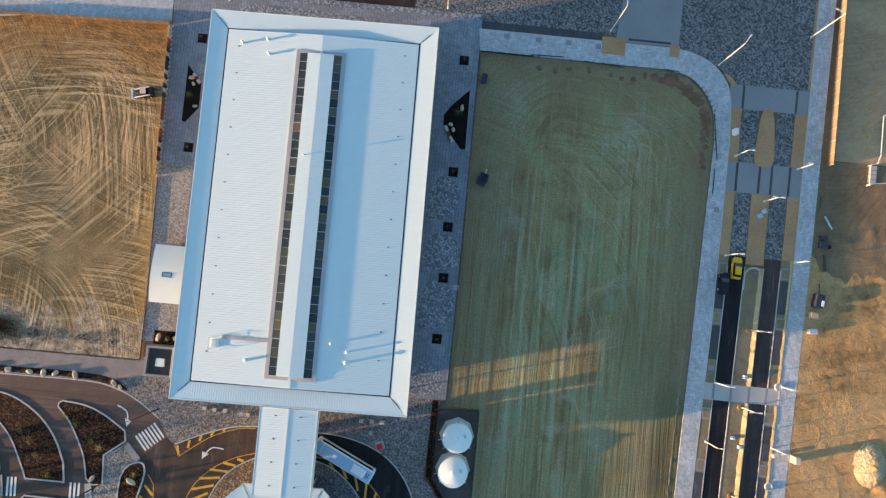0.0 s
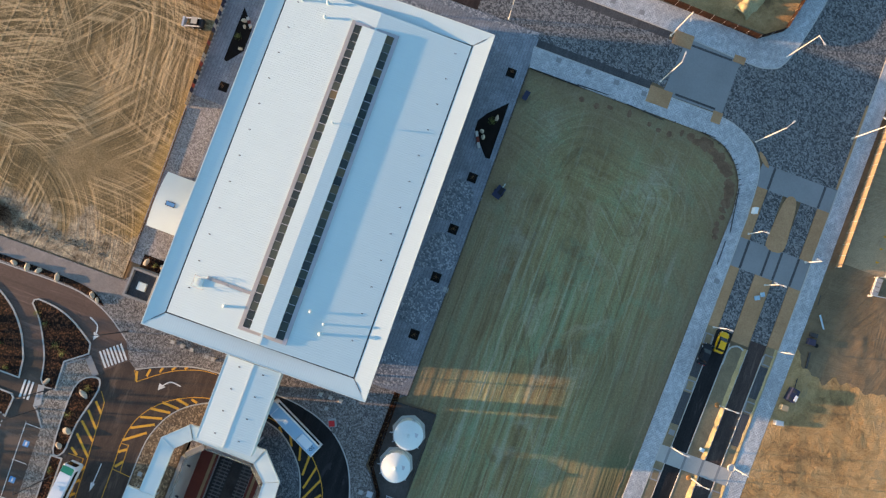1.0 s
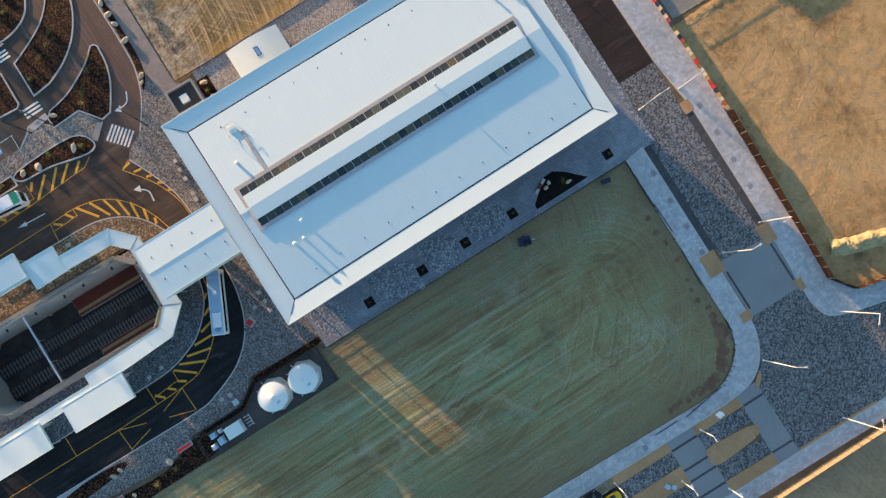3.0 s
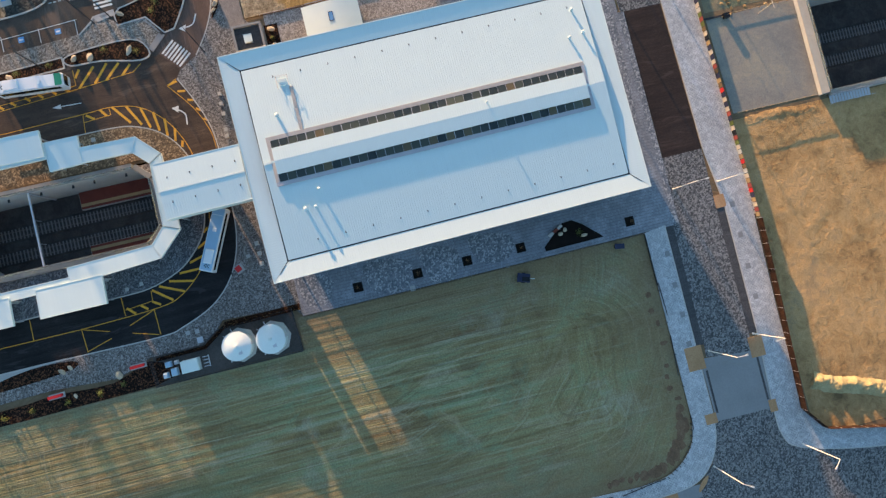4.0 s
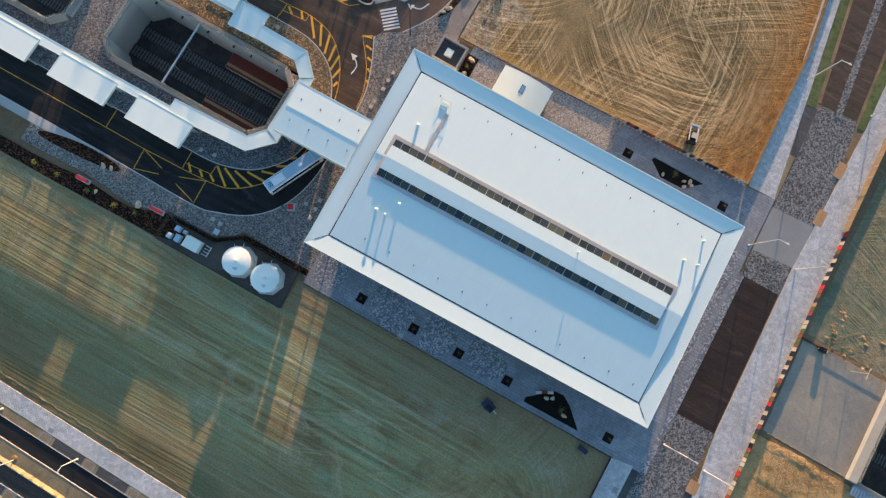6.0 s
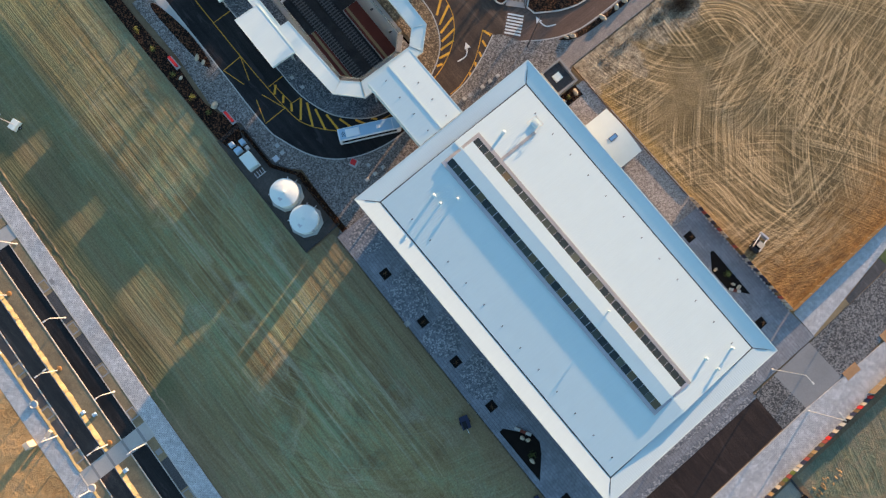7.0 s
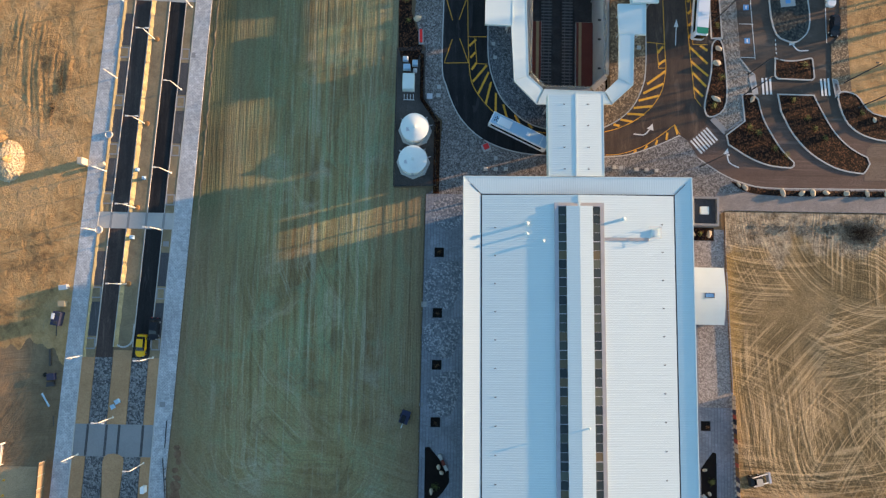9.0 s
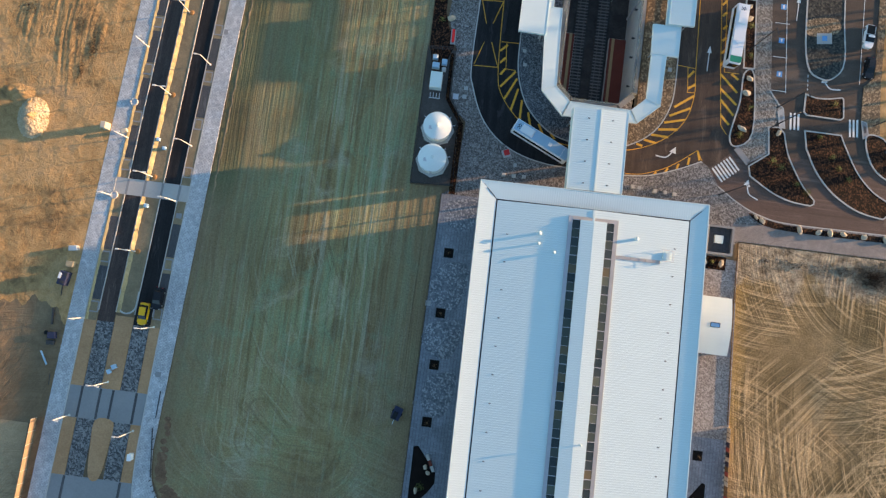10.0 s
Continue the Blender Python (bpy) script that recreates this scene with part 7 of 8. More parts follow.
# ---- tanks and plant in the yard ----
def tank(x, y):
    t = thing("water_tank", "round white water tank with a shallow cone roof", "water tank", group="water tanks")
    part("plinth", Build().lathe((x, y, 0.1), [(3.3, 0), (3.3, 0.22)], 8), "concrete", t, "octagonal concrete plinth")
    part("shell", Build().lathe((x, y, 0.3), [(2.62, 0), (2.62, 2.7)], 40), "tank", t, "white tank wall")
    part("roof", Build().lathe((x, y, 3.0), [(2.72, 0.0), (2.72, 0.08), (1.4, 0.42), (0.3, 0.62), (0.0, 0.64)], 40), "tank", t, "white cone roof")
    part("hatch", Build().lathe((x, y, 3.6), [(0.32, 0), (0.32, 0.22), (0.2, 0.3)], 14), "fascia", t, "white roof vent")
    part("manway", Build().box(x + 0.9, x + 1.6, y + 0.2, y + 0.9, 3.2, 3.45), "steel", t, "roof manway")
    for dx in (-0.2, 0.2):
        part("ladder_rail", Build().tube((x + dx, y + 2.75, 0.2), (x + dx, y + 2.75, 4.3), 0.03, 6), "steel", t)
    for i in range(10):
        part("rung", Build().tube((x - 0.2, y + 2.75, 0.5 + i * 0.36), (x + 0.2, y + 2.75, 0.5 + i * 0.36), 0.02, 6), "steel", t)
    for a in (200, 230, 320):
        c, s = math.cos(radians(a)), math.sin(radians(a))
        part("pipe", Build().tube((x + 2.6 * c, y + 2.6 * s, 0.6), (x + 3.6 * c, y + 3.6 * s, 0.35), 0.09, 8), "steel", t)
    return t


tank(31.7, -45.9)
tank(31.9, -39.6)
for x0, x1, y0, y1, h, mat, lab in ((32.1, 34.3, -56.9, -53.8, 1.7, "fascia", "white pump cabinet in the yard"), (33.0, 34.3, -59.0, -58.0, 1.1, "busblue", "small white control cabinet"), (33.5, 34.4, -60.6, -59.8, 0.9, "busblue", "small pale blue cabinet"),
                                 (31.6, 32.5, -59.9, -58.9, 0.9, "busblue", "small pale blue cabinet"), (31.7, 32.3, -58.3, -57.7, 0.7, "steel", "small grey cabinet in the yard")):
    c = thing("plant_cabinet", lab, "cabinet", group="yard cabinets")
    part("body", Build().box(x0, x1, y0, y1, 0.25, h), mat, c)
    part("lid", Build().prism([(x0 - 0.06, y0 - 0.06), (x1 + 0.06, y0 - 0.06), (x1 + 0.06, y1 + 0.06), (x0 - 0.06, y1 + 0.06)], h, h + 0.16, [(x0 + 0.12, y0 + 0.12), (x1 - 0.12, y0 + 0.12), (x1 - 0.12, y1 - 0.12), (x0 + 0.12, y1 - 0.12)]), mat, c)
    part("base", Build().box(x0 - 0.1, x1 + 0.1, y0 - 0.1, y1 + 0.1, 0.1, 0.25), "concrete", c)
pr = thing("pump_pipework", "short galvanised pipes beside the pump cabinet", "pipework")
for i in range(4):
    part("pipe", Build().tube((32.2 + i * 0.6, -53.1, 0.6), (32.2 + i * 0.6, -52.0, 0.6), 0.07, 8), "steel", pr)
part("header", Build().tube((32.0, -52.0, 0.6), (34.2, -52.0, 0.6), 0.09, 8), "steel", pr)
for x, y, w, mat in ((29.0, -53.0, 0.55, "steel"), (27.2, -54.9, 0.4, "crossing"), (27.3, -53.2, 0.4, "crossing"), (19.6, -62.5, 0.0, "crossing"), (16.6, -64, 0.35, "crossing"), (16.2, -61.2, 0.35, "crossing"), (-12.5, -64.0, 0.4, "crossing"), (15.7, -40.9, 0.35, "crossing"), (-9, -39.6, 0.35, "crossing"),
                     (29.2, 7.0, 0.35, "slab"), (29.1, -12.0, 0.5, "crossing")):
    if w:
        flat("pavement_drain_cover", [(x - w, y - w), (x + w, y - w), (x + w, y + w), (x - w, y + w)], 0.166, mat, "square drain cover set in the paving", "drain cover")
for x, y in ((17.7, -38.7), (15.7, -38.7), (13.7, -38.8), (-15.9, -39.2), (-14.0, -39.3), (-12.0, -39.3), (-7.6, -39.6)):
    s = thing("seat_block", "small pale concrete seat block on the forecourt", "seat block", group="seat blocks")
    part("body", Build().prism([(x - 0.4, y - 0.4), (x + 0.4, y - 0.4), (x + 0.4, y + 0.4), (x - 0.4, y + 0.4)], 0.14, 0.5, [(x - 0.33, y - 0.33), (x + 0.33, y - 0.33), (x + 0.33, y + 0.33), (x - 0.33, y + 0.33)]), "kerb", s)
rs = thing("red_sign", "square red sign panel on a pale pad", "sign", pose(17.7, -43.0, 0.1, 0, 0, 25))
part("panel", Build().prism([(0.55 * i, 0.55 * j) for i, j in ((-1, -1), (1, -1), (1, 1), (-1, 1))], 0.8, 0.86), "red", rs, "red panel")
part("pad", Build().box(-0.8, 0.8, -0.8, 0.8, 0.0, 0.06), "crossing", rs, "pale concrete pad")
part("post", Build().tube((0, 0, 0), (0, 0, 0.8), 0.05, 8), "steel", rs)
sp = thing("sign_post", "thin dark sign post at the kerb", "sign post")
part("post", Build().tube((18.4, -44.0, 0.1), (18.4, -44.0, 2.6), 0.05, 8), "darksteel", sp)
part("plate", Build().box(18.1, 18.7, -44.03, -43.98, 2.0, 2.6), "darksteel", sp)
for x, y, t in ((31.0, -64.9, 92), (32.8, -80.3, 92)):
    r = thing("red_rack", "low red bicycle rail set beside the path", "bike rack", pose(x, y, 0.15, 0, 0, t), group="bike racks")
    part("plinth", Build().box(-1.5, 1.5, -0.5, 0.5, 0, 0.06), "crossing", r)
    part("rail", Build().box(-1.3, 1.3, -0.28, 0.28, 0.7, 0.8), "red", r)
    for x2 in (-1.1, 1.1):
        part("leg", Build().box(x2 - 0.05, x2 + 0.05, -0.2, 0.2, 0.06, 0.7), "red", r)

# ---- vehicles ----
def wheel(parent, x, y, r, w):
    t = part("tyre", Build().tube((x, y - w / 2, r), (x, y + w / 2, r), r, 18), "tyre", parent)
    part("rim", Build().tube((x, y - w / 2 - 0.01, r), (x, y + w / 2 + 0.01, r), r * 0.55, 12), "steel", t)


def bus(at, label, roof="busblue", front="busgreen"):
    b = thing("bus", label, "bus", at, group="city buses")
    L, W = 6.1, 1.25
    lower = [(-L, -W), (L - 0.25, -W), (L, -W + 0.25), (L, W - 0.25), (L - 0.25, W), (-L, W)]
    upper = [(-L + 0.05, -W + 0.12), (L - 0.4, -W + 0.12), (L - 0.2, -W + 0.35), (L - 0.2, W - 0.35), (L - 0.4, W - 0.12), (-L + 0.05, W - 0.12)]
    part("body", Build().prism(lower, 0.35, 2.7).prism(lower, 2.7, 3.0, upper), "buswhite", b, "white bus body")
    part("roof_skin", Build().prism([(-L + 0.25, -W + 0.2), (L - 1.6, -W + 0.2), (L - 1.6, W - 0.2), (-L + 0.25, W - 0.2)], 2.98, 3.02), roof, b, "pale roof")
    part("front_cap", Build().prism([(L - 1.5, -W + 0.14), (L - 0.4, -W + 0.14), (L - 0.22, -W + 0.35), (L - 0.22, W - 0.35), (L - 0.4, W - 0.14), (L - 1.5, W - 0.14)], 2.99, 3.03), front, b, "green front cap")
    part("air_unit", Build().prism([(-4.6, -0.8), (-1.9, -0.8), (-1.9, 0.8), (-4.6, 0.8)], 3.02, 3.22, [(-4.45, -0.7), (-2.05, -0.7), (-2.05, 0.7), (-4.45, 0.7)]), "buswhite", b, "white air conditioning pod")
    for i in range(3):
        for j in range(2):
            part("roof_mark", Build().box(-5.4 + i * 0.24, -5.2 + i * 0.24, -0.5 + (i + 2 * j) % 4 * 0.25, -0.26 + (i + 2 * j) % 4 * 0.25, 3.02, 3.035), "carblack", b, "plain black square on the roof")
    part("roof_hatch", Build().box(1.4, 2.1, -0.35, 0.35, 3.02, 3.12), "buswhite", b, "white roof hatch")
    for s in (-1, 1):
        part("side_glazing", Build().box(-L + 0.5, L - 0.9, *sorted((s * W, s * (W + 0.015))), 1.5, 2.55), "tint", b, "dark side glazing")
    part("windscreen", Build().box(L, L + 0.02, -W + 0.3, W - 0.3, 1.2, 2.6), "tint", b, "dark windscreen")
    part("rear_window", Build().box(-L - 0.02, -L, -W + 0.3, W - 0.3, 1.7, 2.5), "tint", b, "dark rear window")
    for x in (-3.2, 3.6):
        for y in (-W + 0.16, W - 0.16):
            wheel(b, x, y, 0.5, 0.3)
    return b


bus(pose(11.4, -45.8, 0.03, 0, 0, 155), "blue-roofed city bus turning into the bus loop", front="busblue")
bus(pose(-24.4, -71.8, 0.03, 0, 0, 86), "white city bus with a green front at the bus stop", roof="buswhite")


def car(at, label, paint, long=4.4, wide=1.78, pickup=False):
    c = thing("car", label, "car", at, group="cars")
    l, w = long / 2, wide / 2
    low = [(-l, -w + 0.18), (-l + 0.18, -w), (l - 0.5, -w), (l - 0.08, -w + 0.35), (l, 0), (l - 0.08, w - 0.35), (l - 0.5, w), (-l + 0.18, w), (-l, w - 0.18)]
    up = [(x * 0.97, y * 0.94) for x, y in low]
    part("body", Build().prism(low, 0.22, 0.62).prism(low, 0.62, 0.9, up), paint, c)
    x0, x1 = (-0.4, 1.15) if pickup else (-l + 0.45, 1.0)
    gl = [(x0, -w + 0.1), (x1, -w + 0.1), (x1, w - 0.1), (x0, w - 0.1)]
    gt = [(x0 + 0.4, -w + 0.28), (x1 - 0.75, -w + 0.28), (x1 - 0.75, w - 0.28), (x0 + 0.4, w - 0.28)]
    part("glasshouse", Build().prism(gl, 0.9, 1.4, gt), "tint", c, "dark glass")
    part("roof", Build().prism(gt, 1.4, 1.45), paint, c)
    if pickup:
        part("tray", Build().box(-l + 0.15, -0.5, -w + 0.15, w - 0.15, 0.9, 0.93), "tyre", c, "dark tray liner")
    for s in (-1, 1):
        part("headlight", Build().box(l - 0.4, l - 0.12, *sorted((s * (w - 0.45), s * (w - 0.2))), 0.68, 0.8), "lampwhite", c)
        part("tail_light", Build().box(-l - 0.01, -l + 0.1, *sorted((s * (w - 0.5), s * (w - 0.22))), 0.65, 0.8), "red", c)
    for x in (-l + 0.85, l - 0.9):
        for y in (-w + 0.08, w - 0.08):
            wheel(c, x, y, 0.33, 0.22)
    return c


car(pose(80.3, -6.2, 0.13, 0, 0, 87), "black parked car beside the asphalt lane", "carblack", 4.3)
car(pose(82.6, -3.0, 0.05, 0, 0, 88), "yellow car with dark glass on the road", "caryellow", 4.3)
car(pose(-51.2, -75.7, 0.03, 0, 0, 85), "white pickup parked at the car park edge", "carwhite", 4.9, 1.85, True)
car(pose(-51.7, -69.3, 0.03, 0, 0, 85), "black car parked behind the pickup", "carblack", 4.5)

# ---- site plant and clutter ----
ld = thing("skid_loader", "small white and dark skid loader on the dry field", "loader", pose(-34.6, 19.8, 0.03, 0, 0, 190))
part("chassis", Build().prism([(-1.4, -0.8), (1.2, -0.8), (1.2, 0.8), (-1.4, 0.8)], 0.35, 1.2, [(-1.3, -0.75), (1.0, -0.75), (1.0, 0.75), (-1.3, 0.75)]), "darksteel", ld)
part("cab", Build().prism([(-0.6, -0.6), (0.6, -0.6), (0.6, 0.6), (-0.6, 0.6)], 1.2, 2.1, [(-0.5, -0.55), (0.45, -0.55), (0.45, 0.55), (-0.5, 0.55)]), "tint", ld)
part("cab_roof", Build().box(-0.6, 0.55, -0.65, 0.65, 2.1, 2.18), "cream", ld)
part("bucket", Build().prism([(2.2, -1.0), (2.9, -1.0), (2.9, 1.0), (2.2, 1.0)], 0.1, 0.7, [(2.5, -1.0), (2.9, -1.0), (2.9, 1.0), (2.5, 1.0)]), "steel", ld)
for y in (-0.8, 0.8):
    part("lift_arm", Build().bar((-1.0, y, 1.5), (2.3, y, 0.6), 0.16, 0.22), "steel", ld)
    wheel(ld, -0.8, y, 0.42, 0.3)
    wheel(ld, 0.7, y, 0.42, 0.3)
tr = thing("site_trailer", "dark small trailer with a white drawbar on the field edge", "trailer", pose(32.2, 9.3, 0.03, 0, 0, 72))
part("tray", Build().prism([(-1.2, -0.8), (1.2, -0.8), (1.2, 0.8), (-1.2, 0.8)], 0.5, 1.0, [(-1.25, -0.85), (1.25, -0.85), (1.25, 0.85), (-1.25, 0.85)]), "navy", tr)
part("drawbar", Build().bar((1.2, 0, 0.55), (2.2, 0, 0.5), 0.12, 0.12), "fascia", tr)
part("toolbox", Build().box(-0.3, 1.1, -0.6, 0.2, 1.0, 1.3), "carblack", tr)
for y in (-0.9, 0.9):
    wheel(tr, 0.0, y, 0.33, 0.2)
sk = thing("dark_skip", "small dark blue steel bin on the field edge", "bin", pose(30.7, 29.3, 0.03, 0, 0, 80))
part("body", Build().prism([(-0.8, -0.4), (0.8, -0.4), (0.8, 0.4), (-0.8, 0.4)], 0.0, 0.7, [(-0.95, -0.5), (0.95, -0.5), (0.95, 0.5), (-0.95, 0.5)]), "navy", sk)
part("lid", Build().box(-0.95, 0.95, -0.5, 0.5, 0.7, 0.76), "navy", sk)
lt = thing("lighting_tower", "white mobile lighting tower on the field", "lighting tower", pose(63.5, -88.2, 0.03, 0, 0, 20))
part("trailer", Build().box(-1.0, 1.0, -0.7, 0.7, 0.4, 1.3), "fascia", lt)
part("mast", Build().tube((0, 0, 1.3), (0, 0, 6.0), 0.08, 8), "steel", lt)
part("lamp_bar", Build().box(-0.8, 0.8, -0.1, 0.1, 5.9, 6.1), "fascia", lt)
for x in (-0.6, -0.2, 0.2, 0.6):
    part("lamp_head", Build().box(x - 0.15, x + 0.15, -0.25, 0.1, 5.6, 5.9), "steel", lt)
for y in (-0.8, 0.8):
    wheel(lt, 0, y, 0.33, 0.2)
ml = thing("lighting_mast", "dark wheeled light mast on the deck slab", "lighting mast", pose(-9.4, 62.4, 0.06))
part("base", Build().box(-0.5, 0.5, -0.6, 0.6, 0.2, 1.0), "carblack", ml)
part("mast", Build().tube((0, 0, 1.0), (0, 0, 3.5), 0.05, 6), "darksteel", ml)
for y in (-0.6, 0.6):
    wheel(ml, 0, y, 0.25, 0.16)
sl = thing("site_lamp_pair", "tall slim site lamp with two arms on the deck", "site lamp", pose(-8.6, 69.5, 0.06))
part("post", Build().tube((0, 0, 0), (0, 0, 5), 0.06, 8), "cream", sl)
part("arm", Build().box(-0.9, 0.9, -0.05, 0.05, 4.85, 4.95), "cream", sl)
for x in (-0.9, 0.9):
    part("head", Build().box(x - 0.25, x + 0.25, -0.10, 0.10, 4.95, 5.05), "cream", sl)
rl = thing("timber_guard_rail", "row of pale timber rails and posts at the deck edge", "guard rail")
for i in range(10):
    x0 = -9.5 + 0.0 * i
    y = 60 + i * 1.75
    part("post", Build().box(10.3, 10.42, y - 0.06, y + 0.06, 0, 1.1), "timber", rl)
part("rail", Build().bar((10.36, 59.5, 1.05), (10.5, 77, 1.05), 0.08, 0.1), "timber", rl)
rl2 = thing("timber_guard_rail", "pale timber rail and posts along the deck", "guard rail")
for i in range(8):
    part("post", Build().box(-9.9, -9.78, 62 + i * 2.0 - 0.06, 62 + i * 2.0 + 0.06, 0, 0.5), "orange", rl2)
part("rail", Build().bar((-9.84, 62, 0.45), (-9.9, 77, 0.45), 0.08, 0.1), "timber", rl2)
db = thing("dark_sleepers", "row of dark timber baulks across the ground", "timber baulks")
for i in range(5):
    part("baulk", Build().box(-9.9, -9.6, 57.9 + i * 1.0, 58.8 + i * 1.0, 0.06, 0.3), "darksteel", db)
sc = thing("scaffold_frame", "pale scaffold and timber frames round a site pit", "scaffold")
for a, b in (((110.2, 36.0), (110.0, 30.0)), ((109.4, 29.6), (109.2, 21.6)), ((109.2, 21.6), (108.6, 20.0)), ((107.3, 19.6), (107.2, 15.6)), ((107.2, 15.8), (113, 16.8)), ((110.2, 36.2), (114, 36.2))):
    part("ledger", Build().bar((*a, 1.1), (*b, 1.1), 0.14, 0.14), "lampwhite", sc)
    for p in (a, b):
        part("standard", Build().tube((*p, 0), (*p, 1.5), 0.06, 6), "lampwhite", sc)
for x, y in ((107.3, 34), (107.1, 31), (107.0, 28), (107.0, 25.4), (107.0, 22.6)):
    cn = thing("yellow_marker", "small yellow site marker post", "marker", group="site markers")
    part("base", Build().box(x - 0.2, x + 0.2, y - 0.2, y + 0.2, 0, 0.06), "yellow", cn)
    part("body", Build().lathe((x, y, 0.06), [(0.15, 0), (0.05, 0.6)], 10), "yellow", cn)
pb = thing("grey_panel_stack", "stack of grey ribbed panels lying on the soil", "panel stack")
for i in range(4):
    part("panel", Build().box(107.5 + 0.05 * i, 109.0, 16.2 + 0.9 * i, 17.0 + 0.9 * i, 0.05, 0.3 + 0.05 * i), "walkway", pb)
for x, y, l, w, h, t, mat, nm, lab, cat in ((98.6, -7.8, 2.6, 1.6, 1.3, 80, "navy", "generator", "blue and white site generator on the sand", "generator"), (98.0, -10.6, 1.4, 1.1, 0.9, 0, "timber", "crate", "open timber crate with bricks", "crate"),
                                     (97.9, -13.7, 1.6, 0.9, 0.9, 10, "steel", "drum_tank", "grey metal tank on the sand", "tank"), (95.7, -38.0, 1.0, 1.3, 1.9, 0, "cream", "portable_toilet", "white portable toilet cabin by the path", "portable toilet"),
                                     (99.2, 3.2, 1.5, 1.2, 0.7, 5, "navy", "tool_box", "dark blue tool box on the soil", "tool box"), (99.3, 4.6, 1.5, 0.8, 0.5, 5, "darksteel", "brick_pallet", "pallet of dark bricks", "pallet"), (92.2, -37.6, 1.2, 0.7, 0.8, 20, "cream", "cable_cabinet", "white service cabinet on the road edge", "cabinet"),
                                     (80.6, 23.6, 0.7, 1.2, 1.3, 5, "buswhite", "sign_board", "small blue and white sign board cabinet", "cabinet"), (85.6, -23.6, 0.7, 0.7, 0.7, 0, "busblue", "service_pit_lid", "pale blue service box in the median", "service box"), (84.0, -35.2, 0.6, 0.6, 0.6, 0, "busblue", "service_pit_lid", "pale blue service box in the median", "service box"),
                                     (85.4, -36.8, 0.6, 0.6, 0.6, 0, "busblue", "service_pit_lid", "pale blue service box in the median", "service box"), (86.6, 7.6, 0.9, 0.8, 0.5, 30, "busblue", "service_pit_lid", "pale blue service box in the median", "service box"), (87.4, 8.6, 0.7, 0.8, 0.5, 30, "busblue", "service_pit_lid", "pale blue service box in the median", "service box")):
    o = thing(nm, lab, cat, pose(x, y, 0.06, 0, 0, t))
    part("body", Build().prism([(-l / 2, -w / 2), (l / 2, -w / 2), (l / 2, w / 2), (-l / 2, w / 2)], 0.08, h, [(-l / 2 + 0.04, -w / 2 + 0.04), (l / 2 - 0.04, -w / 2 + 0.04), (l / 2 - 0.04, w / 2 - 0.04), (-l / 2 + 0.04, w / 2 - 0.04)]), mat, o)
    part("top", Build().prism([(-l / 2 - 0.03, -w / 2 - 0.03), (l / 2 + 0.03, -w / 2 - 0.03), (l / 2 + 0.03, w / 2 + 0.03), (-l / 2 - 0.03, w / 2 + 0.03)], h, h + 0.1, [(-l / 2 + 0.1, -w / 2 + 0.1), (l / 2 - 0.1, -w / 2 + 0.1), (l / 2 - 0.1, w / 2 - 0.1), (-l / 2 + 0.1, w / 2 - 0.1)]), mat, o)
    part("skid", Build().box(-l / 2, l / 2, -w / 2 + 0.1, w / 2 - 0.1, 0.0, 0.08), "darksteel", o)
for a, b, r, mat, lab in (((99.7, 1.2), (99.9, -2.0), 0.22, "darksteel", "black pipe length lying on the soil"), ((99.4, 8.8), (100.9, 6.4), 0.16, "busblue", "pale blue pipe lying on the soil"), ((99.0, -4.4), (99.1, -6.3), 0.08, "darksteel", "thin black pipe on the soil"), ((98.5, 10.5), (98.4, 12.5), 0.06, "darksteel", "thin black rod at the path edge")):
    p = thing("loose_pipe", lab, "pipe", group="loose pipes")
    part("tube", Build().tube((*a, 0.1 + r), (*b, 0.1 + r), r, 10), mat, p)
ty = thing("scrap_wheel", "old black tyre lying on the soil", "scrap wheel")
part("tread", Build().lathe((100.6, 2.9, 0.05), [(0.22, 0.0), (0.4, 0.02), (0.42, 0.1), (0.4, 0.18), (0.22, 0.2), (0.2, 0.1)], 18), "tyre", ty)
for x, y in ((92.2, -24.9), (91.4, -43.6)):
    p = thing("manhole_ring", "round concrete manhole ring in the road edge", "manhole ring", group="manhole rings")
    part("ring", Build().lathe((x, y, 0.1), [(0.75, 0), (0.75, 0.35), (0.6, 0.36), (0.55, 0.2)], 20), "concrete", p)
    part("cover", Build().lathe((x, y, 0.1), [(0.55, 0.15), (0.55, 0.22)], 16), "steel", p)

gx = pose(98.6, -7.8, 0.06, 0, 0, 80)
for nm, bx, mat, lab in (("engine_panel", (-0.9, 0.2, -0.85, -0.3, 1.4, 1.46), "buswhite", "white panel"), ("fuel_hatch", (0.5, 1.0, -0.2, 0.5, 1.4, 1.5), "darksteel", "black hatch"), ("cooling_grille", (-1.1, -0.5, 0.1, 0.7, 1.4, 1.45), "darksteel", "dark grille")):
    part(nm, Build().box(*bx), mat, next(o for o in scene.objects if o.name == "generator"), lab)

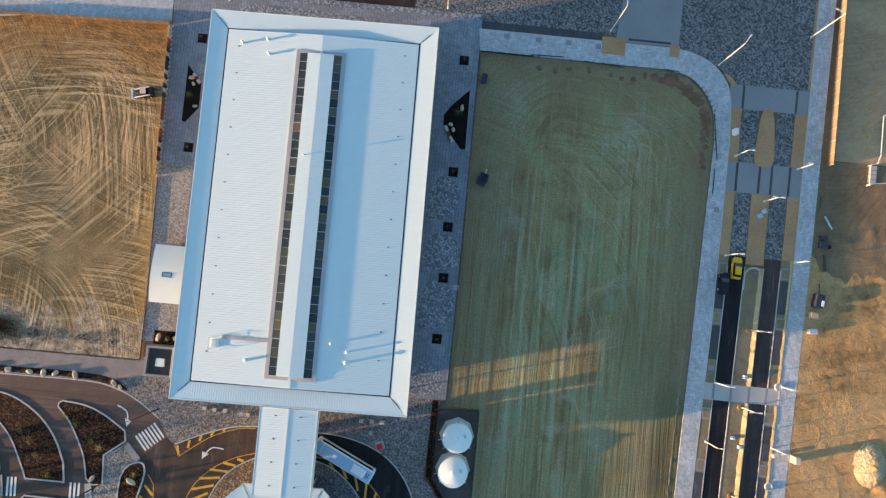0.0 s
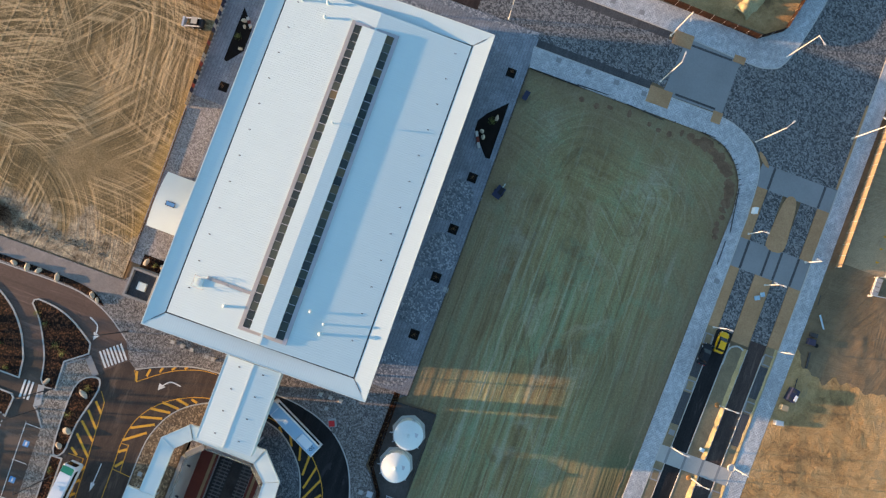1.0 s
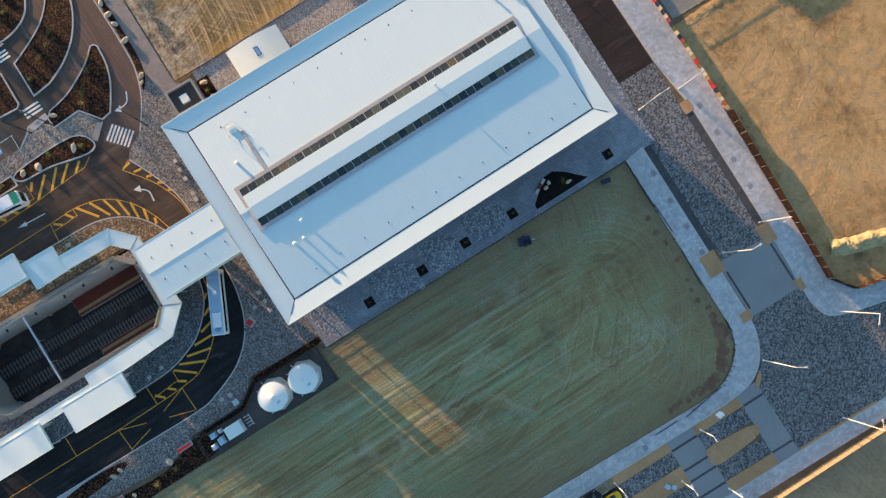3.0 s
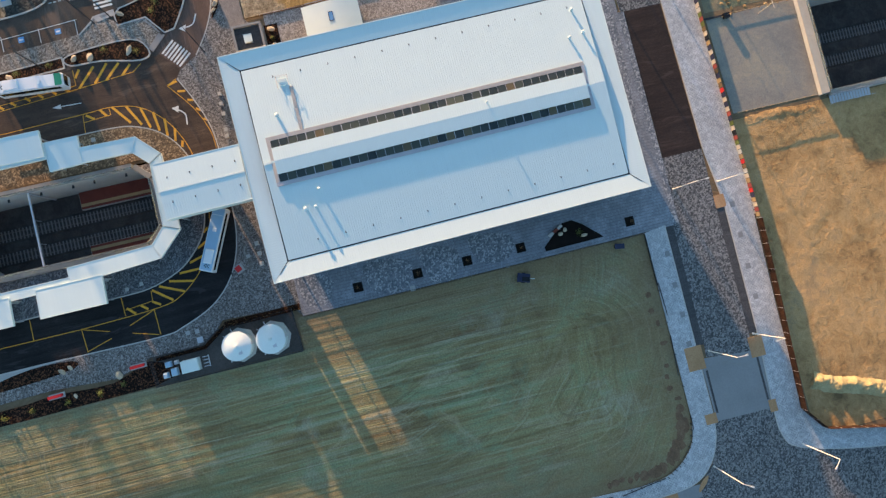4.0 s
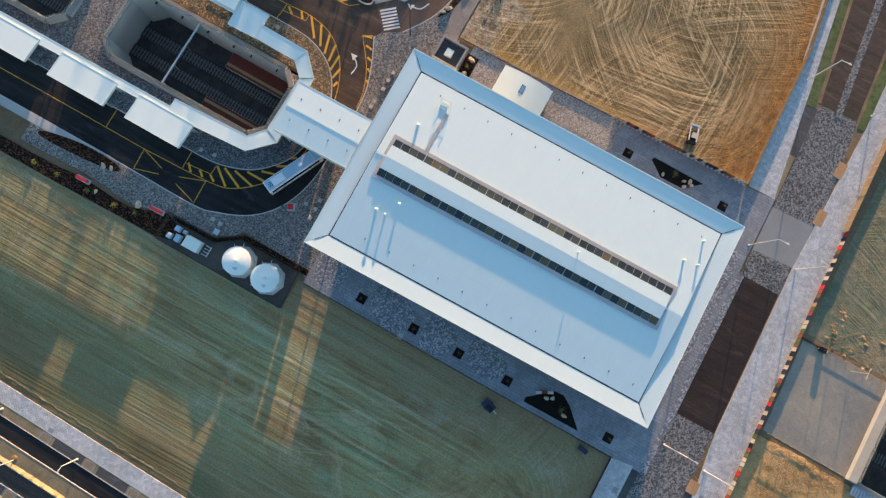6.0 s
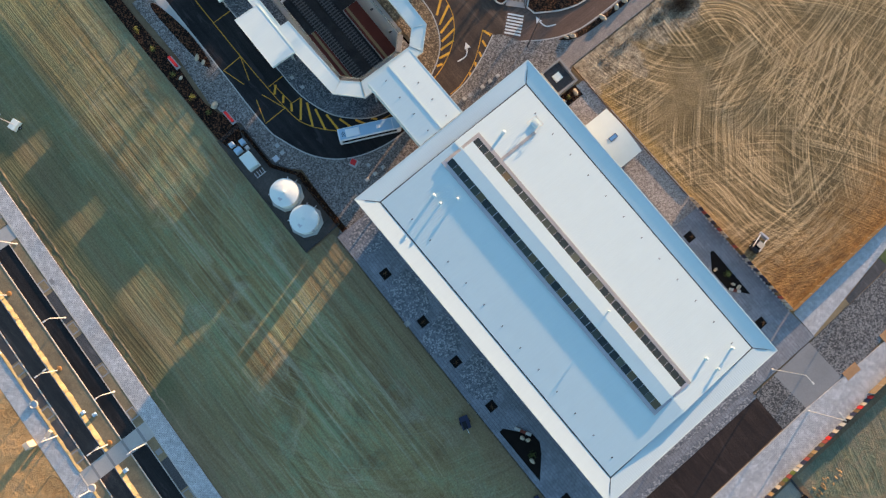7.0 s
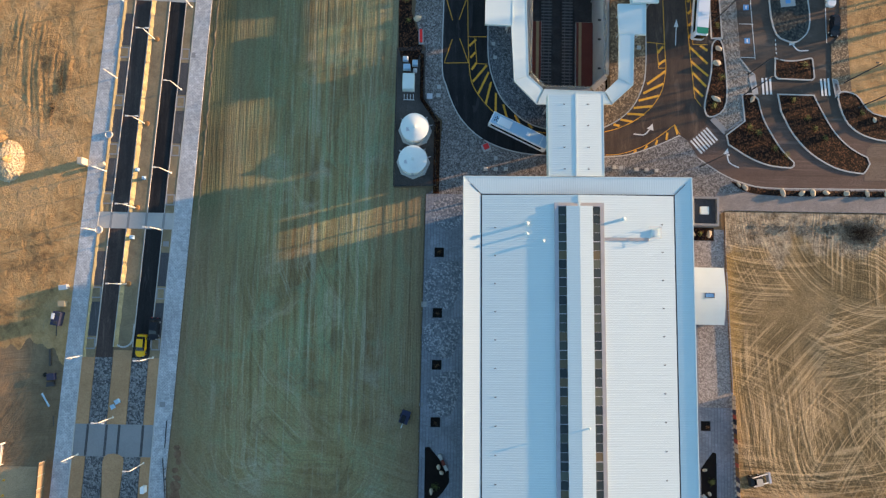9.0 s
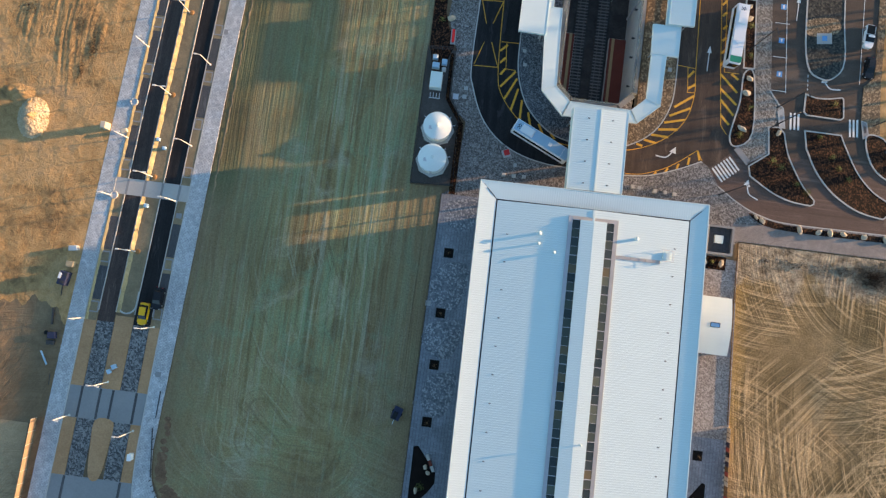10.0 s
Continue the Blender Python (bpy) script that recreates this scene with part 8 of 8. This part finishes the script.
# heaps
def heap(name, x, y, rx, ry, h, mat, label, category, seed, lumps=0, kind="", step=26):
    b = Build()
    n, m = 40, 14
    off = Vector((seed * 3.3, seed * 1.7, 0))
    b.v.append((x, y, h * (0.85 + 0.3 * noise.noise(off))))
    for j in range(1, m + 1):
        for i in range(n):
            a = 2 * math.pi * i / n
            k = j / m
            e = 1 + 0.22 * noise.noise(Vector((math.cos(a) * 1.3, math.sin(a) * 1.3, seed)))
            px, py = x + rx * e * k * math.cos(a), y + ry * e * k * math.sin(a)
            z = h * (1 - k ** 1.5) * (1 + 0.5 * noise.noise(Vector((px * 0.7, py * 0.7, seed)))) + 0.12 * h * noise.noise(Vector((px * 2.5, py * 2.5, seed)))
            b.v.append((px, py, max(-0.05, z) if j < m else -0.05))
    b.f = [(0, 1 + i, 1 + (i + 1) % n) for i in range(n)]
    b.f += [(1 + (j - 1) * n + i, 1 + j * n + i, 1 + j * n + (i + 1) % n, 1 + (j - 1) * n + (i + 1) % n) for j in range(1, m) for i in range(n)]
    rnd = random.Random(seed)
    o = tagged(part(name, b, mat, smooth=not lumps), label, category, kind=kind)
    if lumps:
        lb = Build()
        for i in range(lumps):
            a, k = rnd.uniform(0, 6.28), rnd.random() ** 0.55
            px, py = x + rx * k * math.cos(a), y + ry * k * math.sin(a)
            s = rnd.uniform(0.12, 0.34)
            z = h * (1 - k ** 1.5)
            d = [Vector(v) * s for v in ((1, 0, 0), (0, 1, 0), (-1, 0.2, 0), (0, -1, 0.1), (0.1, 0.1, 0.9), (0, 0, -0.8))]
            r = Euler((rnd.uniform(0, 6), rnd.uniform(0, 6), rnd.uniform(0, 6))).to_matrix()
            v = [Vector((px, py, z + s * 0.3)) + r @ q for q in d]
            lb.add(v, [(0, 1, 4), (1, 2, 4), (2, 3, 4), (3, 0, 4), (1, 0, 5), (2, 1, 5), (3, 2, 5), (0, 3, 5)])
        o2 = part("stone_cover", lb, "rubble", o, "pale broken stones")
        o2["kind"] = "stuff"
    return o


heap("rubble_mound", 110.4, -37.9, 3.0, 4.0, 2.2, "sand", "heap of pale broken rubble on the sand", "rubble heap", 3, 2200)
heap("sand_mound", 114, -42.6, 4, 2.0, 0.7, "sand", "low heap of golden sand", "sand heap", 5)
def ridge(name, pts, width, h, mat, label, category, seed):
    """A long irregular bank of loose soil."""
    line = curve(pts, 24)
    b = Build()
    m = 15
    sides = [offset(line, width * (k / (m - 1) - 0.5)) for k in range(m)]
    for i in range(len(line)):
        for k in range(m):
            x, y = sides[k][i]
            e = math.cos((k / (m - 1) - 0.5) * math.pi)
            z = h * e * (0.75 + 0.8 * noise.noise(Vector((x * 0.45, y * 0.45, seed)))) + 0.3 * h * e * noise.noise(Vector((x * 1.7, y * 1.7, seed))) + 0.28 * h * e * noise.noise(Vector((x * 4.1, y * 4.1, seed)))
            b.v.append((x + 0.3 * noise.noise(Vector((x, y, 5))), y + 0.3 * noise.noise(Vector((x, y, 9))), z if 0 < k < m - 1 else -0.05))
    b.f = [(i * m + k, i * m + k + 1, (i + 1) * m + k + 1, (i + 1) * m + k) for i in range(len(line) - 1) for k in range(m - 1)]
    return tagged(part(name, b, mat, smooth=True), label, category)


ridge("sand_berm", [(65.5, 60.6), (67.4, 64.5), (69.0, 70.0), (71.5, 77.0), (73, 86)], 3.6, 1.0, "bank", "bright sand bank along the pit edge", "sand bank", 2)
ridge("sand_berm", [(-20.5, 74), (-19.2, 80), (-17.4, 88)], 1.2, 0.22, "bank", "golden sand bank along the cutting edge", "sand bank", 14)
ridge("sand_berm", [(12.6, 60.5), (12.2, 68), (13.4, 76)], 2.4, 0.15, "sand", "low spoil bank beside the deck", "sand bank", 17)
rnd = random.Random(21)
edge = curve([(42, 33.4), (58, 33.4), (66.5, 33.2), (70.6, 32.2), (73.2, 30.0), (74.8, 26.6), (75.3, 21.5), (75.0, 15)], 6)
for i in range(34):
    k = i / 33 * (len(edge) - 2)
    p, q = Vector(edge[int(k)]), Vector(edge[int(k) + 1])
    c = p + (q - p) * (k - int(k))
    big = 1.0 if 8 < i < 28 else 0.65
    heap("soil_mound", c.x + rnd.uniform(-0.8, 0.3), c.y - rnd.uniform(-0.3, 1.2), big * rnd.uniform(0.8, 1.5), big * rnd.uniform(0.8, 1.6), rnd.uniform(0.07, 0.14), "dumpsoil", "low patch of dumped brown soil", "soil heap", 60 + i)
for i in range(30):
    x = -18.6 + rnd.random() * 9.4
    y = 62.6 + rnd.uniform(-0.8, 1.8) if i < 18 else 68.0 + rnd.uniform(-2.0, 5.5)
    heap("soil_mound", x, y, rnd.uniform(0.25, 0.5), rnd.uniform(0.35, 0.9), rnd.uniform(0.10, 0.22), "sand", "small heap of golden soil on green ground", "soil heap", 120 + i)
